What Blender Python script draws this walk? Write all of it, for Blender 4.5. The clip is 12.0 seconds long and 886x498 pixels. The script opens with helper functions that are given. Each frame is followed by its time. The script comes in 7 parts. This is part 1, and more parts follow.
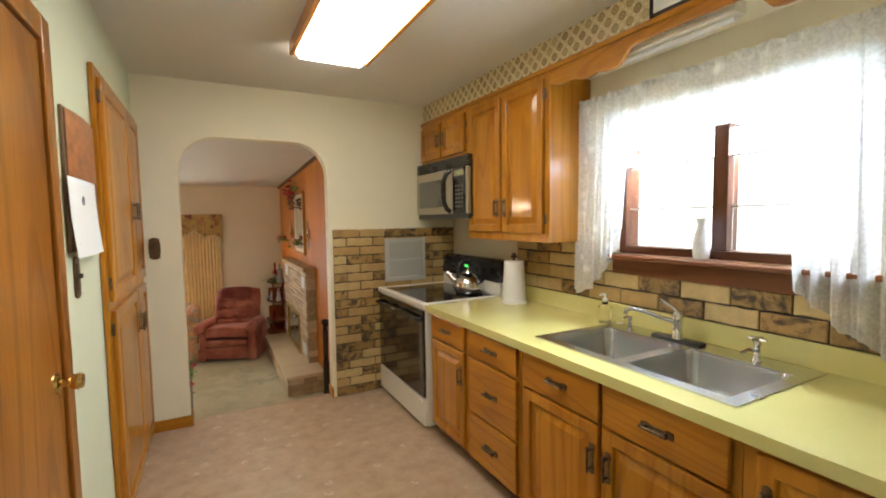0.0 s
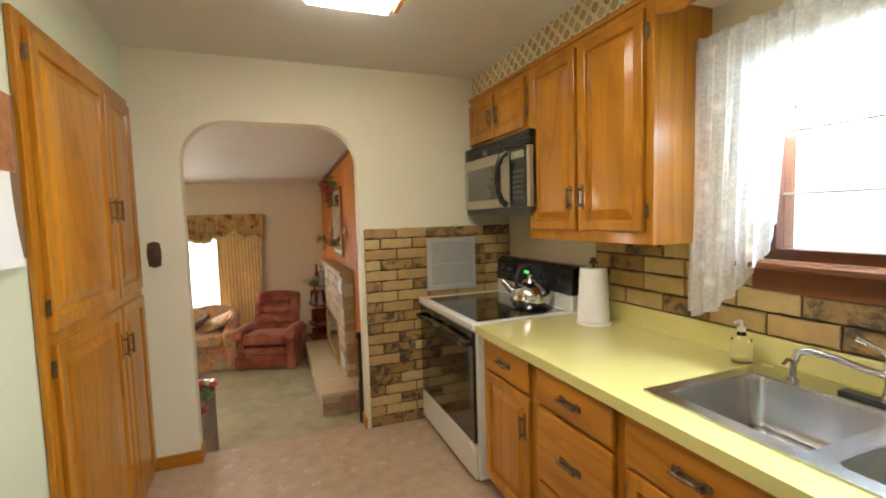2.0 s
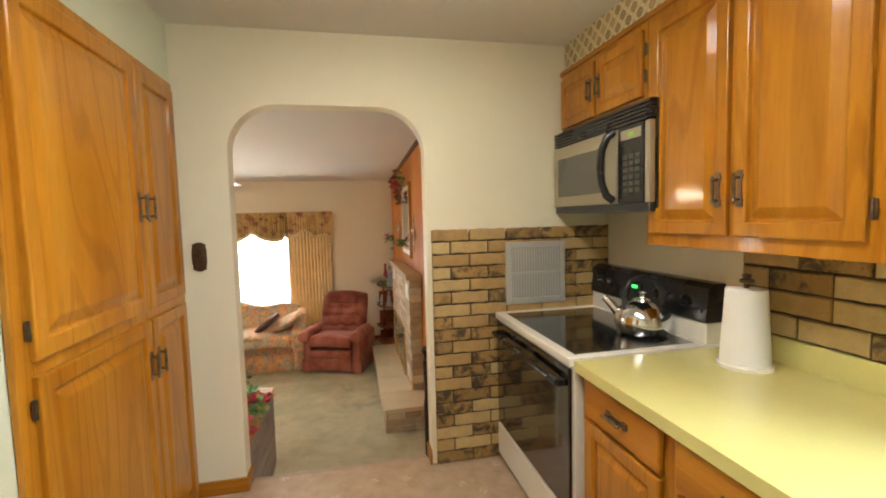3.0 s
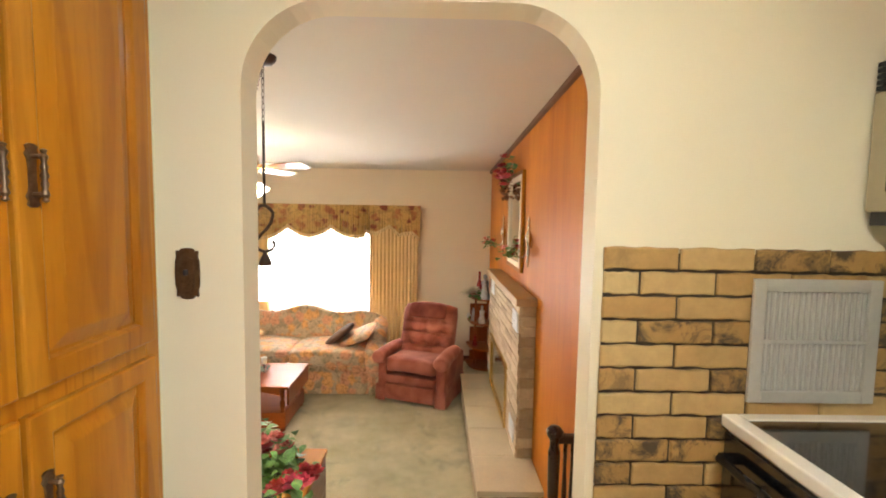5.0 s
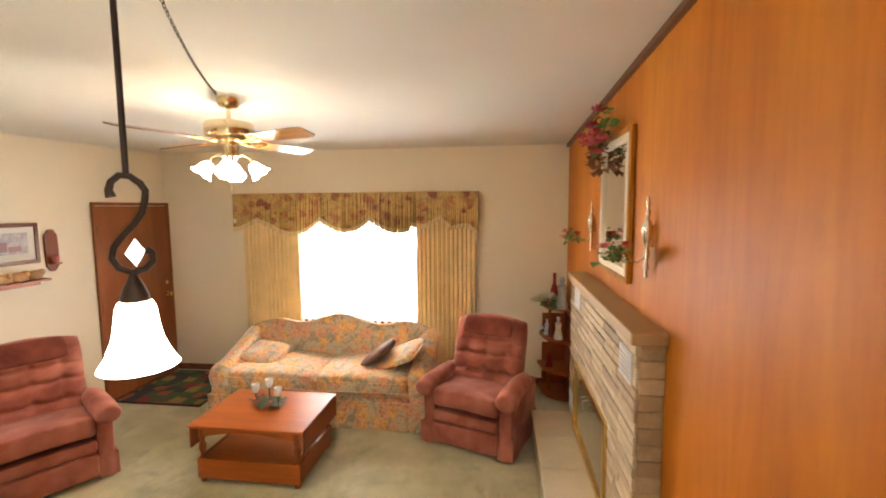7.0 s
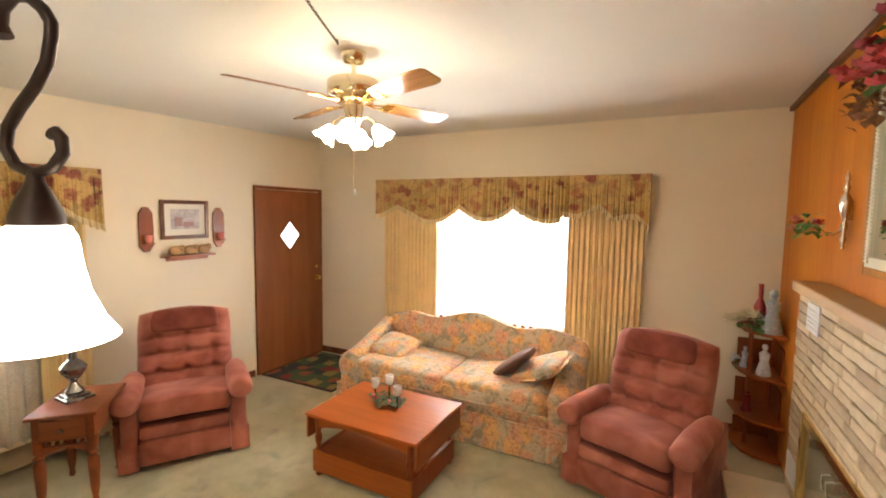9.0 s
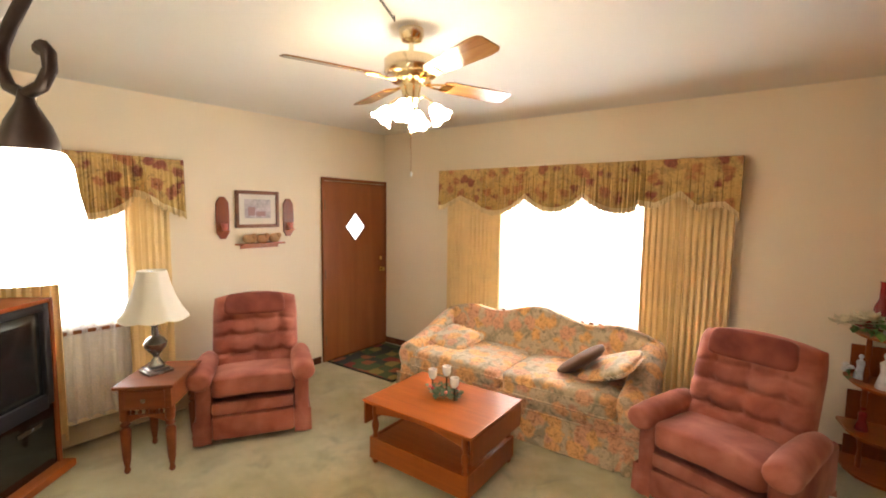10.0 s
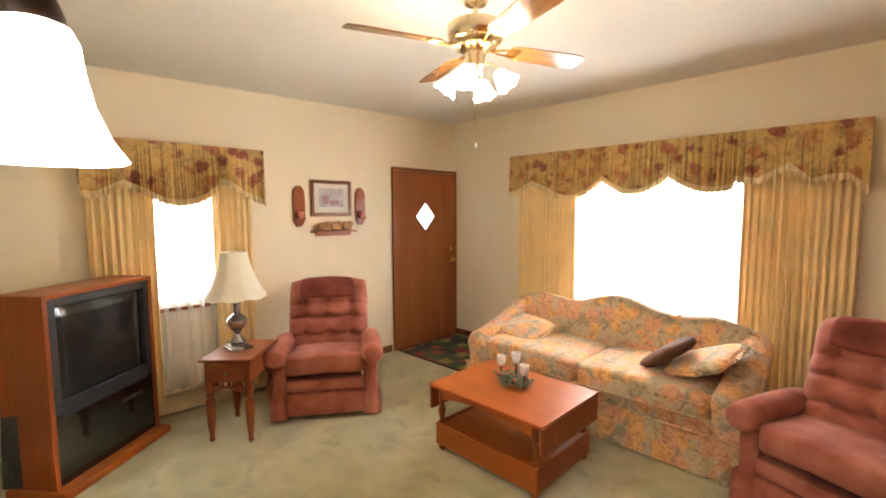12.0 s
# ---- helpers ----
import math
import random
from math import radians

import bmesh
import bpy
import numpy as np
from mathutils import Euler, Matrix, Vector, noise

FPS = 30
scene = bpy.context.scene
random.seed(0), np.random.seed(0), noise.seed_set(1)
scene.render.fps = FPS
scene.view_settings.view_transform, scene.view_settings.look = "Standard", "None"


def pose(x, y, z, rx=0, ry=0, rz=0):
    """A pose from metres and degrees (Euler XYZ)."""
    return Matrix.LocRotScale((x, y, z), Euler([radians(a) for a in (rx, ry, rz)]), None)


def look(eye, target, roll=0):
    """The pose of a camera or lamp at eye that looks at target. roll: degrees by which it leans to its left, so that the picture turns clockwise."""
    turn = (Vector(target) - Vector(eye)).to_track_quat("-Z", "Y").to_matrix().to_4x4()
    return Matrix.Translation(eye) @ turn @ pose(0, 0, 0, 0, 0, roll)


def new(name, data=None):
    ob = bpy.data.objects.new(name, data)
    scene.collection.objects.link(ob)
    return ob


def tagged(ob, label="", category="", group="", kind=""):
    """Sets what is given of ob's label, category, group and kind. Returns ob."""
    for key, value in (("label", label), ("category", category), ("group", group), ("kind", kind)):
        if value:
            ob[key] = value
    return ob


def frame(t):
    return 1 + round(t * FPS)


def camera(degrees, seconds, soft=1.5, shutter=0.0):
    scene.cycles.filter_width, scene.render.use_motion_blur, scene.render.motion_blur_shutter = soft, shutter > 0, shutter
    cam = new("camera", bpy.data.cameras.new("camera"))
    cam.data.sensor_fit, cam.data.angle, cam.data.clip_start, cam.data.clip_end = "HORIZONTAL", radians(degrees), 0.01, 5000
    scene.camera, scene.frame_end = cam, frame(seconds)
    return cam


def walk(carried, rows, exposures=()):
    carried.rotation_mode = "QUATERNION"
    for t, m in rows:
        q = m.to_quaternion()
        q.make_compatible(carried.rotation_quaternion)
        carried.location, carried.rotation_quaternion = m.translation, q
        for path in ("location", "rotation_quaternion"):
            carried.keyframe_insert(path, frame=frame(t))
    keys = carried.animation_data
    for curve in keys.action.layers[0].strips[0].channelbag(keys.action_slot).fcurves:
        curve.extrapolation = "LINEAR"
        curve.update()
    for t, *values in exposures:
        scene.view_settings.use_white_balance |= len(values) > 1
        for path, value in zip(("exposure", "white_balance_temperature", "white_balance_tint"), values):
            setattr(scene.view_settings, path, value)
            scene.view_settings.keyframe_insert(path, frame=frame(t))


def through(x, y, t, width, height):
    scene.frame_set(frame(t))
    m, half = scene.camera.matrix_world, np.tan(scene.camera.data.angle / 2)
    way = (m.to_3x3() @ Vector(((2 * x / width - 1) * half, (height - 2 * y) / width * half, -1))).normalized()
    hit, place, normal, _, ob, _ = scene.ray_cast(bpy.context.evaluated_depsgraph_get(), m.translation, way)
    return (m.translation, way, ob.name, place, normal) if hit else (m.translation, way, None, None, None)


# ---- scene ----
cam = camera(90.1, 12.0, soft=1.9)
PATH = [
    (0, (0.466, -3.874, 1.575), (1.394, -2.107, 1.439), -0.8),
    (0.5, (0.535, -3.783, 1.568), (1.479, -2.025, 1.424), -0.9),
    (1, (0.621, -3.643, 1.564), (1.547, -1.877, 1.415), -1.0),
    (1.5, (0.699, -3.453, 1.571), (1.559, -1.653, 1.423), -1.2),
    (2, (0.784, -3.218, 1.567), (1.503, -1.357, 1.422), -1.7),
    (2.5, (0.86, -2.968, 1.58), (1.422, -1.054, 1.428), -1.8),
    (3, (0.919, -2.683, 1.574), (1.329, -0.731, 1.428), -1.5),
    (3.5, (0.934, -2.386, 1.571), (1.196, -0.409, 1.418), -0.8),
    (5.5, (0.864, -1.067, 1.583), (0.856, 0.927, 1.43), 0.9),
    (6, (0.861, -0.75, 1.582), (0.818, 1.242, 1.409), 0.3),
    (6.5, (0.883, -0.435, 1.56), (0.773, 1.553, 1.376), -0.3),
    (7, (0.894, -0.200, 1.539), (0.636, 1.774, 1.349), -0.4),
    (9, (0.792, 0.42, 1.355), (-0.108, 2.198, 1.187), 0.8),
    (9.5, (0.791, 0.498, 1.308), (-0.257, 2.193, 1.133), 0.9),
    (10, (0.785, 0.545, 1.266), (-0.376, 2.164, 1.09), 0.7),
    (10.5, (0.781, 0.584, 1.22), (-0.465, 2.139, 1.05), 0.4),
    (11, (0.771, 0.609, 1.185), (-0.545, 2.106, 1.015), -0.0),
    (11.5, (0.759, 0.632, 1.153), (-0.613, 2.077, 0.98), -0.3),
    (12, (0.76, 0.655, 1.118), (-0.657, 2.056, 0.947), -0.3),
]
EXPO = [(0, 0.09), (1.5, 0.09), (2.5, 0.32), (3.5, 0.54), (5.5, 0.86), (7.0, 0.73), (9.0, 0.72), (12.0, 0.75)]
walk(cam, [(t, look(eye, target, roll)) for t, eye, target, roll in PATH], EXPO)

# plan: kitchen x 0..2.62, y -5.2..0; sunken living room x -3.16..1.62, y 0.12..4.75
KZ, LF, LC = 2.64, -0.47, 2.21
KR, LW, PW, WY = 2.62, -3.16, 1.62, 4.75
T = 0.12


# ---- world and lamps ----
random.seed(11)
world = bpy.data.worlds.new("sky")
scene.world = world
world.use_nodes = True
wn = world.node_tree.nodes
sky = wn.new("ShaderNodeTexSky")
sky.sky_type, sky.sun_disc, sky.sun_elevation, sky.sun_rotation = "NISHITA", False, radians(50), radians(200)
world.node_tree.links.new(sky.outputs[0], wn["Background"].inputs[0])
wn["Background"].inputs[1].default_value = 0.12


def lamp(name, kind, m, power, colour, size=None, size_y=None):
    data = bpy.data.lights.new(name, kind)
    data.energy, data.color = power, colour
    if kind == "AREA":
        data.shape, data.size, data.size_y = "RECTANGLE", size, size_y or size
    elif kind == "SUN":
        data.angle = size
    ob = new(name, data)
    ob.matrix_world = m
    return ob


lamp("sun", "SUN", look((6, 12, 14), (0, 0, 0)), 1.2, (1.0, 0.95, 0.88), radians(8))
# daylight standing in the window openings
lamp("sky_light_kitchen_window", "AREA", look((KR + 0.14, -2.60, 1.93), (1.5, -2.60, 0.80)), 54, (0.74, 0.87, 1.0), 1.0, 0.16)
lamp("sky_light_front_window", "AREA", look((-0.75, WY + 0.08, 0.80), (-0.75, 2.0, 0.3)), 135, (1.0, 0.97, 0.93), 1.35, 1.05)
lamp("sky_light_side_window", "AREA", look((LW - 0.08, 1.65, 0.85), (0.0, 1.65, 0.4)), 16, (1.0, 0.98, 0.95), 0.5, 0.85)


# ---- materials ----
def material(name):
    m = bpy.data.materials.new(name)
    m.use_nodes = True
    return m, m.node_tree.nodes, m.node_tree.links, m.node_tree.nodes["Principled BSDF"]


def coords(nodes, links, scale=(1, 1, 1), kind="Object", turn=(0, 0, 0)):
    tc, mp = nodes.new("ShaderNodeTexCoord"), nodes.new("ShaderNodeMapping")
    mp.inputs["Scale"].default_value, mp.inputs["Rotation"].default_value = scale, turn
    links.new(tc.outputs[kind], mp.inputs[0])
    return mp.outputs[0]


def noisy(nodes, links, vec, scale, detail=3.0, rough=0.55, distort=0.0):
    n = nodes.new("ShaderNodeTexNoise")
    n.inputs["Scale"].default_value, n.inputs["Detail"].default_value = scale, detail
    n.inputs["Roughness"].default_value, n.inputs["Distortion"].default_value = rough, distort
    links.new(vec, n.inputs["Vector"])
    return n.outputs["Fac"]


def ramp(nodes, links, fac, stops, mode="LINEAR"):
    r = nodes.new("ShaderNodeValToRGB")
    r.color_ramp.interpolation = mode
    while len(r.color_ramp.elements) < len(stops):
        r.color_ramp.elements.new(0.5)
    for e, (p, c) in zip(r.color_ramp.elements, stops):
        e.position, e.color = p, (*c, 1)
    links.new(fac, r.inputs[0])
    return r.outputs[0]


def mixed(nodes, links, fac, a, b, mode="MIX"):
    m = nodes.new("ShaderNodeMix")
    m.data_type, m.blend_type = "RGBA", mode
    for sock, v in ((m.inputs[0], fac), (m.inputs[6], a), (m.inputs[7], b)):
        if isinstance(v, bpy.types.NodeSocket):
            links.new(v, sock)
        else:
            sock.default_value = v if isinstance(v, float) else (*v, 1)
    return m.outputs[2]


def maths(nodes, links, op, a, b=0.5):
    m = nodes.new("ShaderNodeMath")
    m.operation = op
    for sock, v in ((m.inputs[0], a), (m.inputs[1], b)):
        if isinstance(v, bpy.types.NodeSocket):
            links.new(v, sock)
        else:
            sock.default_value = v
    return m.outputs[0]


def bumped(nodes, links, bsdf, height, strength, distance=0.01):
    b = nodes.new("ShaderNodeBump")
    b.inputs["Strength"].default_value, b.inputs["Distance"].default_value = strength, distance
    links.new(height, b.inputs["Height"])
    links.new(b.outputs[0], bsdf.inputs["Normal"])


def surface(name, colour, rough=0.5, metal=0.0, vary=0.12, scale=3.0, grain=60.0, bump=0.05, sheen=0.0, coat=0.0, island=0.0):
    """A plain surface with two scales of variation."""
    m, n, l, b = material(name)
    v = coords(n, l)
    big, fine = noisy(n, l, v, scale, 4), noisy(n, l, v, grain, 2)
    both = maths(n, l, "ADD", maths(n, l, "MULTIPLY", big, 0.7), maths(n, l, "MULTIPLY", fine, 0.3))
    lo, hi = tuple(c * (1 - vary) for c in colour), tuple(min(1, c * (1 + vary)) for c in colour)
    col = ramp(n, l, both, ((0.3, lo), (0.7, hi)))
    if island:
        info = n.new("ShaderNodeObjectInfo")
        col = mixed(n, l, island, col, ramp(n, l, info.outputs["Random"], ((0, lo), (1, hi))))
    l.new(col, b.inputs["Base Color"])
    l.new(ramp(n, l, big, ((0.3, (rough * 0.85,) * 3), (0.7, (min(1, rough * 1.15),) * 3))), b.inputs["Roughness"])
    b.inputs["Metallic"].default_value = metal
    b.inputs["Sheen Weight"].default_value, b.inputs["Sheen Roughness"].default_value = sheen, 0.4
    b.inputs["Coat Weight"].default_value, b.inputs["Coat Roughness"].default_value = coat, 0.15
    bumped(n, l, b, fine, bump, 0.004)
    return m


def wood(name, dark, mid, light, axis="z", rough=0.30, coat=0.45, width=7.0, pore=0.25, coat_rough=0.10, flame=0.45):
    """Varnished wood whose grain runs along one axis of the object."""
    m, n, l, b = material(name)
    s = {"x": (0.09, 1, 1), "y": (1, 0.09, 1), "z": (1, 1, 0.09)}[axis]
    v = coords(n, l, s)
    info = n.new("ShaderNodeObjectInfo")
    add = n.new("ShaderNodeVectorMath")
    add.operation = "ADD"
    shift = n.new("ShaderNodeCombineXYZ")
    for k in range(3):
        l.new(maths(n, l, "MULTIPLY", info.outputs["Random"], 37.0 + 11 * k), shift.inputs[k])
    l.new(v, add.inputs[0])
    l.new(shift.outputs[0], add.inputs[1])
    v = add.outputs[0]
    bands = noisy(n, l, v, width, 2, 0.5, 0.6)
    pores = noisy(n, l, v, width * 14, 2, 0.5)
    col = ramp(n, l, bands, ((0.28, dark), (0.5, mid), (0.72, light)))
    rings = maths(n, l, "SINE", maths(n, l, "MULTIPLY", noisy(n, l, v, width * 0.45, 1, 0.4, 0.25), 85.0), 0.0)
    col = mixed(n, l, flame, col, ramp(n, l, rings, ((0.0, (0.94, 0.92, 0.90)), (0.55, (1, 1, 1)), (0.92, (0.62, 0.52, 0.46)))), "MULTIPLY")
    col = mixed(n, l, pore, col, ramp(n, l, pores, ((0.30, (0.62, 0.56, 0.50)), (0.52, (1, 1, 1)))), "MULTIPLY")
    tone = ramp(n, l, info.outputs["Random"], ((0, (0.88, 0.88, 0.88)), (1, (1.0, 1.0, 1.0))))
    col = mixed(n, l, 1.0, col, tone, "MULTIPLY")
    l.new(col, b.inputs["Base Color"])
    l.new(ramp(n, l, pores, ((0.3, (rough * 1.08,) * 3), (0.7, (rough * 0.94,) * 3))), b.inputs["Roughness"])
    b.inputs["Specular IOR Level"].default_value = 0.18
    b.inputs["Coat Weight"].default_value, b.inputs["Coat Roughness"].default_value = coat, coat_rough
    bumped(n, l, b, pores, 0.015, 0.001)
    return m


def glow(name, colour, strength):
    m, n, l, b = material(name)
    b.inputs["Base Color"].default_value = (*colour, 1)
    b.inputs["Emission Color"].default_value = (*colour, 1)
    b.inputs["Emission Strength"].default_value = strength
    b.inputs["Roughness"].default_value = 0.3
    return m


WALL_K = surface("cream_wall_paint", (0.80, 0.74, 0.55), 0.6, vary=0.03, scale=1.2, grain=180, bump=0.10)
WALL_KL = surface("pale_green_wall_paint", (0.64, 0.66, 0.47), 0.6, vary=0.03, scale=1.2, grain=180, bump=0.10)
WALL_L = surface("warm_cream_wall_paint", (0.82, 0.72, 0.55), 0.62, vary=0.03, scale=1.0, grain=160, bump=0.12)
CEIL = surface("ceiling_paint", (0.73, 0.705, 0.64), 0.8, vary=0.03, scale=1.5, grain=220, bump=0.2)
OAK_Z = wood("honey_oak_upright", (0.40, 0.145, 0.009), (0.48, 0.190, 0.013), (0.55, 0.238, 0.021), "z")
OAK_Y = wood("honey_oak_level", (0.40, 0.145, 0.009), (0.48, 0.190, 0.013), (0.55, 0.238, 0.021), "y")
OAK_X = wood("honey_oak_cross", (0.40, 0.145, 0.009), (0.48, 0.190, 0.013), (0.55, 0.238, 0.021), "x")
WHITE_PAINT = surface("white_enamel", (0.80, 0.77, 0.68), 0.25, vary=0.02, coat=0.4, bump=0.0)



# ---- mesh helpers ----
def box(bm, a, b, bevel=0.0, seg=2):
    """An upright box between two corners, in a bmesh."""
    lo, hi = [min(p, q) for p, q in zip(a, b)], [max(p, q) for p, q in zip(a, b)]
    v = [bm.verts.new((x, y, z)) for x in (lo[0], hi[0]) for y in (lo[1], hi[1]) for z in (lo[2], hi[2])]
    fs = [bm.faces.new([v[i] for i in q]) for q in ((0, 1, 3, 2), (4, 6, 7, 5), (0, 4, 5, 1), (2, 3, 7, 6), (0, 2, 6, 4), (1, 5, 7, 3))]
    if bevel:
        edges = {e for f in fs for e in f.edges}
        bmesh.ops.bevel(bm, geom=list(edges), offset=bevel, segments=seg, profile=0.5, affect="EDGES")
    return bm


def boxes(*rows, bevel=0.0):
    bm = bmesh.new()
    for a, b in rows:
        box(bm, a, b, bevel)
    return bm


def lathe(profile, n=32, axis="z", at=(0, 0, 0)):
    """A turned shape from (radius, height) pairs."""
    bm = bmesh.new()
    rings = []
    for r, h in profile:
        ring = []
        for k in range(n):
            a = 2 * math.pi * k / n
            p = (r * math.cos(a), r * math.sin(a), h)
            p = {"z": p, "x": (p[2], p[0], p[1]), "y": (p[0], p[2], p[1])}[axis]
            ring.append(bm.verts.new(Vector(p) + Vector(at)))
        rings.append(ring)
    for a, b in zip(rings, rings[1:]):
        for k in range(n):
            bm.faces.new((a[k], a[(k + 1) % n], b[(k + 1) % n], b[k]))
    if profile[0][0] > 1e-6:
        bm.faces.new(rings[0])
    if profile[-1][0] > 1e-6:
        bm.faces.new(rings[-1])
    bmesh.ops.remove_doubles(bm, verts=bm.verts, dist=1e-5)
    bmesh.ops.recalc_face_normals(bm, faces=bm.faces)
    return bm


def tube(points, radius, n=8, closed=False):
    """A round bar along points; radius is a number or one for each point."""
    bm = bmesh.new()
    pts = [Vector(p) for p in points]
    rad = radius if isinstance(radius, (list, tuple)) else [radius] * len(pts)
    rings, side = [], None
    for i, p in enumerate(pts):
        d = (pts[(i + 1) % len(pts)] - pts[i - 1]) if closed or 0 < i < len(pts) - 1 else (pts[1] - pts[0] if i == 0 else pts[-1] - pts[-2])
        d.normalize()
        if side is None:
            side = d.orthogonal().normalized()
        side = (side - d * side.dot(d)).normalized()
        up = d.cross(side)
        rings.append([bm.verts.new(p + (side * math.cos(2 * math.pi * k / n) + up * math.sin(2 * math.pi * k / n)) * rad[i]) for k in range(n)])
    m = len(rings)
    for i in range(m if closed else m - 1):
        a, b = rings[i], rings[(i + 1) % m]
        for k in range(n):
            bm.faces.new((a[k], a[(k + 1) % n], b[(k + 1) % n], b[k]))
    if not closed:
        bm.faces.new(rings[0])
        bm.faces.new(rings[-1])
    bmesh.ops.recalc_face_normals(bm, faces=bm.faces)
    return bm


def extruded(outline, axis, a, b):
    """A flat outline of (u, v) pushed from a to b along an axis: 'x' takes (y, z), 'y' takes (x, z), 'z' takes (x, y)."""
    put = {"x": lambda u, v, w: (w, u, v), "y": lambda u, v, w: (u, w, v), "z": lambda u, v, w: (u, v, w)}[axis]
    bm = bmesh.new()
    lo = [bm.verts.new(put(u, v, a)) for u, v in outline]
    hi = [bm.verts.new(put(u, v, b)) for u, v in outline]
    bm.faces.new(lo)
    bm.faces.new(hi)
    for k in range(len(lo)):
        bm.faces.new((lo[k], lo[(k + 1) % len(lo)], hi[(k + 1) % len(lo)], hi[k]))
    bmesh.ops.recalc_face_normals(bm, faces=bm.faces)
    bmesh.ops.triangulate(bm, faces=[f for f in bm.faces if len(f.verts) > 4])
    return bm


def grid_sheet(fn, nu, nv):
    """A sheet of nu x nv quads, fn(u, v) gives the place, u and v in 0..1."""
    bm = bmesh.new()
    v = [[bm.verts.new(fn(i / nu, j / nv)) for j in range(nv + 1)] for i in range(nu + 1)]
    for i in range(nu):
        for j in range(nv):
            bm.faces.new((v[i][j], v[i + 1][j], v[i + 1][j + 1], v[i][j + 1]))
    return bm


def blob(size, at=(0, 0, 0), power=0.5, nu=20, nv=14, wobble=None, turn=None):
    """A cushion-like rounded block (superellipsoid); power 1 is an ellipsoid, small powers are boxy."""
    bm = bmesh.new()
    sg = lambda c, p: math.copysign(abs(c) ** p, c)
    rows = []
    for j in range(nv + 1):
        b = -math.pi / 2 + math.pi * j / nv
        row = []
        for i in range(nu):
            a = 2 * math.pi * i / nu
            p = Vector((sg(math.cos(b), power) * sg(math.cos(a), power) * size[0] / 2, sg(math.cos(b), power) * sg(math.sin(a), power) * size[1] / 2, sg(math.sin(b), power) * size[2] / 2))
            if wobble:
                p = wobble(p)
            if turn:
                p = turn @ p
            row.append(bm.verts.new(p + Vector(at)))
        rows.append(row)
    for a, b in zip(rows, rows[1:]):
        for i in range(nu):
            bm.faces.new((a[i], a[(i + 1) % nu], b[(i + 1) % nu], b[i]))
    bmesh.ops.remove_doubles(bm, verts=bm.verts, dist=1e-5)
    bmesh.ops.recalc_face_normals(bm, faces=bm.faces)
    return bm


def joined(*bms):
    out = bmesh.new()
    for b in bms:
        me = bpy.data.meshes.new("tmp")
        b.to_mesh(me)
        b.free()
        out.from_mesh(me)
        bpy.data.meshes.remove(me)
    return out


def part(name, bm, mat, parent=None, label="", smooth=False, m=None):
    """Links a bmesh as one mesh object, under a thing or under a part of it."""
    me = bpy.data.meshes.new(name)
    bm.to_mesh(me)
    bm.free()
    me.materials.append(mat)
    if smooth:
        for p in me.polygons:
            p.use_smooth = True
        me.set_sharp_from_angle(angle=radians(40 if smooth is True else smooth))
    ob = new(name, me)
    if parent:
        ob.parent = parent
    if m is not None:
        ob.matrix_basis = m
    return tagged(ob, label)


def again(ob, parent, m):
    """One more piece on the same mesh."""
    o = new(ob.name.split(".")[0], ob.data)
    o.parent, o.matrix_basis = parent, m
    return o


def thing(name, m, label, category, group="", kind=""):
    ob = new(name)
    ob.empty_display_size = 0.1
    ob.matrix_basis = m
    return tagged(ob, label, category, group, kind)


def structure(name, bm, mat, label, category="wall"):
    return tagged(part(name, bm, mat), label, category, kind="structure")


# ---- the shell ----
def holed(axis, a, b, u0, u1, z0, z1, hole):
    """A wall from a to b along its axis with one rectangular opening (u0, u1, z0, z1) through it."""
    put = (lambda u, z, w: (w, u, z)) if axis == "x" else (lambda u, z, w: (u, w, z))
    bm = bmesh.new()
    rings = []
    for p, q, r, s, w in ((u0, u1, z0, z1, a), (*hole, a), (*hole, b), (u0, u1, z0, z1, b)):
        rings.append([bm.verts.new(put(u, z, w)) for u, z in ((p, r), (q, r), (q, s), (p, s))])
    for k in range(4):
        c, d = rings[k], rings[(k + 1) % 4]
        for i in range(4):
            bm.faces.new((c[i], c[(i + 1) % 4], d[(i + 1) % 4], d[i]))
    bmesh.ops.recalc_face_normals(bm, faces=bm.faces)
    return bm


def arch_outline(x0, x1, z0, z1, a, b, spring, top):
    """A wall with a round-cornered opening from the floor up, as (x, z)."""
    r = top - spring
    curve = [(a, z0), (a, spring)] + [(a + r - r * math.cos(k * math.pi / 20), spring + r * math.sin(k * math.pi / 20)) for k in range(1, 11)]
    curve += [(b - r + r * math.sin(k * math.pi / 20), spring + r * math.cos(k * math.pi / 20)) for k in range(0, 10)] + [(b, spring), (b, z0)]
    return [(x0, z0)] + curve + [(x1, z0), (x1, z1), (x0, z1)]


AX0, AX1, LU = 0.27, 1.38, 2.52
arch = extruded(arch_outline(LW - T, KR + T, LF - 0.1, KZ + 0.05, AX0, AX1, 1.96, 2.23), "y", 0.0, T)
structure("wall_arch", arch, WALL_K, "cream painted wall with a round-cornered archway", "wall")
structure("kitchen_wall_left", boxes(((-T, -5.3, -0.1), (0, 0, KZ + 0.05))), WALL_KL, "pale green painted kitchen wall", "wall")
structure("kitchen_wall_back", boxes(((-T, -5.42, -0.1), (KR + T, -5.3, KZ + 0.05))), WALL_K, "cream painted kitchen wall", "wall")
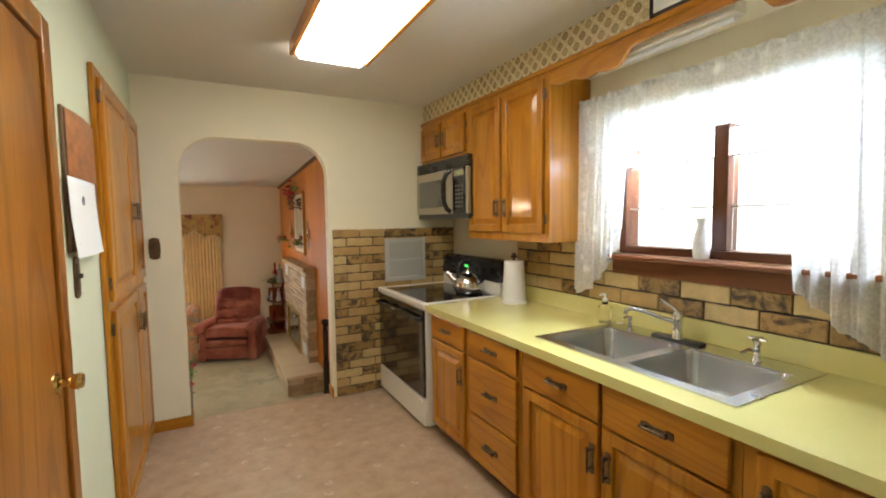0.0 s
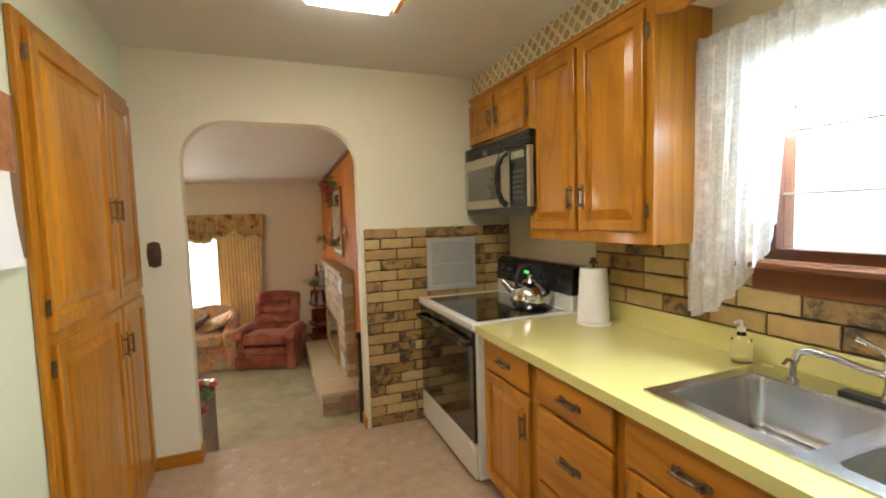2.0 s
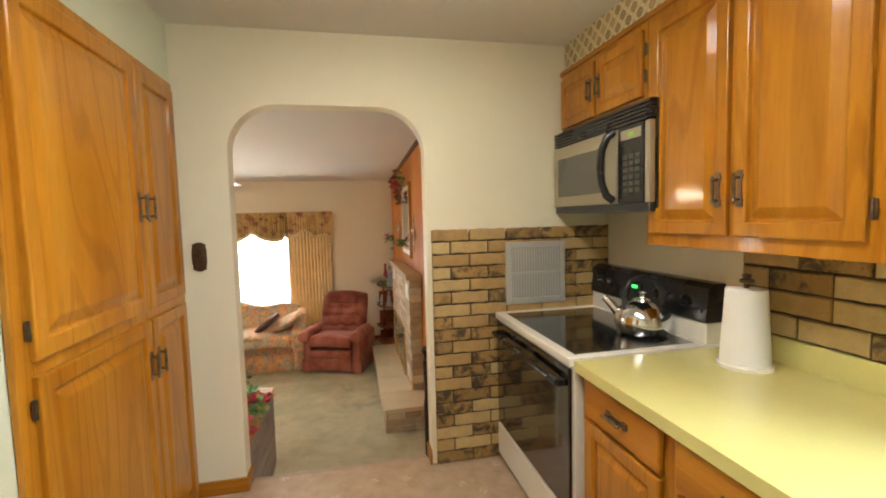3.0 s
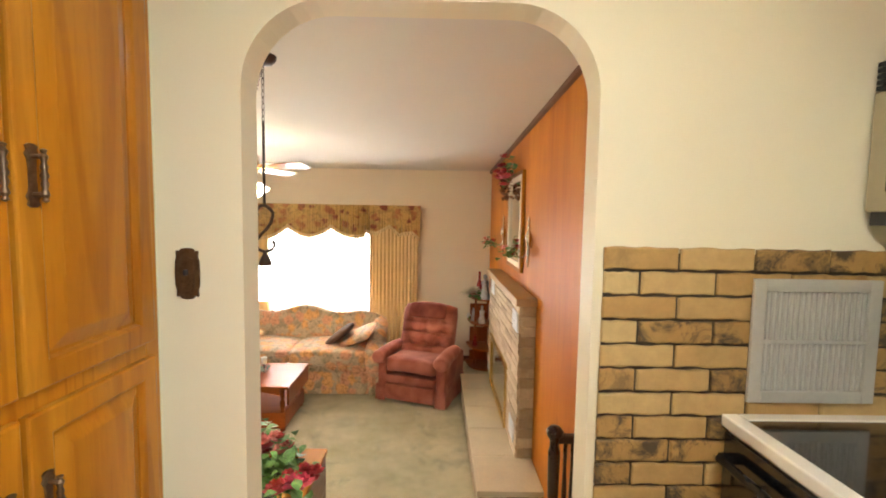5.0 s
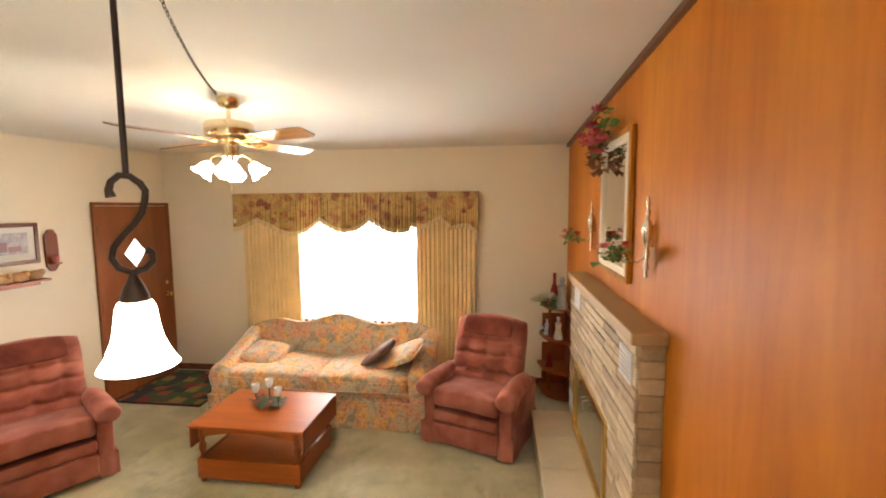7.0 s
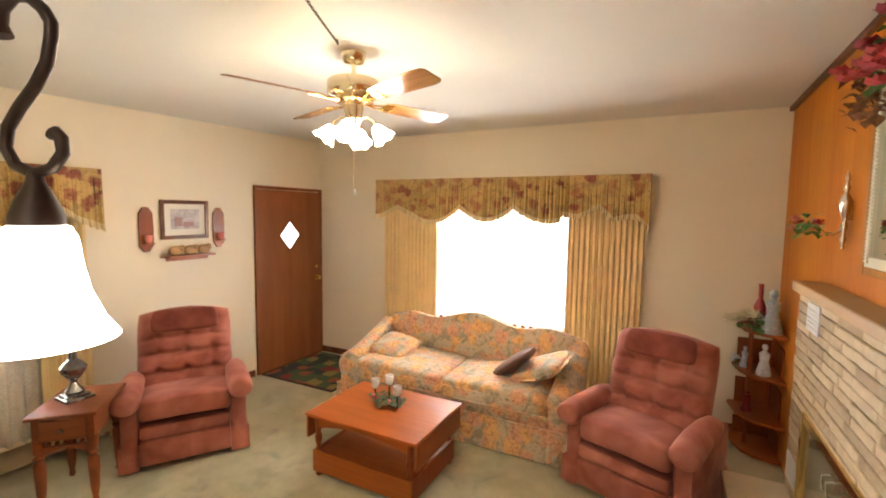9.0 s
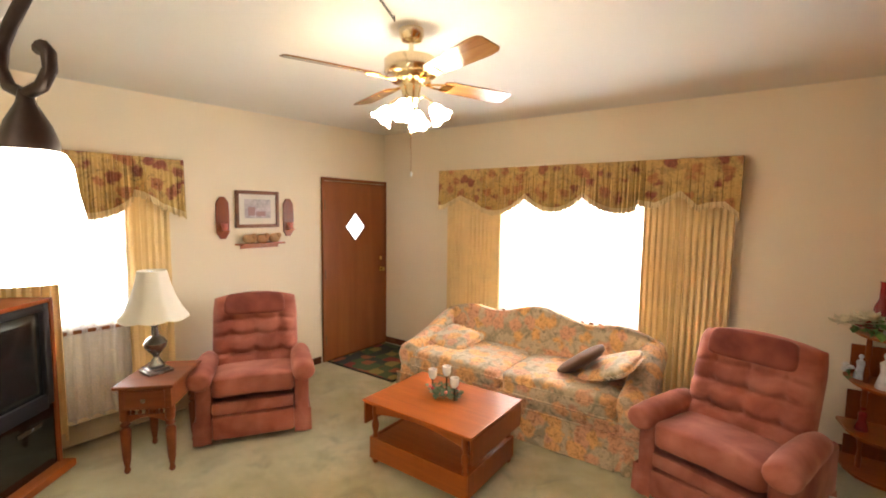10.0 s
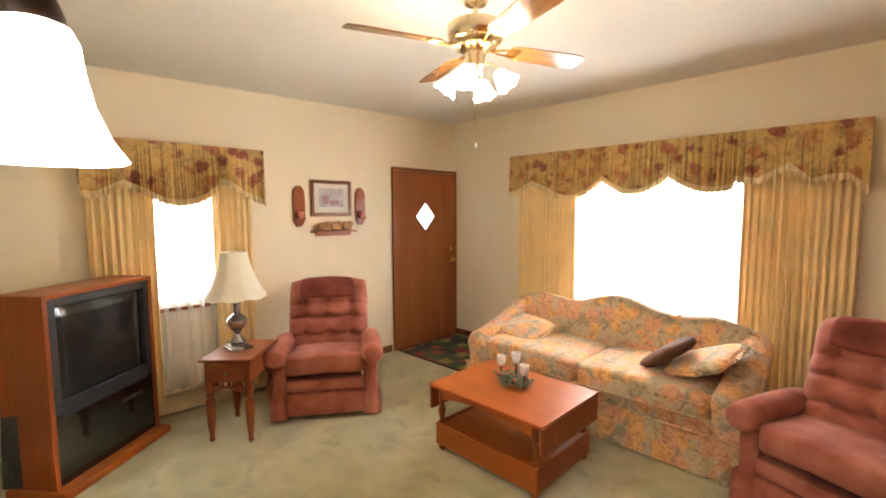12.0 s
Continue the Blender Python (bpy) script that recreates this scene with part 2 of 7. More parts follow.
# sink wall with its window opening
WK = (-3.16, -2.03, 1.36, 2.10)
structure("kitchen_wall_sink", holed("x", KR, KR + T, -5.3, 0, -0.1, KZ, WK), WALL_K, "cream painted wall over the sink", "wall")
structure("kitchen_ceiling", boxes(((-T, -5.42, KZ), (KR + T, 0, KZ + 0.1))), CEIL, "off-white painted kitchen ceiling", "ceiling")


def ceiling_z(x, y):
    """The living room ceiling, its corner heights warped out of level to suit the camera's view."""
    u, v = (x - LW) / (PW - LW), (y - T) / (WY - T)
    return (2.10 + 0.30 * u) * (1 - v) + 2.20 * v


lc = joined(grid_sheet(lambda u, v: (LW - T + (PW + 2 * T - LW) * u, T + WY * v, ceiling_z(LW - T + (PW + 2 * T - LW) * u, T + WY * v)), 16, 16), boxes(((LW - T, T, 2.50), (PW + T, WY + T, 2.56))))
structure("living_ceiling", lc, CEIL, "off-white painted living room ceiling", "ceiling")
structure("wall_door_side", holed("x", LW - T, LW, T, WY + T, LF - 0.1, LU, (1.40, 1.90, 0.38, 1.45)), WALL_L, "warm cream living room wall", "wall")
WL = (-1.45, -0.03, 0.22, 1.48)
structure("wall_front", holed("y", WY, WY + T, LW, PW + T, LF - 0.1, LU, WL), WALL_L, "warm cream wall with a picture window", "wall")


def panelling():
    """Varnished birch sheets: soft upright figure, a few knots and faint sheet joints."""
    m, n, l, b = material("birch_panelling")
    v = coords(n, l, (1, 1, 0.13))
    soft, grain = noisy(n, l, v, 2.6, 3, 0.5, 0.8), noisy(n, l, v, 26, 3, 0.5, 0.4)
    col = ramp(n, l, soft, ((0.30, (0.42, 0.122, 0.008)), (0.5, (0.50, 0.160, 0.010)), (0.70, (0.57, 0.205, 0.016))))
    col = mixed(n, l, 0.30, col, ramp(n, l, grain, ((0.32, (0.72, 0.64, 0.55)), (0.60, (1, 1, 1)))), "MULTIPLY")
    kn = n.new("ShaderNodeTexVoronoi")
    kn.inputs["Scale"].default_value = 2.3
    l.new(coords(n, l, (1, 1, 0.55)), kn.inputs["Vector"])
    knot = ramp(n, l, kn.outputs["Distance"], ((0.0, (0.42, 0.30, 0.24)), (0.035, (0.74, 0.66, 0.60)), (0.12, (1, 1, 1))))
    col = mixed(n, l, 0.75, col, knot, "MULTIPLY")
    l.new(col, b.inputs["Base Color"])
    b.inputs["Roughness"].default_value, b.inputs["Specular IOR Level"].default_value = 0.50, 0.20
    bumped(n, l, b, soft, 0.02, 0.004)
    return m


PANEL = panelling()
structure("wall_panelled", boxes(((PW, T, LF - 0.1), (PW + T, WY, LU))), PANEL, "orange varnished wood panelling", "wall")


def vinyl():
    """Sheet vinyl: mottled beige with scattered small pale blossoms."""
    m, n, l, b = material("beige_vinyl")
    v = coords(n, l)
    vo = n.new("ShaderNodeTexVoronoi")
    vo.inputs["Scale"].default_value, vo.inputs["Randomness"].default_value = 7.0, 0.65
    l.new(v, vo.inputs["Vector"])
    spot = ramp(n, l, vo.outputs["Distance"], ((0.16, (1, 1, 1)), (0.24, (0, 0, 0))))
    speck = ramp(n, l, noisy(n, l, v, 55, 2), ((0.48, (0, 0, 0)), (0.56, (1, 1, 1))))
    base = ramp(n, l, noisy(n, l, v, 9, 5, 0.65), ((0.3, (0.40, 0.28, 0.175)), (0.5, (0.48, 0.345, 0.225)), (0.7, (0.54, 0.405, 0.275))))
    l.new(mixed(n, l, maths(n, l, "MULTIPLY", spot, maths(n, l, "MULTIPLY", speck, 0.85)), base, (0.66, 0.56, 0.46)), b.inputs["Base Color"])
    b.inputs["Roughness"].default_value = 0.42
    bumped(n, l, b, noisy(n, l, v, 120, 2), 0.08, 0.003)
    return m


def carpet():
    """Cut pile with trodden and stained patches."""
    m, n, l, b = material("sage_carpet")
    v = coords(n, l)
    big, mid, fine = noisy(n, l, v, 1.3, 4, 0.6, 0.5), noisy(n, l, v, 5.5, 4, 0.6), noisy(n, l, v, 320, 2)
    col = ramp(n, l, big, ((0.35, (0.385, 0.340, 0.180)), (0.65, (0.54, 0.485, 0.300))))
    col = mixed(n, l, 0.5, col, ramp(n, l, mid, ((0.35, (0.66, 0.66, 0.66)), (0.55, (1, 1, 1)), (0.7, (1.08, 1.08, 1.08)))), "MULTIPLY")
    smudge = ramp(n, l, noisy(n, l, v, 3.4, 6, 0.7, 0.8), ((0.56, (1, 1, 1)), (0.68, (0.62, 0.68, 0.74))))
    col = mixed(n, l, 0.75, col, smudge, "MULTIPLY")
    col = mixed(n, l, 0.4, col, ramp(n, l, fine, ((0.3, (0.6, 0.6, 0.6)), (0.7, (1.1, 1.1, 1.1)))), "MULTIPLY")
    l.new(col, b.inputs["Base Color"])
    b.inputs["Roughness"].default_value, b.inputs["Sheen Weight"].default_value = 0.95, 0.25
    bumped(n, l, b, fine, 0.6, 0.006)
    return m


VINYL, CARPET = vinyl(), carpet()
structure("kitchen_floor", boxes(((-T, -5.42, -0.1), (KR + T, 0.09, 0.0))), VINYL, "beige patterned vinyl kitchen floor", "floor")
structure("living_floor", boxes(((LW - T, T, LF - 0.1), (PW + T, WY + T, LF))), CARPET, "sage green worn carpet", "floor")

# ---- kitchen materials ----
YELLOW = surface("yellow_laminate", (0.66, 0.60, 0.22), 0.22, vary=0.05, scale=3, grain=140, bump=0.02, coat=0.6)
STEEL = surface("brushed_steel", (0.62, 0.62, 0.62), 0.24, 1.0, vary=0.08, scale=4, grain=90, bump=0.02)
CHROME = surface("chrome", (0.78, 0.78, 0.80), 0.08, 1.0, vary=0.03, bump=0.0)
BRASS = surface("polished_brass", (0.72, 0.52, 0.20), 0.18, 1.0, vary=0.08, bump=0.0)
OLDBRASS = surface("antique_bronze", (0.17, 0.115, 0.07), 0.36, 0.85, vary=0.35, scale=40, grain=160, bump=0.1)
BLACK = surface("black_enamel", (0.010, 0.010, 0.011), 0.28, vary=0.2, coat=0.2, bump=0.0)
BLACKGLASS = surface("black_glass", (0.008, 0.008, 0.009), 0.05, vary=0.1, coat=1.0, bump=0.0)
DARKPLASTIC = surface("dark_plastic", (0.03, 0.03, 0.032), 0.4, vary=0.15, grain=200, bump=0.05)
PAPER = surface("paper", (0.78, 0.77, 0.74), 0.85, vary=0.03, grain=200, bump=0.15)
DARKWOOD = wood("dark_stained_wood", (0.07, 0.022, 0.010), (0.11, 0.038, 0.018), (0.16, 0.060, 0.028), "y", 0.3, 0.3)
DARKWOOD_Z = wood("dark_stained_wood_upright", (0.07, 0.022, 0.010), (0.11, 0.038, 0.018), (0.16, 0.060, 0.028), "z", 0.3, 0.3)
LIGHT_LENS = glow("lit_acrylic_lens", (1.0, 0.965, 0.88), 14.0)
SKYGLOW = glow("bright_overcast_sky", (0.93, 0.97, 1.0), 1.6)
OUTLET = surface("ivory_plastic", (0.75, 0.70, 0.58), 0.4, vary=0.03, bump=0.0)


def clear_glass(name):
    m, n, l, b = material(name)
    b.inputs["Base Color"].default_value = (1, 1, 1, 1)
    b.inputs["Roughness"].default_value, b.inputs["IOR"].default_value = 0.02, 1.45
    b.inputs["Transmission Weight"].default_value = 1.0
    return m


GLASS = clear_glass("clear_glass")


def lace(name, colour, open_part, scale, through=0.2):
    """Thin cloth that lets light through, with a pattern of closer threads."""
    m, n, l, b = material(name)
    v = coords(n, l)
    vo = n.new("ShaderNodeTexVoronoi")
    vo.inputs["Scale"].default_value = scale
    l.new(v, vo.inputs["Vector"])
    petals = noisy(n, l, v, scale * 1.6, 3, 0.6, 1.2)
    flowers = ramp(n, l, maths(n, l, "ADD", vo.outputs["Distance"], maths(n, l, "MULTIPLY", petals, 0.55)), ((0.34, (1, 1, 1)), (0.66, (0, 0, 0))))
    net = ramp(n, l, noisy(n, l, v, scale * 7, 2), ((0.42, (0, 0, 0)), (0.58, (1, 1, 1))))
    weave = maths(n, l, "MAXIMUM", flowers, maths(n, l, "MULTIPLY", net, 0.3))
    dens = maths(n, l, "ADD", maths(n, l, "MULTIPLY", weave, 0.36), 1.0 - open_part)
    dens = maths(n, l, "MINIMUM", dens, 0.93)
    tr, df, tl, a1, a2 = (n.new(k) for k in ("ShaderNodeBsdfTransparent", "ShaderNodeBsdfDiffuse", "ShaderNodeBsdfTranslucent", "ShaderNodeMixShader", "ShaderNodeMixShader"))
    df.inputs[0].default_value = tl.inputs[0].default_value = (*colour, 1)
    l.new(df.outputs[0], a1.inputs[1])
    l.new(tl.outputs[0], a1.inputs[2])
    a1.inputs[0].default_value = through
    l.new(dens, a2.inputs[0])
    l.new(tr.outputs[0], a2.inputs[1])
    l.new(a1.outputs[0], a2.inputs[2])
    l.new(a2.outputs[0], n["Material Output"].inputs[0])
    return m


LACE = lace("white_lace", (0.93, 0.95, 0.96), 0.40, 10.0, 0.60)


def wallpaper():
    m, n, l, b = material("medallion_wallpaper")
    v = coords(n, l, (0, 1, 1))
    big = n.new("ShaderNodeTexVoronoi")
    big.inputs["Scale"].default_value, big.inputs["Randomness"].default_value = 16.0, 0.0
    mp = coords(n, l, (0, 1, 1), turn=(radians(45), 0, 0))
    l.new(mp, big.inputs["Vector"])
    small = n.new("ShaderNodeTexVoronoi")
    small.inputs["Scale"].default_value, small.inputs["Randomness"].default_value = 32.0, 0.0
    l.new(mp, small.inputs["Vector"])
    ground, dark, pale = (0.66, 0.55, 0.30), (0.22, 0.15, 0.055), (0.76, 0.68, 0.44)
    cell = ramp(n, l, big.outputs["Color"], ((0.0, dark), (0.6, (0.38, 0.27, 0.11)), (1.0, (0.55, 0.45, 0.22))))
    disc = ramp(n, l, big.outputs["Distance"], ((0.0, (0, 0, 0)), (0.13, (1, 1, 1)), (0.17, (0, 0, 0)), (0.34, (0, 0, 0)), (0.36, (1, 1, 1))), "CONSTANT")
    dots = ramp(n, l, small.outputs["Distance"], ((0.0, pale), (0.24, ground)), "CONSTANT")
    col = mixed(n, l, disc, cell, dots)
    l.new(mixed(n, l, 0.3, col, ramp(n, l, noisy(n, l, v, 3.0), ((0.3, (0.8, 0.8, 0.8)), (0.7, (1, 1, 1)))), "MULTIPLY"), b.inputs["Base Color"])
    b.inputs["Roughness"].default_value = 0.5
    return m


def brick_look(name, pale, ochre, burnt):
    """Moulded brick whose pieces differ: some pale, some ochre, some scorched."""
    m, n, l, b = material(name)
    info = n.new("ShaderNodeObjectInfo")
    tc = coords(n, l)
    add = n.new("ShaderNodeVectorMath")
    add.operation = "ADD"
    comb = n.new("ShaderNodeCombineXYZ")
    for k in range(3):
        l.new(maths(n, l, "MULTIPLY", info.outputs["Random"], 50.0 + 17 * k), comb.inputs[k])
    l.new(tc, add.inputs[0])
    l.new(comb.outputs[0], add.inputs[1])
    v = add.outputs[0]
    base = ramp(n, l, info.outputs["Random"], ((0.0, pale), (0.35, tuple((p + q) / 2 for p, q in zip(pale, ochre))), (0.55, ochre), (1.0, tuple(c * 0.72 for c in ochre))))
    mott = noisy(n, l, v, 18, 5, 0.65)
    base = mixed(n, l, 0.55, base, ramp(n, l, mott, ((0.3, (0.68, 0.66, 0.62)), (0.65, (1.05, 1.02, 1.0)))), "MULTIPLY")
    scorch = ramp(n, l, noisy(n, l, v, 11, 5, 0.7, 0.6), ((0.47, (0, 0, 0)), (0.60, (1, 1, 1))))
    few = ramp(n, l, info.outputs["Random"], ((0.50, (0, 0, 0)), (0.56, (1, 1, 1))))
    col = mixed(n, l, maths(n, l, "MULTIPLY", scorch, few), base, burnt)
    l.new(col, b.inputs["Base Color"])
    b.inputs["Roughness"].default_value = 0.62
    bumped(n, l, b, noisy(n, l, v, 60, 4), 0.5, 0.004)
    return m


BRICK = brick_look("faux_brick", (0.60, 0.45, 0.205), (0.44, 0.265, 0.085), (0.075, 0.05, 0.028))
MORTAR = surface("dark_mortar", (0.055, 0.042, 0.03), 0.9, vary=0.3, grain=120, bump=0.3)


# ---- kitchen fittings ----
def brick_mesh(w, h, t, seed):
    """One brick standing in x, z with its face to -y and uneven edges."""
    rnd = random.Random(seed)
    n, jig = 7, 0.0028
    low = [(-w / 2 + w * k / n, -h / 2 + rnd.uniform(-jig, jig)) for k in range(n + 1)]
    high = [(w / 2 - w * k / n, h / 2 + rnd.uniform(-jig, jig)) for k in range(n + 1)]
    rim = low + high
    bm = bmesh.new()
    back = [bm.verts.new((x, 0, z)) for x, z in rim]
    edge = [bm.verts.new((x, -t * 0.75, z)) for x, z in rim]
    face = [bm.verts.new((x * (1 - 0.010 / w), -t, z * (1 - 0.010 / h))) for x, z in rim]
    for a, b in ((back, edge), (edge, face)):
        for k in range(len(rim)):
            bm.faces.new((a[k], a[(k + 1) % len(rim)], b[(k + 1) % len(rim)], b[k]))
    bm.faces.new(face)
    bmesh.ops.recalc_face_normals(bm, faces=bm.faces)
    me = bpy.data.meshes.new("brick")
    bm.to_mesh(me)
    bm.free()
    me.materials.append(BRICK)
    return me


def brick_field(parent, u0, u1, z0, z1, pitch_u, pitch_z, place, holes=(), start=0):
    """Courses of bricks in half bond; place(u, z) gives the pose of a brick."""
    meshes = {}
    rows = max(1, round((z1 - z0) / pitch_z))
    ph = (z1 - z0) / rows
    for r in range(rows):
        z, u = z0 + ph * (r + 0.5), u0 - (pitch_u / 2 if (r + start) % 2 else 0)
        while u < u1 - 0.01:
            a, b = max(u, u0), min(u + pitch_u, u1)
            u += pitch_u
            if b - a < 0.03 or any(h[0] < (a + b) / 2 < h[1] and h[2] < z < h[3] for h in holes):
                continue
            key = (round(b - a, 2), random.randrange(4))
            if key not in meshes:
                meshes[key] = brick_mesh(b - a - 0.009, ph - 0.010, 0.013, hash(key) % 9999)
            o = new("brick", meshes[key])
            o.parent, o.matrix_basis = parent, place((a + b) / 2, z)


def raised_door(w, h, rail=0.058, t=0.021, flat=False):
    """A cabinet door standing in x, z with its face to -y: frame, and a raised field with sloping edges."""
    bm = bmesh.new()
    if flat:
        box(bm, (-w / 2, 0, -h / 2), (w / 2, -t, h / 2), 0.006, 3)
        return bm
    rings = []
    for inset, y in ((0.0, 0.0), (0.0, -t + 0.006), (0.002, -t + 0.002), (0.006, -t), (rail - 0.010, -t), (rail - 0.005, -t + 0.003), (rail, -0.006), (rail + 0.008, -0.006), (rail + 0.040, -t * 0.86), (rail + 0.046, -t * 0.93)):
        x, z = w / 2 - inset, h / 2 - inset
        rings.append([bm.verts.new(p) for p in ((-x, y, -z), (x, y, -z), (x, y, z), (-x, y, z))])
    for a, b in zip(rings, rings[1:]):
        for k in range(4):
            bm.faces.new((a[k], a[(k + 1) % 4], b[(k + 1) % 4], b[k]))
    bm.faces.new(rings[0])
    bm.faces.new(rings[-1])
    bmesh.ops.recalc_face_normals(bm, faces=bm.faces)
    return bm


def pull_mesh(length=0.105):
    """A cast pull: waisted backplate, two posts and a beaded upright bar, face to -y."""
    h = length * 0.62
    half = [(0.006, -h), (0.014, -h * 0.93), (0.011, -h * 0.80), (0.016, -h * 0.66), (0.010, -h * 0.50), (0.0085, -h * 0.2)]
    half = half + [(x, -z) for x, z in reversed(half)]
    plate = extruded(half + [(-x, z) for x, z in reversed(half)], "y", -0.004, 0.0)
    z = length * 0.37
    posts = [tube([(0, -0.003, s * z), (0, -0.027, s * z)], 0.0055, 8) for s in (-1, 1)]
    beads = [(0.0, -h * 0.86), (0.007, -h * 0.80), (0.004, -h * 0.70), (0.0085, -z), (0.0045, -z * 0.7), (0.0075, -z * 0.45), (0.005, -z * 0.25), (0.0085, 0.0)]
    bar = lathe(beads + [(r, -q) for r, q in reversed(beads[:-1])], 10, at=(0, -0.027, 0))
    return joined(bar, plate, *posts)


PULL = part("pull", pull_mesh(), OLDBRASS, smooth=True)
HINGE = part("hinge", joined(boxes(((-0.011, 0, -0.028), (0.011, -0.004, 0.028)), bevel=0.0015), tube([(0.0, -0.006, -0.03), (0, -0.006, 0.03)], 0.0045)), OLDBRASS)


def add_pull(door, x, z, level=False, t=0.021):
    o = new("handle", PULL.data)
    o.parent, o.matrix_basis = door, pose(x, -t, z, 0, 90 if level else 0, 0)
    return tagged(o, "antique bronze pull")


def add_hinges(door, side, h, w, t=0.0):
    for z in (-h / 2 + 0.09, h / 2 - 0.09):
        o = new("hinge", HINGE.data)
        o.parent, o.matrix_basis = door, pose(side * (w / 2 + 0.008), -0.003, z)


def cabinet(name, m, w, h, d, fronts, label, group, toe=0.0, side_mat=None):
    """A cabinet: carcass behind a face frame at local y = 0, with doors and drawers proud of it.
    fronts: kind, x centre, z centre, width, height, and which side the pull is on."""
    c = thing(name, m, label, "cabinet", group)
    part("face_frame", boxes(((-w / 2, 0.0, toe), (w / 2, 0.018, h)), bevel=0.001), OAK_Z, c)
    for s in (-1, 1):
        part("side_panel", boxes(((s * w / 2, 0.018, toe), (s * (w / 2 - 0.018), d, h))), OAK_Z, c)
    part("bottom_panel", boxes(((-w / 2 + 0.018, 0.018, toe), (w / 2 - 0.018, d, toe + 0.018))), OAK_X, c)
    part("back_panel", boxes(((-w / 2 + 0.018, d - 0.01, toe + 0.018), (w / 2 - 0.018, d, h))), OAK_Z, c)
    if toe:
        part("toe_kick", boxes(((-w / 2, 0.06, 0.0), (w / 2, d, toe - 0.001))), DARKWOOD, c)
    else:
        part("top_panel", boxes(((-w / 2 + 0.018, 0.018, h - 0.018), (w / 2 - 0.018, d - 0.01, h))), OAK_X, c)
    for kind, x, z, fw, fh, side in fronts:
        if kind == "door":
            o = part("door", raised_door(fw, fh), OAK_Z, c, m=pose(x, -0.001, z))
            zz = {"low": -fh / 2 + 0.17, "high": fh / 2 - 0.15, "mid": 0}[side[1]]
            add_pull(o, side[0] * (fw / 2 - 0.032), zz)
            add_hinges(o, -side[0], fh, fw)
        else:
            o = part("drawer_front", raised_door(fw, fh, flat=True), OAK_X, c, m=pose(x, -0.001, z))
            add_pull(o, 0, 0, True)
    return c


RIGHT = -90  # turns a front to face the room from the sink wall
CX = 1.862  # base cabinet faces
BASE = "row of base cabinets under the counter"


def base_unit(name, y_far, y_near, fronts, label):
    w = y_far - y_near
    return cabinet(name, pose(CX, (y_far + y_near) / 2, 0, 0, 0, RIGHT), w - 0.002, 0.905, KR - CX - 0.004, fronts, label, BASE, 0.09)


base_unit("narrow_base_cabinet", -1.02, -1.55, [("drawer", 0, 0.818, 0.45, 0.152, None), ("door", 0, 0.415, 0.45, 0.62, (1, "high"))], "honey oak base cabinet with one drawer over a door")
base_unit("drawer_base_cabinet", -1.55, -2.08, [("drawer", 0, 0.818, 0.47, 0.152, None), ("drawer", 0, 0.560, 0.47, 0.33, None), ("drawer", 0, 0.240, 0.465, 0.28, None)], "honey oak base cabinet with three drawers")
base_unit("sink_base_cabinet", -2.08, -3.15, [("drawer", -0.258, 0.815, 0.495, 0.178, None), ("drawer", 0.258, 0.815, 0.495, 0.178, None), ("door", -0.258, 0.415, 0.495, 0.60, (1, "high")), ("door", 0.258, 0.415, 0.495, 0.60, (-1, "high"))],
          "honey oak sink cabinet with two doors and false drawer fronts")
base_unit("corner_base_cabinet", -3.15, -4.2, [("door", -0.25, 0.50, 0.46, 0.77, (-1, "high")), ("door", 0.25, 0.50, 0.46, 0.77, (1, "high"))], "honey oak base cabinet with two full doors")

UX = 2.285
UP = "wall cabinets over the counter"
cabinet("microwave_wall_cabinet", pose(UX, -0.43, 2.085, 0, 0, RIGHT), 0.83, 0.365, KR - UX - 0.004, [("door", -0.205, 0.17, 0.385, 0.30, (1, "mid")), ("door", 0.205, 0.17, 0.385, 0.30, (-1, "mid"))], "small honey oak cabinet above the microwave", UP)
cabinet("tall_wall_cabinet", pose(UX, -1.325, 1.42, 0, 0, RIGHT), 0.95, 1.03, KR - UX - 0.004, [("door", -0.225, 0.52, 0.42, 0.93, (1, "low")), ("door", 0.225, 0.52, 0.42, 0.93, (-1, "low"))], "honey oak wall cabinet with two raised-panel doors", UP)
cabinet("far_wall_cabinet", pose(UX, -3.95, 1.42, 0, 0, RIGHT), 0.95, 1.03, KR - UX - 0.004, [("door", -0.225, 0.52, 0.42, 0.93, (1, "low")), ("door", 0.225, 0.52, 0.42, 0.93, (-1, "low"))], "honey oak wall cabinet beyond the window", UP)

# scalloped valance board between the wall cabinets, and its top moulding
va, vb = -3.474, -1.802
edge = []
for k in range(81):
    u = k / 80
    d = min(u, 1 - u) * (vb - va)
    scallop = 0.055 if d > 0.57 else 0.085 + 0.035 * min(1.0, d / 0.3) + 0.016 * abs(math.sin(math.pi * d / 0.18)) - 0.07 * max(0.0, (d - 0.50) / 0.07)
    edge.append((va + (vb - va) * u, 2.45 - scallop))
tagged(part("valance_board", extruded(edge + [(vb, 2.45), (va, 2.45)], "x", UX, UX + 0.02), OAK_Y), "scalloped honey oak valance board above the sink window", "valance board")
SOFFIT = boxes(((UX + 0.025, -5.3, 2.453), (KR, 0.0, KZ)))
structure("soffit", SOFFIT, wallpaper(), "soffit papered with brown and tan medallions", "wall")
structure("cabinet_top_trim", boxes(((UX - 0.012, -4.43, 2.440), (UX + 0.024, -0.005, 2.468)), bevel=0.006), OAK_Y, "honey oak moulding along the cabinet tops", "trim")

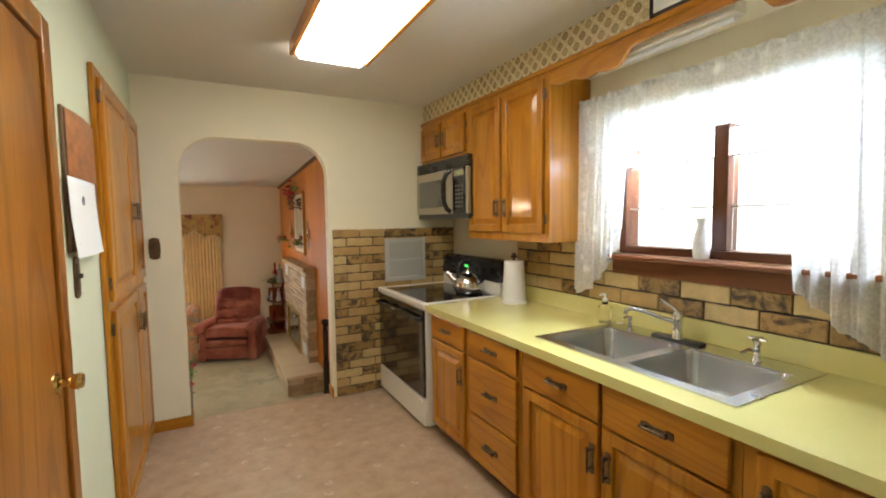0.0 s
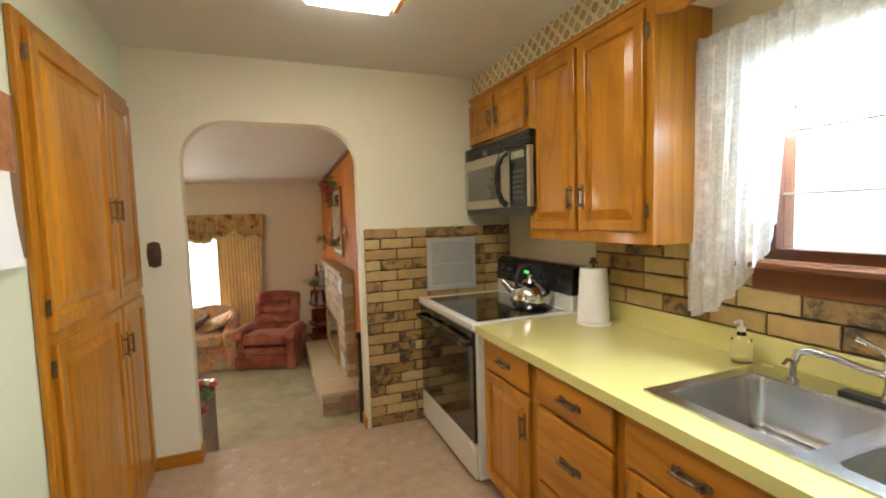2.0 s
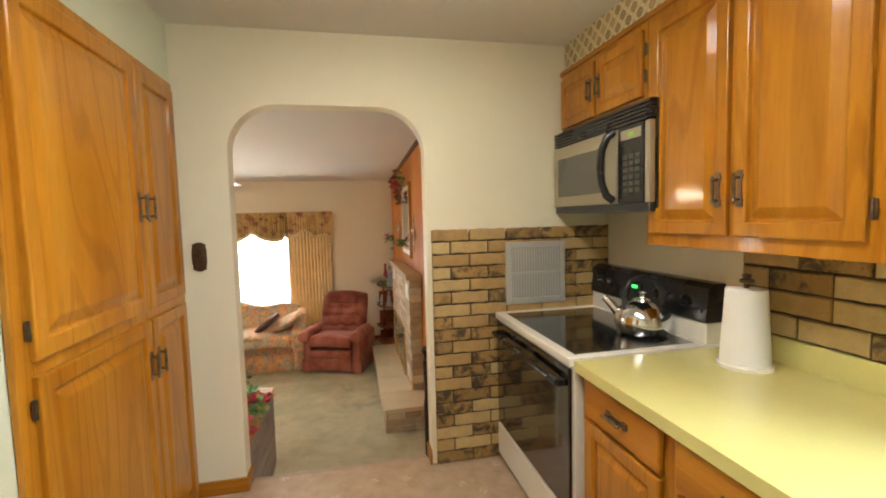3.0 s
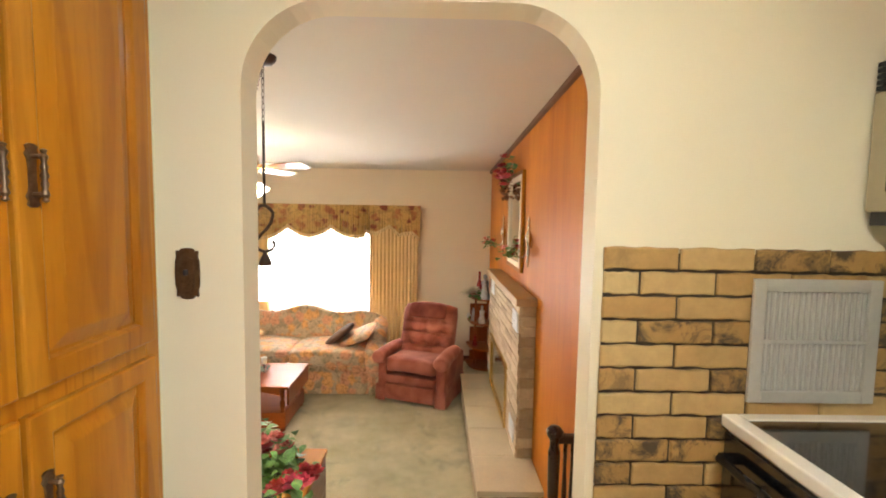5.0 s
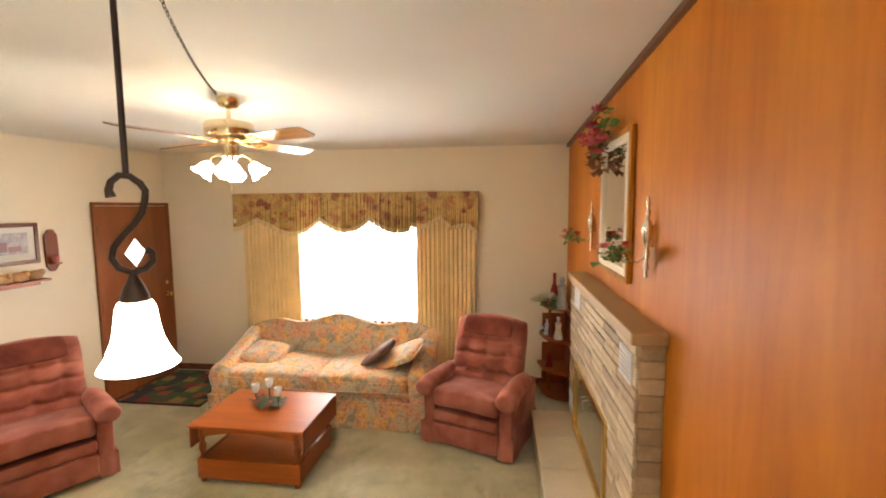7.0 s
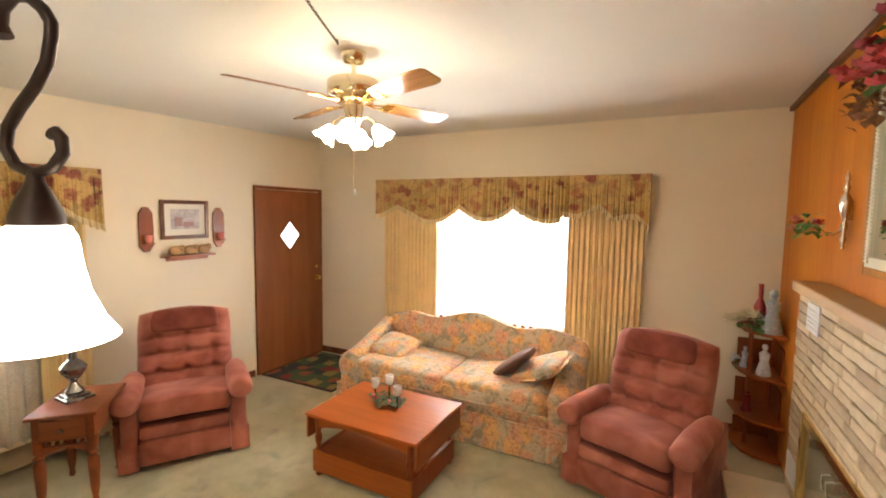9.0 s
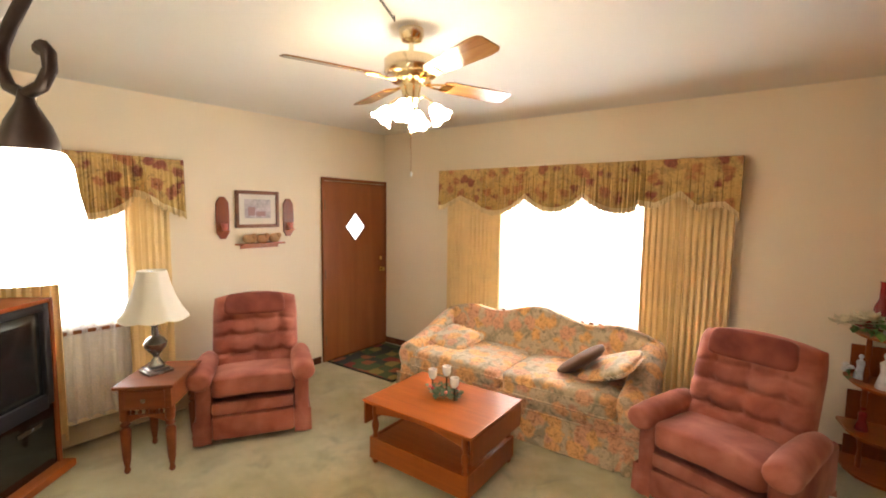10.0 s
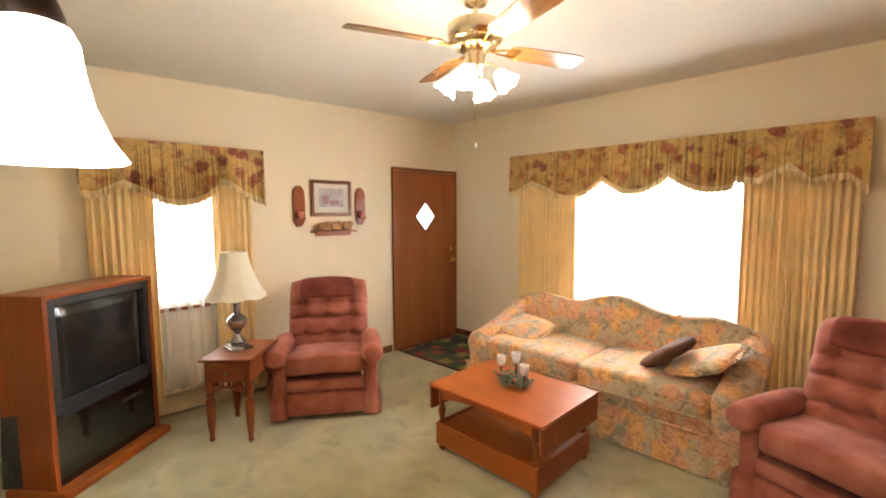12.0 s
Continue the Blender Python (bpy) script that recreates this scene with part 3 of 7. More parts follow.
# counter with the hole for the sink, rounded front edge and upstand
SX0, SX1, SY0, SY1 = 1.945, 2.56, -3.08, -2.08
CT = 0.95
ctr = boxes(((1.828, -4.2, 0.905), (SX0 + 0.02, -1.0, CT)), ((SX1 - 0.02, -4.2, 0.905), (KR - 0.022, -1.0, CT)), ((SX0 + 0.02, -4.2, 0.905), (SX1 - 0.02, SY0 + 0.02, CT)), ((SX0 + 0.02, SY1 - 0.02, 0.905), (SX1 - 0.02, -1.0, CT)))
worktop = thing("worktop", pose(0, 0, 0), "yellow laminate worktop on the oak base cabinets", "countertop")
part("top", ctr, YELLOW, worktop)
part("upstand", boxes(((KR - 0.021, -4.2, 0.93), (KR - 0.002, -1.0, CT + 0.105)), bevel=0.004), YELLOW, worktop)

sink = thing("double_sink", pose(0, 0, CT), "stainless steel double sink set in the worktop", "sink")


def bowl(x0, x1, y0, y1, depth, r=0.07):
    """A rounded bowl open at the top."""
    bm = bmesh.new()
    def ring(inset, z):
        pts = []
        for cx, cy, a0 in ((x1 - r, y1 - r, 0), (x0 + r, y1 - r, 90), (x0 + r, y0 + r, 180), (x1 - r, y0 + r, 270)):
            for k in range(7):
                a = radians(a0 + 15 * k)
                rr = max(0.01, r - inset * 0.4)
                pts.append(bm.verts.new((cx + (rr - inset * 0.6) * math.cos(a), cy + (rr - inset * 0.6) * math.sin(a), z)))
        return pts
    rings = [ring(-0.012, 0.006), ring(0.0, 0.004), ring(0.006, -0.02), ring(0.018, -depth + 0.03), ring(0.04, -depth)]
    for a, b in zip(rings, rings[1:]):
        for k in range(len(a)):
            bm.faces.new((a[k], a[(k + 1) % len(a)], b[(k + 1) % len(b)], b[k]))
    bm.faces.new(rings[-1])
    bmesh.ops.recalc_face_normals(bm, faces=bm.faces)
    for f in bm.faces:
        f.normal_flip()
    return bm


ym = (SY0 + SY1) / 2
deck = bmesh.new()
bx0, bx1 = SX0 + 0.04, SX1 - 0.12
for a, b in (((SX0, SY0, 0), (bx0 + 0.012, SY1, 0.007)), ((bx1 - 0.012, SY0, 0), (SX1, SY1, 0.007)), ((bx0 + 0.012, SY0, 0), (bx1 - 0.012, SY0 + 0.052, 0.007)),
             ((bx0 + 0.012, SY1 - 0.052, 0), (bx1 - 0.012, SY1, 0.007)), ((bx0 + 0.012, ym - 0.028, 0), (bx1 - 0.012, ym + 0.028, 0.007))):
    box(deck, a, b)
part("rim", deck, STEEL, sink, "bright steel rim")
for k, (y0, y1) in enumerate(((SY0 + 0.04, ym - 0.018), (ym + 0.018, SY1 - 0.04))):
    bwl = part("bowl", bowl(bx0, bx1, y0, y1, 0.17), STEEL, sink, smooth=True)
    part("drain", lathe([(0.045, -0.168), (0.042, -0.164), (0.012, -0.167), (0.0, -0.166)], 20, at=((bx0 + bx1) / 2, (y0 + y1) / 2, 0)), CHROME, bwl, smooth=True)

tap = thing("kitchen_tap", pose(2.495, -2.50, CT + 0.007, 0, 0, 0), "chrome single-lever kitchen tap on the sink", "tap")
part("base_plate", boxes(((-0.028, -0.13, 0), (0.028, 0.13, 0.012)), bevel=0.005), DARKPLASTIC, tap, "dark tap base plate")
part("body", lathe([(0.030, 0.012), (0.027, 0.03), (0.022, 0.06), (0.024, 0.10), (0.026, 0.125), (0.018, 0.142), (0, 0.146)], 24), CHROME, tap, smooth=True)
part("spout", tube([(0, 0.0, 0.09), (-0.05, 0.05, 0.11), (-0.10, 0.10, 0.135), (-0.145, 0.145, 0.15), (-0.165, 0.165, 0.145), (-0.17, 0.17, 0.12)], [0.012, 0.011, 0.010, 0.010, 0.011, 0.012], 12), CHROME, tap, smooth=True)
part("lever", tube([(0, 0, 0.14), (0.0, 0.03, 0.165), (-0.01, 0.09, 0.19)], [0.010, 0.008, 0.011], 10), CHROME, tap, smooth=True)
spray = thing("soap_pump", pose(2.47, -2.24, CT + 0.007), "chrome pump beside the tap", "soap pump")
part("post", lathe([(0.018, 0), (0.018, 0.01), (0.011, 0.014), (0.011, 0.06), (0.014, 0.062), (0.014, 0.075), (0, 0.078)], 18), CHROME, spray, smooth=True)
part("nozzle", tube([(0, 0, 0.07), (-0.03, 0.0, 0.078), (-0.055, 0.0, 0.066)], 0.006, 8), CHROME, spray, smooth=True)
filt = thing("filter_tap", pose(2.50, -2.86, CT + 0.007), "small chrome cross-handled tap on the sink", "tap")
part("post", lathe([(0.020, 0), (0.018, 0.012), (0.012, 0.02), (0.012, 0.065), (0.016, 0.07), (0.008, 0.085), (0, 0.087)], 18), CHROME, filt, smooth=True)
part("cross_handle", joined(tube([(-0.035, 0, 0.092), (0.035, 0, 0.092)], 0.006), tube([(0, -0.035, 0.092), (0, 0.035, 0.092)], 0.006), lathe([(0.010, 0.082), (0.010, 0.10), (0, 0.102)], 12)), CHROME, filt, smooth=True)
part("spout", tube([(0, 0, 0.04), (-0.03, 0.02, 0.045), (-0.055, 0.035, 0.03)], 0.007), CHROME, filt, smooth=True)
soap = thing("soap_bottle", pose(2.52, -2.02, CT), "clear plastic soap bottle with a pump", "bottle")
part("bottle", lathe([(0.035, 0), (0.038, 0.02), (0.038, 0.09), (0.015, 0.115), (0.013, 0.13), (0, 0.131)], 20), GLASS, soap, smooth=True)
part("pump", joined(lathe([(0.015, 0.125), (0.015, 0.14), (0.006, 0.145), (0.006, 0.17), (0, 0.171)], 14), tube([(0, 0, 0.168), (-0.04, 0, 0.164)], 0.006)), PAPER, soap, "white pump head", smooth=True)

# stove
stove = thing("electric_range", pose(0, 0, 0), "almond and black glass-top electric range", "stove")
y0, y1, fx = -0.985, -0.018, 1.815
part("body", boxes(((fx + 0.02, y0, 0.03), (KR - 0.03, y1, 0.915)), bevel=0.004), WHITE_PAINT, stove, "almond enamel body")
ct = boxes(((fx - 0.005, y0 - 0.004, 0.918), (fx + 0.05, y1 + 0.002, 0.958)), ((KR - 0.14, y0 - 0.004, 0.918), (KR - 0.03, y1 + 0.002, 0.958)), ((fx + 0.05, y0 - 0.004, 0.918), (KR - 0.14, y0 + 0.045, 0.958)), ((fx + 0.05, y1 - 0.045, 0.918), (KR - 0.14, y1 + 0.002, 0.958)), bevel=0.006)
part("cooktop_frame", ct, WHITE_PAINT, stove)
part("glass_top", boxes(((fx + 0.045, y0 + 0.04, 0.93), (KR - 0.135, y1 - 0.04, 0.954))), BLACKGLASS, stove, "black ceramic glass cooktop")
part("oven_door", boxes(((fx, y0 + 0.012, 0.25), (fx + 0.018, y1 - 0.012, 0.905)), bevel=0.004), BLACKGLASS, stove, "black glass oven door")
part("door_handle", joined(tube([(fx - 0.035, y0 + 0.05, 0.835), (fx - 0.045, (y0 + y1) / 2, 0.835), (fx - 0.035, y1 - 0.05, 0.835)], 0.014, 10), boxes(((fx - 0.035, y0 + 0.04, 0.822), (fx, y0 + 0.065, 0.848)), ((fx - 0.035, y1 - 0.065, 0.822), (fx, y1 - 0.04, 0.848)))), BLACK, stove, smooth=True)
part("storage_drawer", boxes(((fx - 0.002, y0 + 0.008, 0.035), (fx + 0.018, y1 - 0.008, 0.238)), bevel=0.006), WHITE_PAINT, stove, "almond storage drawer")
part("backguard_base", boxes(((KR - 0.125, y0, 0.958), (KR - 0.028, y1, 1.055)), bevel=0.005), WHITE_PAINT, stove)
bgp = part("control_panel", extruded([(KR - 0.135, 1.058), (KR - 0.028, 1.058), (KR - 0.028, 1.235), (KR - 0.085, 1.235), (KR - 0.118, 1.215)], "y", y0 - 0.004, y1 + 0.004), BLACK, stove, "black control panel")
for yy in (-0.86, -0.76, -0.66, -0.23, -0.13):
    part("knob", lathe([(0.030, 0), (0.029, -0.012), (0.020, -0.022), (0.017, -0.030), (0, -0.031)], 18, "x", (KR - 0.128, yy, 1.14)), BLACK, bgp, smooth=True)
part("clock_display", boxes(((KR - 0.134, -0.53, 1.135), (KR - 0.120, -0.42, 1.17))), BLACKGLASS, bgp)
part("clock_digits", boxes(((KR - 0.138, -0.50, 1.145), (KR - 0.133, -0.455, 1.160))), glow("green_digits", (0.05, 0.9, 0.12), 2.0), bgp, "glowing green digits")

kettle = thing("kettle", pose(2.36, -0.72, 0.954) @ Matrix.Scale(1.16, 4), "polished steel whistling kettle on the stove", "kettle")
part("body", lathe([(0.085, 0.0), (0.105, 0.012), (0.118, 0.05), (0.112, 0.09), (0.085, 0.125), (0.05, 0.143), (0.045, 0.146), (0, 0.148)], 32), CHROME, kettle, smooth=True)
part("lid", lathe([(0.046, 0.146), (0.042, 0.155), (0.014, 0.160), (0.012, 0.170), (0.018, 0.182), (0, 0.188)], 24), CHROME, kettle, smooth=True)
part("spout", tube([(-0.07, 0.07, 0.085), (-0.10, 0.10, 0.13), (-0.115, 0.115, 0.15)], [0.024, 0.018, 0.015], 12), CHROME, kettle, smooth=True)
part("handle", tube([(-0.085, 0.0, 0.11), (-0.095, 0, 0.18), (-0.06, 0, 0.235), (0, 0, 0.25), (0.06, 0, 0.235), (0.095, 0, 0.18), (0.085, 0, 0.11)], 0.011, 10), DARKPLASTIC, kettle, "black handle", smooth=True)

# microwave
micro = thing("microwave", pose(0, 0, 0), "black and steel microwave mounted over the range", "microwave")
mx, my0, my1, mz0, mz1 = 2.225, -0.945, -0.012, 1.585, 2.075
part("body", boxes(((mx + 0.03, my0, mz0), (KR - 0.003, my1, mz1)), bevel=0.006), BLACK, micro)
part("vent", boxes(*[((mx + 0.004, my0, mz1 - 0.088 + 0.018 * k), (mx + 0.03, my1, mz1 - 0.075 + 0.018 * k)) for k in range(5)]), BLACK, micro)
MSTEEL = surface("satin_steel", (0.46, 0.41, 0.30), 0.32, 0.6, vary=0.06, bump=0.01)
mdoor = part("door", boxes(((mx, my0 + 0.245, mz0 + 0.03), (mx + 0.028, my1, mz1 - 0.095)), bevel=0.005), MSTEEL, micro, "brushed steel door")
part("window", boxes(((mx - 0.003, my0 + 0.35, mz0 + 0.09), (mx + 0.01, my1 - 0.06, mz1 - 0.165)), bevel=0.003), surface("smoked_glass", (0.085, 0.080, 0.062), 0.15, vary=0.1, coat=0.8, bump=0.0), mdoor, "smoked glass window")
part("handle", tube([(mx, my0 + 0.27, mz0 + 0.045), (mx - 0.03, my0 + 0.285, mz0 + 0.07), (mx - 0.050, my0 + 0.30, mz0 + 0.13), (mx - 0.056, my0 + 0.305, (mz0 + mz1) / 2 - 0.03), (mx - 0.050, my0 + 0.30, mz1 - 0.19), (mx - 0.03, my0 + 0.285, mz1 - 0.13), (mx, my0 + 0.27, mz1 - 0.105)], 0.020, 12), BLACK, mdoor, "black curved handle", smooth=True)
cp = part("control_panel", boxes(((mx, my0 + 0.04, mz0 + 0.03), (mx + 0.028, my0 + 0.24, mz1 - 0.095)), bevel=0.005), BLACK, micro, "black control panel")
part("end_cap", boxes(((mx + 0.002, my0 + 0.001, mz0 + 0.03), (mx + 0.03, my0 + 0.038, mz1 - 0.095)), bevel=0.005), MSTEEL, micro, "brushed steel end strip")
part("display", boxes(((mx - 0.003, my0 + 0.06, mz1 - 0.16), (mx + 0.01, my0 + 0.21, mz1 - 0.115))), MSTEEL, cp)
part("display_digits", boxes(((mx - 0.006, my0 + 0.11, mz1 - 0.147), (mx - 0.002, my0 + 0.15, mz1 - 0.130))), glow("green_display", (0.25, 0.45, 0.10), 0.35), cp)
key = part("keypad_key", boxes(((mx - 0.004, -0.016, -0.010), (mx + 0.006, 0.016, 0.010))), surface("grey_key_print", (0.10, 0.095, 0.08), 0.5, vary=0.2), cp, m=pose(0, my0 + 0.085, mz0 + 0.09))
for r in range(6):
    for c in range(3):
        if r or c:
            again(key, cp, pose(0, my0 + 0.085 + 0.045 * c, mz0 + 0.09 + 0.032 * r))
part("underside", boxes(((mx + 0.01, my0 + 0.01, mz0 - 0.012), (KR - 0.02, my1 - 0.01, mz0 + 0.03))), DARKPLASTIC, micro)

towel = thing("paper_towel_holder", pose(2.44, -1.24, CT), "white paper towel roll on an upright holder", "paper towel")
part("base", lathe([(0.098, 0), (0.098, 0.012), (0.09, 0.016), (0, 0.016)], 32), WHITE_PAINT, towel, smooth=True)
part("roll", lathe([(0.022, 0.018), (0.087, 0.018), (0.088, 0.03), (0.080, 0.17), (0.072, 0.31), (0.022, 0.312)], 36), PAPER, towel, smooth=True)
part("finial", lathe([(0.010, 0.30), (0.010, 0.33), (0.024, 0.335), (0.026, 0.345), (0.012, 0.352), (0.018, 0.365), (0, 0.37)], 16), OLDBRASS, towel, smooth=True)

# wall register in the brickwork beside the stove
reg = thing("wall_register", pose(2.085, -0.021, 1.20), "grey metal air register on the brick wall", "vent")
GREY = surface("grey_metal", (0.58, 0.57, 0.52), 0.4, 0.4, vary=0.08, bump=0.02)
part("frame", boxes(((-0.205, -0.012, -0.20), (-0.165, 0, 0.20)), ((0.165, -0.012, -0.20), (0.205, 0, 0.20)), ((-0.165, -0.012, 0.16), (0.165, 0, 0.20)), ((-0.165, -0.012, -0.20), (0.165, 0, -0.16)), bevel=0.003), GREY, reg)
part("backing", boxes(((-0.166, -0.003, -0.161), (0.166, 0.0, 0.161))), surface("dull_grey", (0.44, 0.43, 0.39), 0.6), reg)
fin = part("fin", boxes(((-0.0035, -0.010, -0.158), (0.0035, -0.003, 0.158))), GREY, reg, m=pose(-0.155, 0, 0))
for k in range(1, 18):
    again(fin, reg, pose(-0.155 + 0.0182 * k, 0, 0))
part("cross_bar", boxes(((-0.166, -0.0115, -0.006), (0.166, -0.0025, 0.006))), GREY, reg)

# ceiling light
lite = thing("ceiling_light", pose(0, 0, 0), "fluorescent ceiling light with oak sides and a lit lens", "ceiling light")
lx0, lx1, ly0, ly1 = 0.93, 1.42, -2.38, -1.05
part("frame", boxes(((lx0, ly0, 2.565), (lx0 + 0.028, ly1, KZ - 0.002)), ((lx1 - 0.028, ly0, 2.565), (lx1, ly1, KZ - 0.002)), bevel=0.004), OAK_Y, lite, "oak side rails")
lens = [(lx0 + 0.03, KZ - 0.004), (lx0 + 0.03, 2.585), (lx0 + 0.06, 2.548), (lx1 - 0.06, 2.548), (lx1 - 0.03, 2.585), (lx1 - 0.03, KZ - 0.004)]
part("diffuser", extruded(lens, "y", ly0 + 0.01, ly1 - 0.012), LIGHT_LENS, lite, "lit white acrylic lens")
strip = thing("strip_light", pose(0, 0, 0), "slim under-valance strip light over the window", "lamp")
part("housing", boxes(((UX + 0.05, -2.82, 2.375), (UX + 0.13, -2.10, 2.43)), bevel=0.004), WHITE_PAINT, strip)
part("tube", tube([(UX + 0.09, -2.80, 2.362), (UX + 0.09, -2.12, 2.362)], 0.013), surface("unlit_tube", (0.78, 0.80, 0.80), 0.3), strip, smooth=True)
structure("valance_shelf", boxes(((UX + 0.02, va, 2.43), (KR - 0.002, vb, 2.452))), WALL_K, "boxed soffit underside above the sink", "trim")

clock = thing("wall_clock", pose(UX + 0.022, -2.62, 2.56), "black square wall clock on the papered soffit", "clock")
part("case", boxes(((-0.03, -0.15, -0.10), (0.0, 0.15, 0.075)), bevel=0.012), BLACK, clock)
part("face", boxes(((-0.034, -0.12, -0.075), (-0.029, 0.12, 0.06))), PAPER, clock, "white clock face")

# bricks round the stove and behind the counter
stove_bricks = structure("brick_backsplash_1", boxes(((1.412, -0.006, 0.0), (KR - 0.002, -0.001, 1.474))), MORTAR, "pale ochre faux brick facing with dark joints", "brick wall")
sink_bricks = structure("brick_backsplash_2", boxes(((KR - 0.006, -3.6, CT + 0.105), (KR - 0.001, -1.06, 1.243)), ((KR - 0.006, -2.005, 1.243), (KR - 0.001, -1.06, 1.42))), MORTAR, "pale ochre faux brick facing above the worktop", "brick wall")

# left wall: pantry, hall door, board
pant = thing("pantry_cupboard", pose(0.003, -0.675, 0, 0, 0, 90), "built-in honey oak pantry cupboard with four doors", "cupboard")
part("face_frame", boxes(((-0.63, -0.02, 0.0), (-0.56, 0, 2.31)), ((0.575, -0.02, 0.0), (0.635, 0, 2.31)), ((-0.56, -0.02, 2.24), (0.575, 0, 2.31)), ((-0.56, -0.02, 1.13), (0.575, 0, 1.22)), ((-0.56, -0.02, 0.0), (0.575, 0, 0.10)), ((0.14, -0.02, 0.1), (0.19, 0, 1.13)), ((0.14, -0.02, 1.22), (0.19, 0, 2.24)), bevel=0.003), OAK_Z, pant)
part("back_panel", boxes(((-0.565, -0.004, 0.095), (0.58, 0, 2.245))), DARKWOOD_Z, pant)
for x0_, x1_, side in ((-0.572, 0.157, 1), (0.171, 0.588, -1)):
    for z0_, z1_, zp in ((1.195, 2.262, 0.0), (0.075, 1.150, 0.36)):
        w_, h_ = x1_ - x0_, z1_ - z0_
        d_ = part("door", raised_door(w_, h_, 0.065), OAK_Z, pant, m=pose((x0_ + x1_) / 2, -0.021, (z0_ + z1_) / 2))
        add_pull(d_, side * (w_ / 2 - 0.036), -0.08 if zp == 0 else zp - 0.02)
        add_hinges(d_, -side, h_, w_)

HALLWOOD = wood("brown_oak_door", (0.27, 0.092, 0.012), (0.36, 0.132, 0.018), (0.44, 0.180, 0.026), "z", 0.30, 0.35, 4.5, 0.3, 0.12, 0.7)
hall = thing("hall_door", pose(0.002, -2.28, 0, 0, 0, 90), "flush honey oak closet door with a brass knob", "door")
part("slab", boxes(((-0.30, -0.012, 0.01), (0.25, 0, 2.15)), bevel=0.002), HALLWOOD, hall)
part("casing", joined(boxes(((0.255, -0.024, 0.0), (0.335, 0, 2.238)), bevel=0.006), boxes(((-0.36, -0.024, 2.158), (0.254, 0, 2.238)), bevel=0.006)), HALLWOOD, hall)
kn = part("knob", joined(lathe([(0.032, 0.0), (0.030, -0.008), (0.012, -0.014), (0.012, -0.03), (0.022, -0.038), (0.027, -0.055), (0.022, -0.068), (0, -0.07)], 24, "y", (0.19, -0.012, 1.07))), BRASS, hall, "brass knob", smooth=True)
board = thing("message_board", pose(0.002, -1.66, 1.72, 0, 0, 90), "brown cork board with a picture and calendar", "notice board")
part("backing", boxes(((-0.15, -0.012, -0.25), (0.335, 0, 0.285)), bevel=0.003), surface("brown_board", (0.20, 0.11, 0.05), 0.7, vary=0.25, grain=90), board)
PRINT = surface("autumn_print", (0.33, 0.13, 0.05), 0.35, vary=0.75, scale=14, grain=40, bump=0.0)
part("picture", grid_sheet(lambda u, v: (-0.135 + 0.44 * u, -0.016 - 0.012 * math.sin(math.pi * u), 0.03 + 0.25 * v), 10, 6), PRINT, board, "autumn coloured print")
cal = part("calendar_page", grid_sheet(lambda u, v: (-0.17 + 0.43 * u, -0.018 - 0.018 * (1 - v) ** 2 - 0.006 * math.sin(math.pi * u), -0.27 + 0.30 * v), 8, 8), PAPER, board, "white calendar page")
part("seal", lathe([(0.018, 0), (0.018, -0.002), (0, -0.002)], 16, "y", (0.0, -0.026, -0.055)), surface("grey_ink", (0.2, 0.2, 0.22), 0.7), cal)
part("print_lines", boxes(*[((-0.13, -0.033, -0.245 + 0.02 * k), (0.20, -0.031, -0.241 + 0.02 * k)) for k in range(2)]), surface("pale_ink", (0.45, 0.45, 0.47), 0.7), cal)


def switch_plate(name, m, label):
    s = thing(name, m, label, "switch plate")
    outline = []
    for k in range(48):
        a = 2 * math.pi * k / 48
        c, d = math.cos(a), math.sin(a)
        rr = 1 + 0.06 * math.cos(8 * a)
        outline.append((math.copysign(abs(c) ** 0.35, c) * 0.036 * rr, math.copysign(abs(d) ** 0.35, d) * 0.077 * rr))
    part("plate", extruded(outline, "y", -0.006, 0), OLDBRASS, s)
    part("boss", extruded([(u * 0.6, v * 0.66) for u, v in outline], "y", -0.009, -0.005), OLDBRASS, s)
    part("toggle", boxes(((-0.005, -0.022, -0.004), (0.005, -0.005, 0.014)), bevel=0.002), DARKPLASTIC, s)
    return s


switch_plate("switch_plate", pose(0.097, -0.001, 1.385), "ornate antique bronze switch plate on cream wall")
switch_plate("switch_plate", pose(0.002, -1.72, 1.37, 0, 0, 90), "ornate antique bronze switch plate below the board")
structure("baseboard_kitchen", boxes(((0.001, -0.016, 0.0), (AX0 + 0.004, -0.001, 0.085)), ((AX0 + 0.001, -0.015, 0.0), (AX0 + 0.016, T, 0.085)), ((AX1 - 0.016, -0.012, 0), (AX1 - 0.001, T, 0.085)), bevel=0.003), OAK_X, "honey oak baseboard", "baseboard")

# kitchen window, curtains, sill
kw = thing("sink_window", pose(0, 0, 0), "dark brown wooden slider window over the sink", "window", kind="structure")
wx = KR + 0.05
part("window_frame", boxes(((KR + 0.004, WK[0], WK[2]), (KR + T, WK[0] + 0.045, WK[3])), ((KR + 0.004, WK[1] - 0.045, WK[2]), (KR + T, WK[1], WK[3])), ((KR + 0.004, WK[0] + 0.045, WK[3] - 0.045), (KR + T, WK[1] - 0.045, WK[3])), ((KR + 0.004, WK[0] + 0.045, WK[2]), (KR + T, WK[1] - 0.045, WK[2] + 0.045)), bevel=0.004), DARKWOOD, kw)
part("mullion", boxes(((KR + 0.006, -2.646, WK[2] + 0.045), (KR + 0.10, -2.575, WK[3] - 0.045)), bevel=0.004), DARKWOOD_Z, kw)
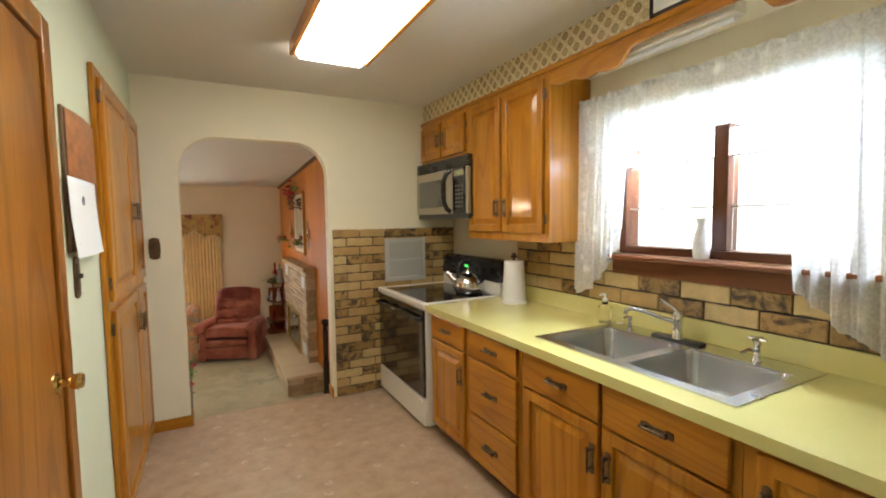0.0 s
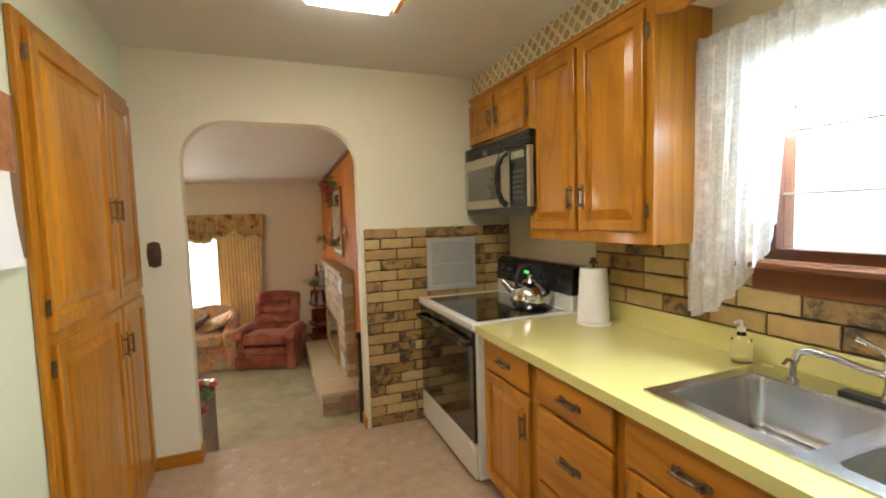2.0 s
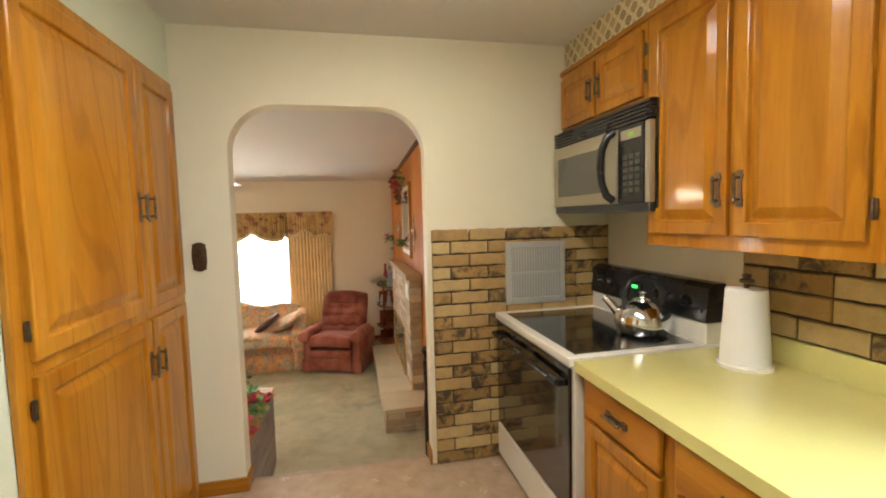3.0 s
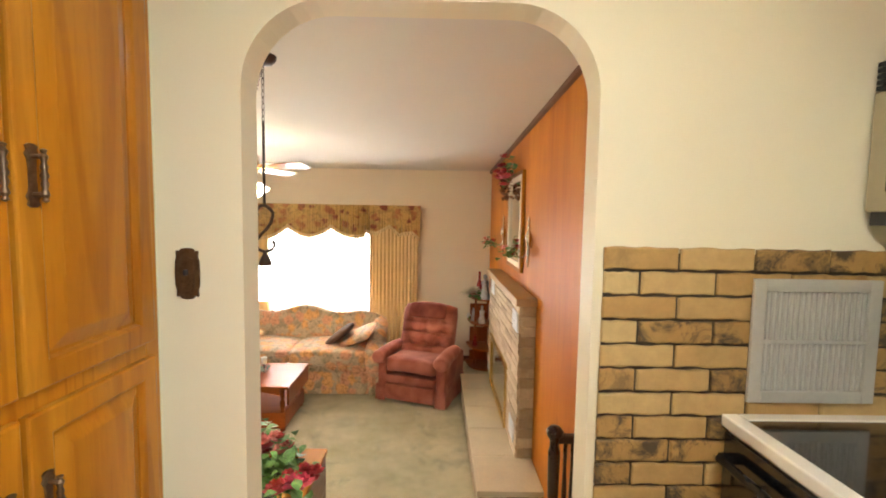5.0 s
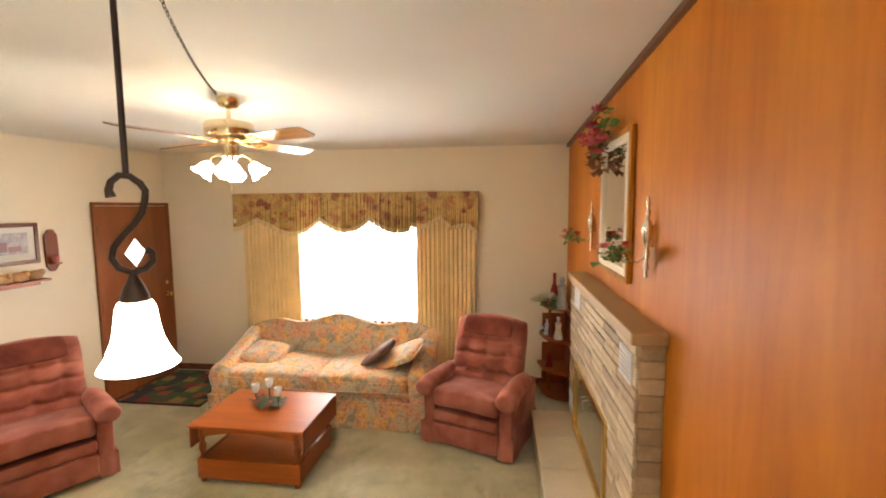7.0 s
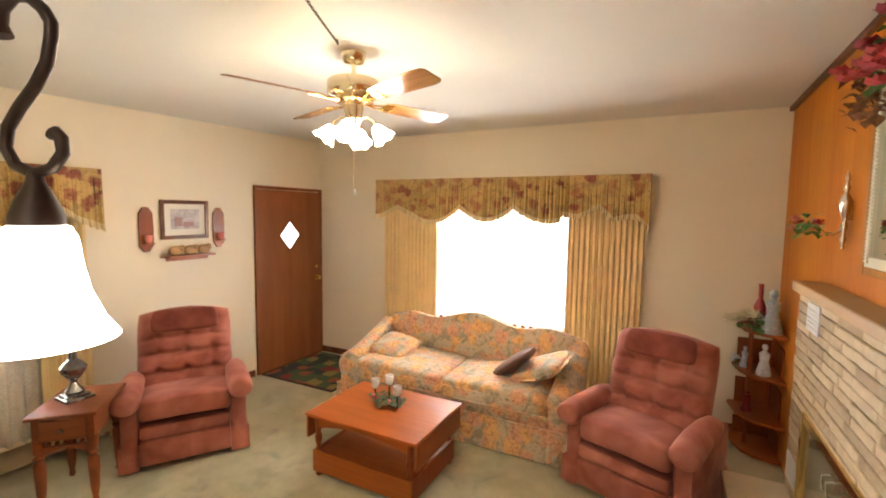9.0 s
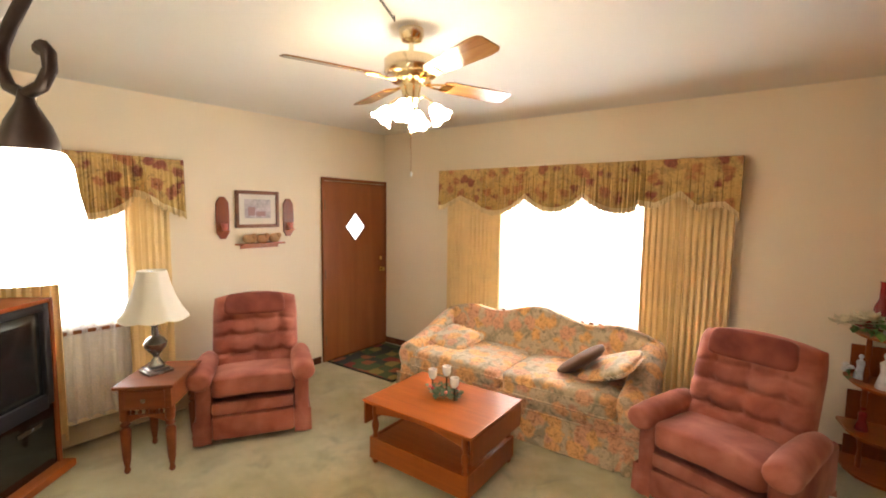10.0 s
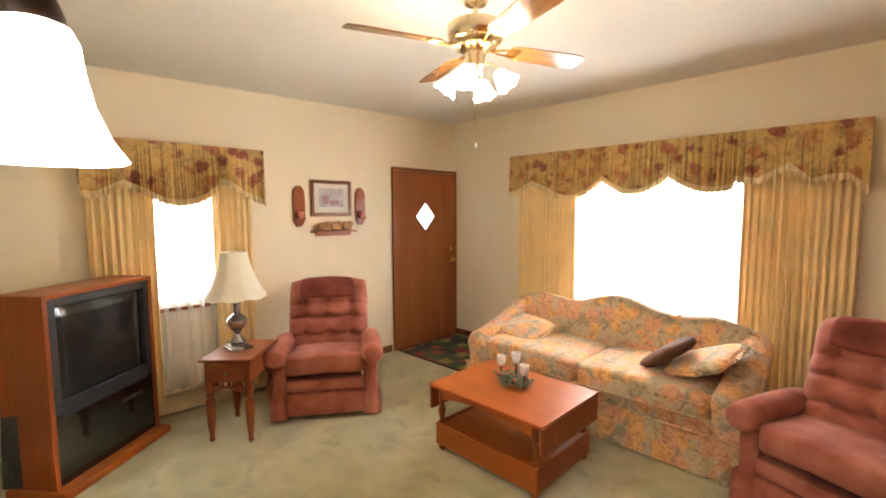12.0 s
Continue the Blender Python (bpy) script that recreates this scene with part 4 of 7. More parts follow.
for a, b in ((WK[0] + 0.045, -2.648), (-2.575, WK[1] - 0.045)):
    p = part("pane", boxes(((wx, a, WK[2] + 0.045), (wx + 0.005, b, WK[3] - 0.045))), GLASS, kw)
    p.visible_shadow = False
    part("glazing_bar", boxes(((wx - 0.006, a, 1.612), (wx + 0.012, b, 1.620)), ((wx - 0.006, a, 1.852), (wx + 0.012, b, 1.860))), PAPER, kw)
SILLWOOD = wood("red_brown_sill_wood", (0.15, 0.050, 0.022), (0.21, 0.075, 0.032), (0.28, 0.105, 0.045), "y", 0.3, 0.3)
structure("window_sill_kitchen", joined(boxes(((KR - 0.11, -3.25, 1.335), (KR + 0.003, -1.99, 1.358)), bevel=0.006), boxes(((KR - 0.03, -3.2, 1.240), (KR - 0.001, -2.01, 1.334)), bevel=0.004)), SILLWOOD, "dark stained wooden window sill", "window sill")
vase = thing("bud_vase", pose(KR - 0.055, -2.565, 1.362), "slim white porcelain bud vase on the sill", "vase")
part("vase_body", lathe([(0.030, 0), (0.036, 0.01), (0.040, 0.06), (0.034, 0.11), (0.022, 0.15), (0.020, 0.175), (0.030, 0.20), (0.026, 0.20), (0.015, 0.17), (0, 0.165)], 28), surface("porcelain", (0.78, 0.78, 0.80), 0.15, vary=0.10, scale=30, coat=0.5, bump=0.0), vase, smooth=True)


def ruffle(y_of, z_of, x0, waves, depth, nu=120, nv=24):
    def at(u, v):
        y, z = y_of(u, v), z_of(u, v)
        f = math.sin(2 * math.pi * waves * u + 0.8 * math.sin(5 * u)) + 0.4 * math.sin(2 * math.pi * waves * 2.3 * u + 1)
        return (x0 + depth * f * (0.35 + 0.65 * v) - 0.01 * v, y, z)
    return grid_sheet(at, nu, nv)


cur = thing("lace_curtains", pose(0, 0, 0), "white lace tieback curtains with a ruffled valance", "curtain")
top = 2.275
part("curtain_rod", tube([(2.535, -3.44, top - 0.03), (2.535, -1.80, top - 0.03)], 0.008), WHITE_PAINT, cur)
part("valance", ruffle(lambda u, v: -1.79 - 1.65 * u, lambda u, v: top - (0.315 - 0.03 * math.cos(2 * math.pi * u * 2) + 0.012 * abs(math.sin(34 * u))) * v, 2.525, 26, 0.012, 220, 10), LACE, cur, smooth=True)
part("left_drape", ruffle(lambda u, v: -1.795 + 0.015 * v - (0.40 - 0.02 * v) * u, lambda u, v: top - 0.03 - (1.13 - 0.40 * u ** 2.2 + 0.020 * abs(math.sin(13 * u))) * v, 2.515, 6, 0.018, 90, 40), LACE, cur, smooth=True)
part("right_drape", ruffle(lambda u, v: -3.44 + (0.52 - 0.06 * v) * u, lambda u, v: top - 0.03 - (1.17 - 0.36 * max(0.0, u - 0.25) ** 1.6 + 0.022 * abs(math.sin(12 * u))) * v, 2.51, 7, 0.020, 90, 40), LACE, cur, smooth=True)
part("ruffle_header", ruffle(lambda u, v: -1.785 - 1.66 * u, lambda u, v: top - 0.03 + 0.035 * v + 0.004 * math.sin(90 * u), 2.525, 30, 0.010, 200, 3), LACE, cur, smooth=True)


# ---- living room materials ----


def velvet(name, deep, mid, pale):
    """Brushed pile: patches lie light or dark, with soft crumples."""
    m, n, l, b = material(name)
    v = coords(n, l)
    nap = noisy(n, l, v, 5.0, 3, 0.5, 0.4)
    pile = noisy(n, l, v, 260, 2)
    col = ramp(n, l, nap, ((0.33, deep), (0.5, mid), (0.70, pale)))
    l.new(mixed(n, l, 0.25, col, ramp(n, l, pile, ((0.3, (0.6, 0.6, 0.6)), (0.7, (1, 1, 1)))), "MULTIPLY"), b.inputs["Base Color"])
    b.inputs["Roughness"].default_value, b.inputs["Specular IOR Level"].default_value = 0.85, 0.2
    b.inputs["Sheen Weight"].default_value, b.inputs["Sheen Roughness"].default_value = 0.35, 0.35
    b.inputs["Sheen Tint"].default_value = (1.0, 0.62, 0.52, 1)
    bumped(n, l, b, noisy(n, l, v, 14, 3, 0.5, 0.8), 0.12, 0.010)
    return m


def veneer(name, colour, axis):
    """Satin cherry with a faint straight grain."""
    m, n, l, b = material(name)
    v = coords(n, l, {"x": (0.06, 1, 1), "z": (1, 1, 0.06)}[axis])
    grain = noisy(n, l, v, 34, 4, 0.6, 0.4)
    broad = noisy(n, l, v, 5, 2)
    col = ramp(n, l, grain, ((0.30, tuple(c * 0.84 for c in colour)), (0.7, tuple(c * 1.12 for c in colour))))
    l.new(mixed(n, l, 0.5, col, ramp(n, l, broad, ((0.3, (0.82, 0.80, 0.78)), (0.7, (1, 1, 1)))), "MULTIPLY"), b.inputs["Base Color"])
    b.inputs["Roughness"].default_value, b.inputs["Specular IOR Level"].default_value = 0.40, 0.25
    b.inputs["Coat Weight"].default_value, b.inputs["Coat Roughness"].default_value = 0.14, 0.16
    return m


VELVET = velvet("rose_velvet", (0.255, 0.070, 0.048), (0.345, 0.108, 0.074), (0.45, 0.160, 0.112))
GOLD = surface("gold_drapery", (0.80, 0.60, 0.30), 0.7, vary=0.10, scale=5, grain=160, bump=0.15, sheen=0.2)
FRINGE = surface("cream_fringe", (0.70, 0.55, 0.30), 0.8, vary=0.15, grain=300, bump=0.5)
CHERRY_X = veneer("cherry_veneer", (0.35, 0.084, 0.012), "x")
CHERRY_Z = veneer("cherry_solid", (0.25, 0.056, 0.009), "z")
CHERRY_DARK = veneer("dark_cherry", (0.21, 0.052, 0.013), "x")
WALNUT_Z = wood("brown_door_wood", (0.235, 0.069, 0.019), (0.275, 0.085, 0.025), (0.315, 0.105, 0.032), "z", 0.38, 0.2, 6, 0.15, 0.3, 0.10)
WALNUT_Y = wood("brown_trim_wood_y", (0.13, 0.045, 0.018), (0.17, 0.06, 0.022), (0.22, 0.085, 0.03), "y", 0.4, 0.2, 9)
WALNUT_X = wood("brown_trim_wood_x", (0.13, 0.045, 0.018), (0.17, 0.06, 0.022), (0.22, 0.085, 0.03), "x", 0.4, 0.2, 9)
WHITEWASH = wood("greyed_wood", (0.30, 0.25, 0.22), (0.38, 0.32, 0.28), (0.46, 0.40, 0.35), "y", 0.55, 0.0, 8)
BULB = glow("lit_frosted_glass", (1.0, 0.85, 0.64), 40.0)
PENDANT_GLASS = glow("lit_alabaster_glass", (1.0, 0.92, 0.78), 15.0)
SHEER = lace("white_sheer", (0.92, 0.92, 0.95), 0.26, 60.0, 0.30)
THIN_SHEER = lace("thin_white_sheer", (0.92, 0.91, 0.92), 0.74, 60.0, 0.5)
IRON = surface("dark_bronze_iron", (0.045, 0.028, 0.020), 0.45, 0.7, vary=0.3, scale=20, bump=0.1)
LEAF = surface("green_leaves", (0.12, 0.25, 0.065), 0.5, vary=0.45, scale=30, bump=0.1)
BLOOM = surface("red_petals", (0.40, 0.03, 0.03), 0.6, vary=0.35, scale=40, bump=0.1)
PINK = surface("coral_petals", (0.72, 0.22, 0.17), 0.6, vary=0.3, scale=40, bump=0.1)
WHITE_CLOTH = surface("cream_shade_cloth", (0.82, 0.78, 0.68), 0.8, vary=0.03, grain=250, bump=0.1)


def floral(name, ground, petals, leaf, accent, scale, size=0.46):
    """Printed upholstery: blooms and leaves scattered over a ground."""
    m, n, l, b = material(name)
    v = coords(n, l)
    warp = n.new("ShaderNodeVectorMath")
    warp.operation = "ADD"
    nz = n.new("ShaderNodeTexNoise")
    nz.inputs["Scale"].default_value, nz.inputs["Detail"].default_value = scale * 1.8, 5.0
    l.new(v, nz.inputs["Vector"])
    sc = n.new("ShaderNodeVectorMath")
    sc.operation = "SCALE"
    sc.inputs["Scale"].default_value = 0.9 / scale
    l.new(nz.outputs["Color"], sc.inputs[0])
    l.new(v, warp.inputs[0])
    l.new(sc.outputs[0], warp.inputs[1])
    vo = n.new("ShaderNodeTexVoronoi")
    vo.inputs["Scale"].default_value = scale
    l.new(warp.outputs[0], vo.inputs["Vector"])
    bloom = ramp(n, l, vo.outputs["Distance"], ((size - 0.10, (1, 1, 1)), (size + 0.05, (0, 0, 0))))
    leaves = ramp(n, l, noisy(n, l, v, scale * 1.5, 4, 0.6, 1.0), ((0.50, (0, 0, 0)), (0.60, (1, 1, 1))))
    stems = ramp(n, l, noisy(n, l, v, scale * 3.0, 4, 0.65, 1.5), ((0.56, (0, 0, 0)), (0.64, (1, 1, 1))))
    shading = ramp(n, l, noisy(n, l, v, scale * 4.5, 3, 0.6, 1.0), ((0.34, (0.58, 0.48, 0.42)), (0.50, (1, 1, 1)), (0.68, (1.16, 1.14, 1.10))))
    hue = ramp(n, l, vo.outputs["Color"], ((0.40, (0, 0, 0)), (0.60, (1, 1, 1))))
    inner = mixed(n, l, 1.0, mixed(n, l, hue, petals, accent), shading, "MULTIPLY")
    heart = ramp(n, l, vo.outputs["Distance"], ((0.0, (0.62, 0.42, 0.30)), (0.13, (1, 1, 1))))
    inner = mixed(n, l, 0.8, inner, heart, "MULTIPLY")
    col = mixed(n, l, leaves, ramp(n, l, noisy(n, l, v, 60), ((0.3, tuple(c * 0.85 for c in ground)), (0.7, ground))), leaf)
    col = mixed(n, l, maths(n, l, "MULTIPLY", stems, 0.75), col, tuple(c * 0.50 for c in leaf))
    col = mixed(n, l, bloom, col, inner)
    l.new(col, b.inputs["Base Color"])
    b.inputs["Roughness"].default_value, b.inputs["Sheen Weight"].default_value = 0.8, 0.2
    bumped(n, l, b, noisy(n, l, v, 300, 2), 0.15, 0.003)
    return m


SOFA_CLOTH = floral("floral_upholstery", (0.54, 0.415, 0.265), (0.67, 0.365, 0.135), (0.31, 0.255, 0.155), (0.61, 0.32, 0.185), 8.0, 0.55)
VAL_CLOTH = floral("floral_valance_cloth", (0.58, 0.37, 0.12), (0.42, 0.19, 0.07), (0.38, 0.25, 0.085), (0.24, 0.07, 0.04), 8.0, 0.43)


def loft(rings):
    """A closed solid through rings of equal length."""
    bm = bmesh.new()
    vs = [[bm.verts.new(p) for p in r] for r in rings]
    for a, b in zip(vs, vs[1:]):
        for k in range(len(a)):
            bm.faces.new((a[k], a[(k + 1) % len(a)], b[(k + 1) % len(b)], b[k]))
    bm.faces.new(vs[0])
    bm.faces.new(vs[-1])
    bmesh.ops.recalc_face_normals(bm, faces=bm.faces)
    return bm


def pillow_slab(w, h, t, bulge, nu=36, nv=40, edge=0.10):
    """An upholstered slab standing in x, z, face to -y; bulge(u, v) lifts the face."""
    bm = bmesh.new()
    def rounded(u):
        e = min(u, 1 - u) / edge
        return 1.0 if e >= 1 else math.sqrt(max(0.0, 1 - (1 - e) ** 2))
    front = [[bm.verts.new(((u - 0.5) * w, -(t / 2 + bulge(u, v)) * rounded(u) * rounded(v), (v - 0.5) * h)) for v in [j / nv for j in range(nv + 1)]] for u in [i / nu for i in range(nu + 1)]]
    back = [[front[i][j] if i in (0, nu) or j in (0, nv) else bm.verts.new((front[i][j].co.x, t / 2 * rounded(i / nu) * rounded(j / nv), front[i][j].co.z)) for j in range(nv + 1)] for i in range(nu + 1)]
    for i in range(nu):
        for j in range(nv):
            bm.faces.new((front[i][j], front[i + 1][j], front[i + 1][j + 1], front[i][j + 1]))
            q = (back[i][j], back[i][j + 1], back[i + 1][j + 1], back[i + 1][j])
            if len(set(q)) == 4 and set(q) != {front[i][j], front[i][j + 1], front[i + 1][j + 1], front[i + 1][j]}:
                bm.faces.new(q)
    bmesh.ops.recalc_face_normals(bm, faces=bm.faces)
    return bm


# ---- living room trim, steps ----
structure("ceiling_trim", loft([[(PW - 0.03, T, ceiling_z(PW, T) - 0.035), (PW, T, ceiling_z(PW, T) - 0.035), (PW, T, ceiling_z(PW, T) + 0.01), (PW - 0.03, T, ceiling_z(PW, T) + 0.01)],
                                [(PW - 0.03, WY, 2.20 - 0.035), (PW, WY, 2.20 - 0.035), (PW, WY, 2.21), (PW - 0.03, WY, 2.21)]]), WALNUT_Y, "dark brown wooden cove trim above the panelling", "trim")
structure("baseboard_living", boxes(((LW + 0.001, 2.30, LF), (LW + 0.016, 3.70, LF + 0.075)), ((LW + 0.017, WY - 0.016, LF), (1.60, WY - 0.001, LF + 0.075)), bevel=0.003), WALNUT_Y, "dark brown wooden baseboard", "baseboard")
steps = thing("steps", pose(0, 0, 0), "carpeted steps down into the living room", "stairs", kind="structure")
for k, (a, b) in enumerate(((0.092, 0.37), (0.37, 0.65))):
    part("step", boxes(((0.245, a if k else T + 0.002, LF + 0.001), (1.50, b, -0.157 * (k + 1))), bevel=0.012), CARPET, steps)
part("nosing", boxes(((AX0 + 0.018, 0.088, -0.03), (AX1 - 0.018, 0.118, 0.002)), bevel=0.006), surface("floor_edge_strip", (0.42, 0.33, 0.24), 0.4), steps)

planter = thing("planter_box", pose(0, 0, 0), "greyed wooden planter box beside the steps", "planter")
part("side", boxes(((-0.16, T + 0.004, LF), (0.238, 1.15, 0.150)), bevel=0.004), WHITEWASH, planter)
part("cap", joined(boxes(((0.10, T + 0.006, 0.152), (0.246, 1.16, 0.182)), bevel=0.005), boxes(((-0.17, 1.09, 0.152), (0.098, 1.16, 0.182)), bevel=0.005), boxes(((-0.17, T + 0.006, 0.152), (-0.10, 1.088, 0.182)), bevel=0.005)), OAK_Y, planter, "oak top edge")
part("soil", boxes(((-0.10, T + 0.01, 0.150), (0.10, 1.09, 0.158))), surface("dark_soil", (0.04, 0.03, 0.02), 0.95, vary=0.4, bump=0.6), planter)


def leaf_mesh(bm, at, size, yaw, tilt, bend=0.3):
    m = Matrix.Translation(at) @ Euler((tilt, 0, yaw)).to_matrix().to_4x4()
    pts = [(0, 0, 0), (0.35, 0.3, 0.06), (0.42, 0.6, 0.02), (0, 1, -bend), (-0.42, 0.6, 0.02), (-0.35, 0.3, 0.06), (0, 0.5, -0.06)]
    v = [bm.verts.new(m @ (Vector(p) * size)) for p in pts]
    for a, b in ((0, 1), (1, 2), (2, 3), (3, 4), (4, 5), (5, 0)):
        bm.faces.new((v[6], v[a], v[b]))


def bouquet(name, m, label, leaves, blooms, spread, leaf_size, bloom_size, seed, bloom_mat=None, lean=(0, 0, 0)):
    """Stems with leaves and petalled flower heads."""
    rnd = random.Random(seed)
    b = thing(name, m, label, "artificial flowers")
    bm = bmesh.new()
    for _ in range(leaves):
        p = Vector((rnd.gauss(0, spread[0]), rnd.gauss(0, spread[1]), abs(rnd.gauss(0.4, 0.35)) * spread[2])) + Vector(lean) * rnd.random()
        leaf_mesh(bm, p, leaf_size * rnd.uniform(0.6, 1.2), rnd.uniform(0, 6.28), rnd.uniform(-0.6, 0.9))
    stems = joined(*[tube([(0, 0, 0), (rnd.gauss(0, spread[0]) * 0.6, rnd.gauss(0, spread[1]) * 0.6, spread[2] * 0.7)], 0.0025, 5) for _ in range(6)])
    part("foliage", joined(bm, stems), LEAF, b, "green leaves")
    for k in range(blooms):
        p = Vector((rnd.gauss(0, spread[0]), rnd.gauss(0, spread[1]), rnd.uniform(0.45, 1.1) * spread[2])) + Vector(lean) * rnd.random()
        fb = bmesh.new()
        for ring, (cnt, tilt) in enumerate(((6, 0.1), (6, 0.6), (4, 1.1))):
            for q in range(cnt):
                leaf_mesh(fb, p + Vector((0, 0, 0.004 * ring)), bloom_size * (0.62 - 0.12 * ring), 6.28 * q / cnt + ring, tilt, -0.15)
        part("bloom", fb, bloom_mat[k % len(bloom_mat)] if bloom_mat else BLOOM, b)
    return b


bouquet("potted_flowers", pose(-0.10, 0.98, 0.155), "red silk geraniums with green leaves in the planter", 90, 11, (0.055, 0.07, 0.19), 0.075, 0.085, 5, [PINK, BLOOM])
bouquet("potted_flowers", pose(0.03, 0.96, 0.155), "coral silk flowers with green leaves in the planter", 80, 10, (0.055, 0.07, 0.18), 0.075, 0.08, 8, [PINK, BLOOM])
bouquet("trailing_flowers", pose(0.17, 0.86, 0.13), "red silk roses trailing over the planter edge", 26, 6, (0.035, 0.06, 0.10), 0.06, 0.08, 9, [BLOOM])
ROSE = surface("deep_pink_petals", (0.55, 0.045, 0.085), 0.55, vary=0.35, scale=40, bump=0.1)
bouquet("silk_roses", pose(0.15, 0.58, 0.155), "red and pink silk roses at the planter edge", 34, 5, (0.04, 0.06, 0.19), 0.07, 0.10, 14, [ROSE, BLOOM], (0.05, 0, 0))
bouquet("silk_roses", pose(0.16, 0.28, 0.155), "deep pink silk roses beside the arch", 22, 5, (0.035, 0.05, 0.18), 0.065, 0.10, 17, [BLOOM, ROSE], (0.06, 0, 0))

rail = thing("stair_railing", pose(0, 0, 0), "dark turned wooden stair railing with a newel post", "railing")
RAILWOOD = surface("near_black_wood", (0.030, 0.016, 0.012), 0.3, vary=0.3, coat=0.3, bump=0.02)
part("newel_post", lathe([(0.032, LF), (0.032, 0.10), (0.024, 0.14), (0.028, 0.30), (0.030, 0.43), (0.022, 0.46), (0.024, 0.49), (0.040, 0.515), (0.042, 0.535), (0.025, 0.555), (0, 0.56)], 20, at=(1.475, 0.70, 0)), RAILWOOD, rail, smooth=True)
part("handrail", boxes(((1.485, 0.675, 0.475), (PW - 0.003, 0.725, 0.515)), bevel=0.012), RAILWOOD, rail)
spin = part("baluster", lathe([(0.010, LF), (0.010, -0.05), (0.015, 0.0), (0.008, 0.10), (0.012, 0.22), (0.008, 0.34), (0.010, 0.477)], 12), RAILWOOD, rail, smooth=True, m=pose(1.530, 0.70, 0))
for k in range(1, 3):
    again(spin, rail, pose(1.530 + 0.036 * k, 0.70, 0))


# ---- pendant and swag chain ----
def chain(points, parent, mat, link=0.026):
    """Oval links, each turned a quarter against the last."""
    pts = [Vector(p) for p in points]
    total = sum((b - a).length for a, b in zip(pts, pts[1:]))
    n = max(2, int(total / (link * 0.78)))
    ring = [(0.0065 * math.cos(a), 0, link / 2 * math.sin(a)) for a in [2 * math.pi * k / 10 for k in range(10)]]
    first = None
    for k in range(n):
        d, s = total * (k + 0.5) / n, 0.0
        for a, b in zip(pts, pts[1:]):
            if s + (b - a).length >= d:
                p, way = a.lerp(b, (d - s) / (b - a).length), (b - a)
                break
            s += (b - a).length
        m = Matrix.Translation(p) @ way.to_track_quat("Z", "Y").to_matrix().to_4x4() @ pose(0, 0, 0, 0, 0, 90 * (k % 2) + 20)
        if first is None:
            first = part("chain_link", tube(ring, 0.0019, 5, True), mat, parent, m=m)
        else:
            again(first, parent, m)


px, py = 0.070, 0.692
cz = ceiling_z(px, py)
pend = thing("pendant_lamp", pose(px, py, 0), "bronze scroll pendant lamp with a lit bell shade", "pendant lamp")
part("canopy", lathe([(0.062, cz + 0.01), (0.060, cz - 0.012), (0.045, cz - 0.030), (0.012, cz - 0.038), (0, cz - 0.040)], 28), IRON, pend, smooth=True)
chain([(0, 0, cz - 0.04), (0, 0, 1.995)], pend, IRON, 0.034)
part("rod", tube([(0, 0, 2.0), (0, 0, 1.610)], 0.0065, 10), IRON, pend, smooth=True)
PS = 0.947


def low(r, z):
    return (r * 0.73, 1.625 - (1.625 - z) * PS)


def bell(r, z):
    return low(r, 1.153 + (z - 1.153) * 0.885)


arc = [(0.0385, 0, 1.568), (0.030, 0, 1.535), (0.010, 0, 1.505), (-0.018, 0, 1.475), (-0.038, 0, 1.448), (-0.044, 0, 1.420), (-0.030, 0, 1.395), (0.0, 0, 1.383), (0.030, 0, 1.392), (0.047, 0, 1.412), (0.046, 0, 1.432), (0.034, 0, 1.440)]
scroll = [(-0.036, 0, 1.573), (-0.040, 0, 1.590), (-0.034, 0, 1.610), (-0.015, 0, 1.626), (0.008, 0, 1.624), (0.030, 0, 1.606), (0.0405, 0, 1.588)] + arc
part("scroll", tube([(x * 0.9, y, 1.625 - (1.625 - (1.383 + (z - 1.383) * 0.945)) * PS) for x, y, z in scroll], [0.011, 0.0085] + [0.0075] * (len(scroll) - 4) + [0.008, 0.010], 10), IRON, pend, smooth=True, m=pose(0, 0, 0, 0, 0, 20))
part("fitter", lathe([low(r, z) for r, z in ((0.010, 1.388), (0.014, 1.372), (0.030, 1.348), (0.040, 1.325), (0.040, 1.314), (0.032, 1.311), (0, 1.318))], 24), IRON, pend, smooth=True)
part("shade", lathe([bell(r, z) for r, z in ((0.030, 1.338), (0.046, 1.332), (0.055, 1.315), (0.060, 1.275), (0.070, 1.230), (0.090, 1.185), (0.112, 1.155), (0.108, 1.153), (0.085, 1.183), (0.064, 1.230), (0.054, 1.275), (0.048, 1.312))], 40), PENDANT_GLASS, pend, "lit white glass bell shade", smooth=True)
swag = thing("swag_chain", pose(0, 0, 0), "bronze swag chain looped along the ceiling", "chain")
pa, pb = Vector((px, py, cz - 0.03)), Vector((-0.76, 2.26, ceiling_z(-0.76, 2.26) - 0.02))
chain([pa.lerp(pb, k / 10) - Vector((0, 0, 0.09 * math.sin(math.pi * k / 10) * (1 - 0.35 * k / 10))) for k in range(11)], swag, IRON, 0.034)
part("ceiling_hook", tube([pb + Vector((0, 0, 0.03)), pb, pb + Vector((0.01, -0.01, -0.015)), pb + Vector((0.02, -0.02, 0.0))], 0.003, 6), IRON, swag)

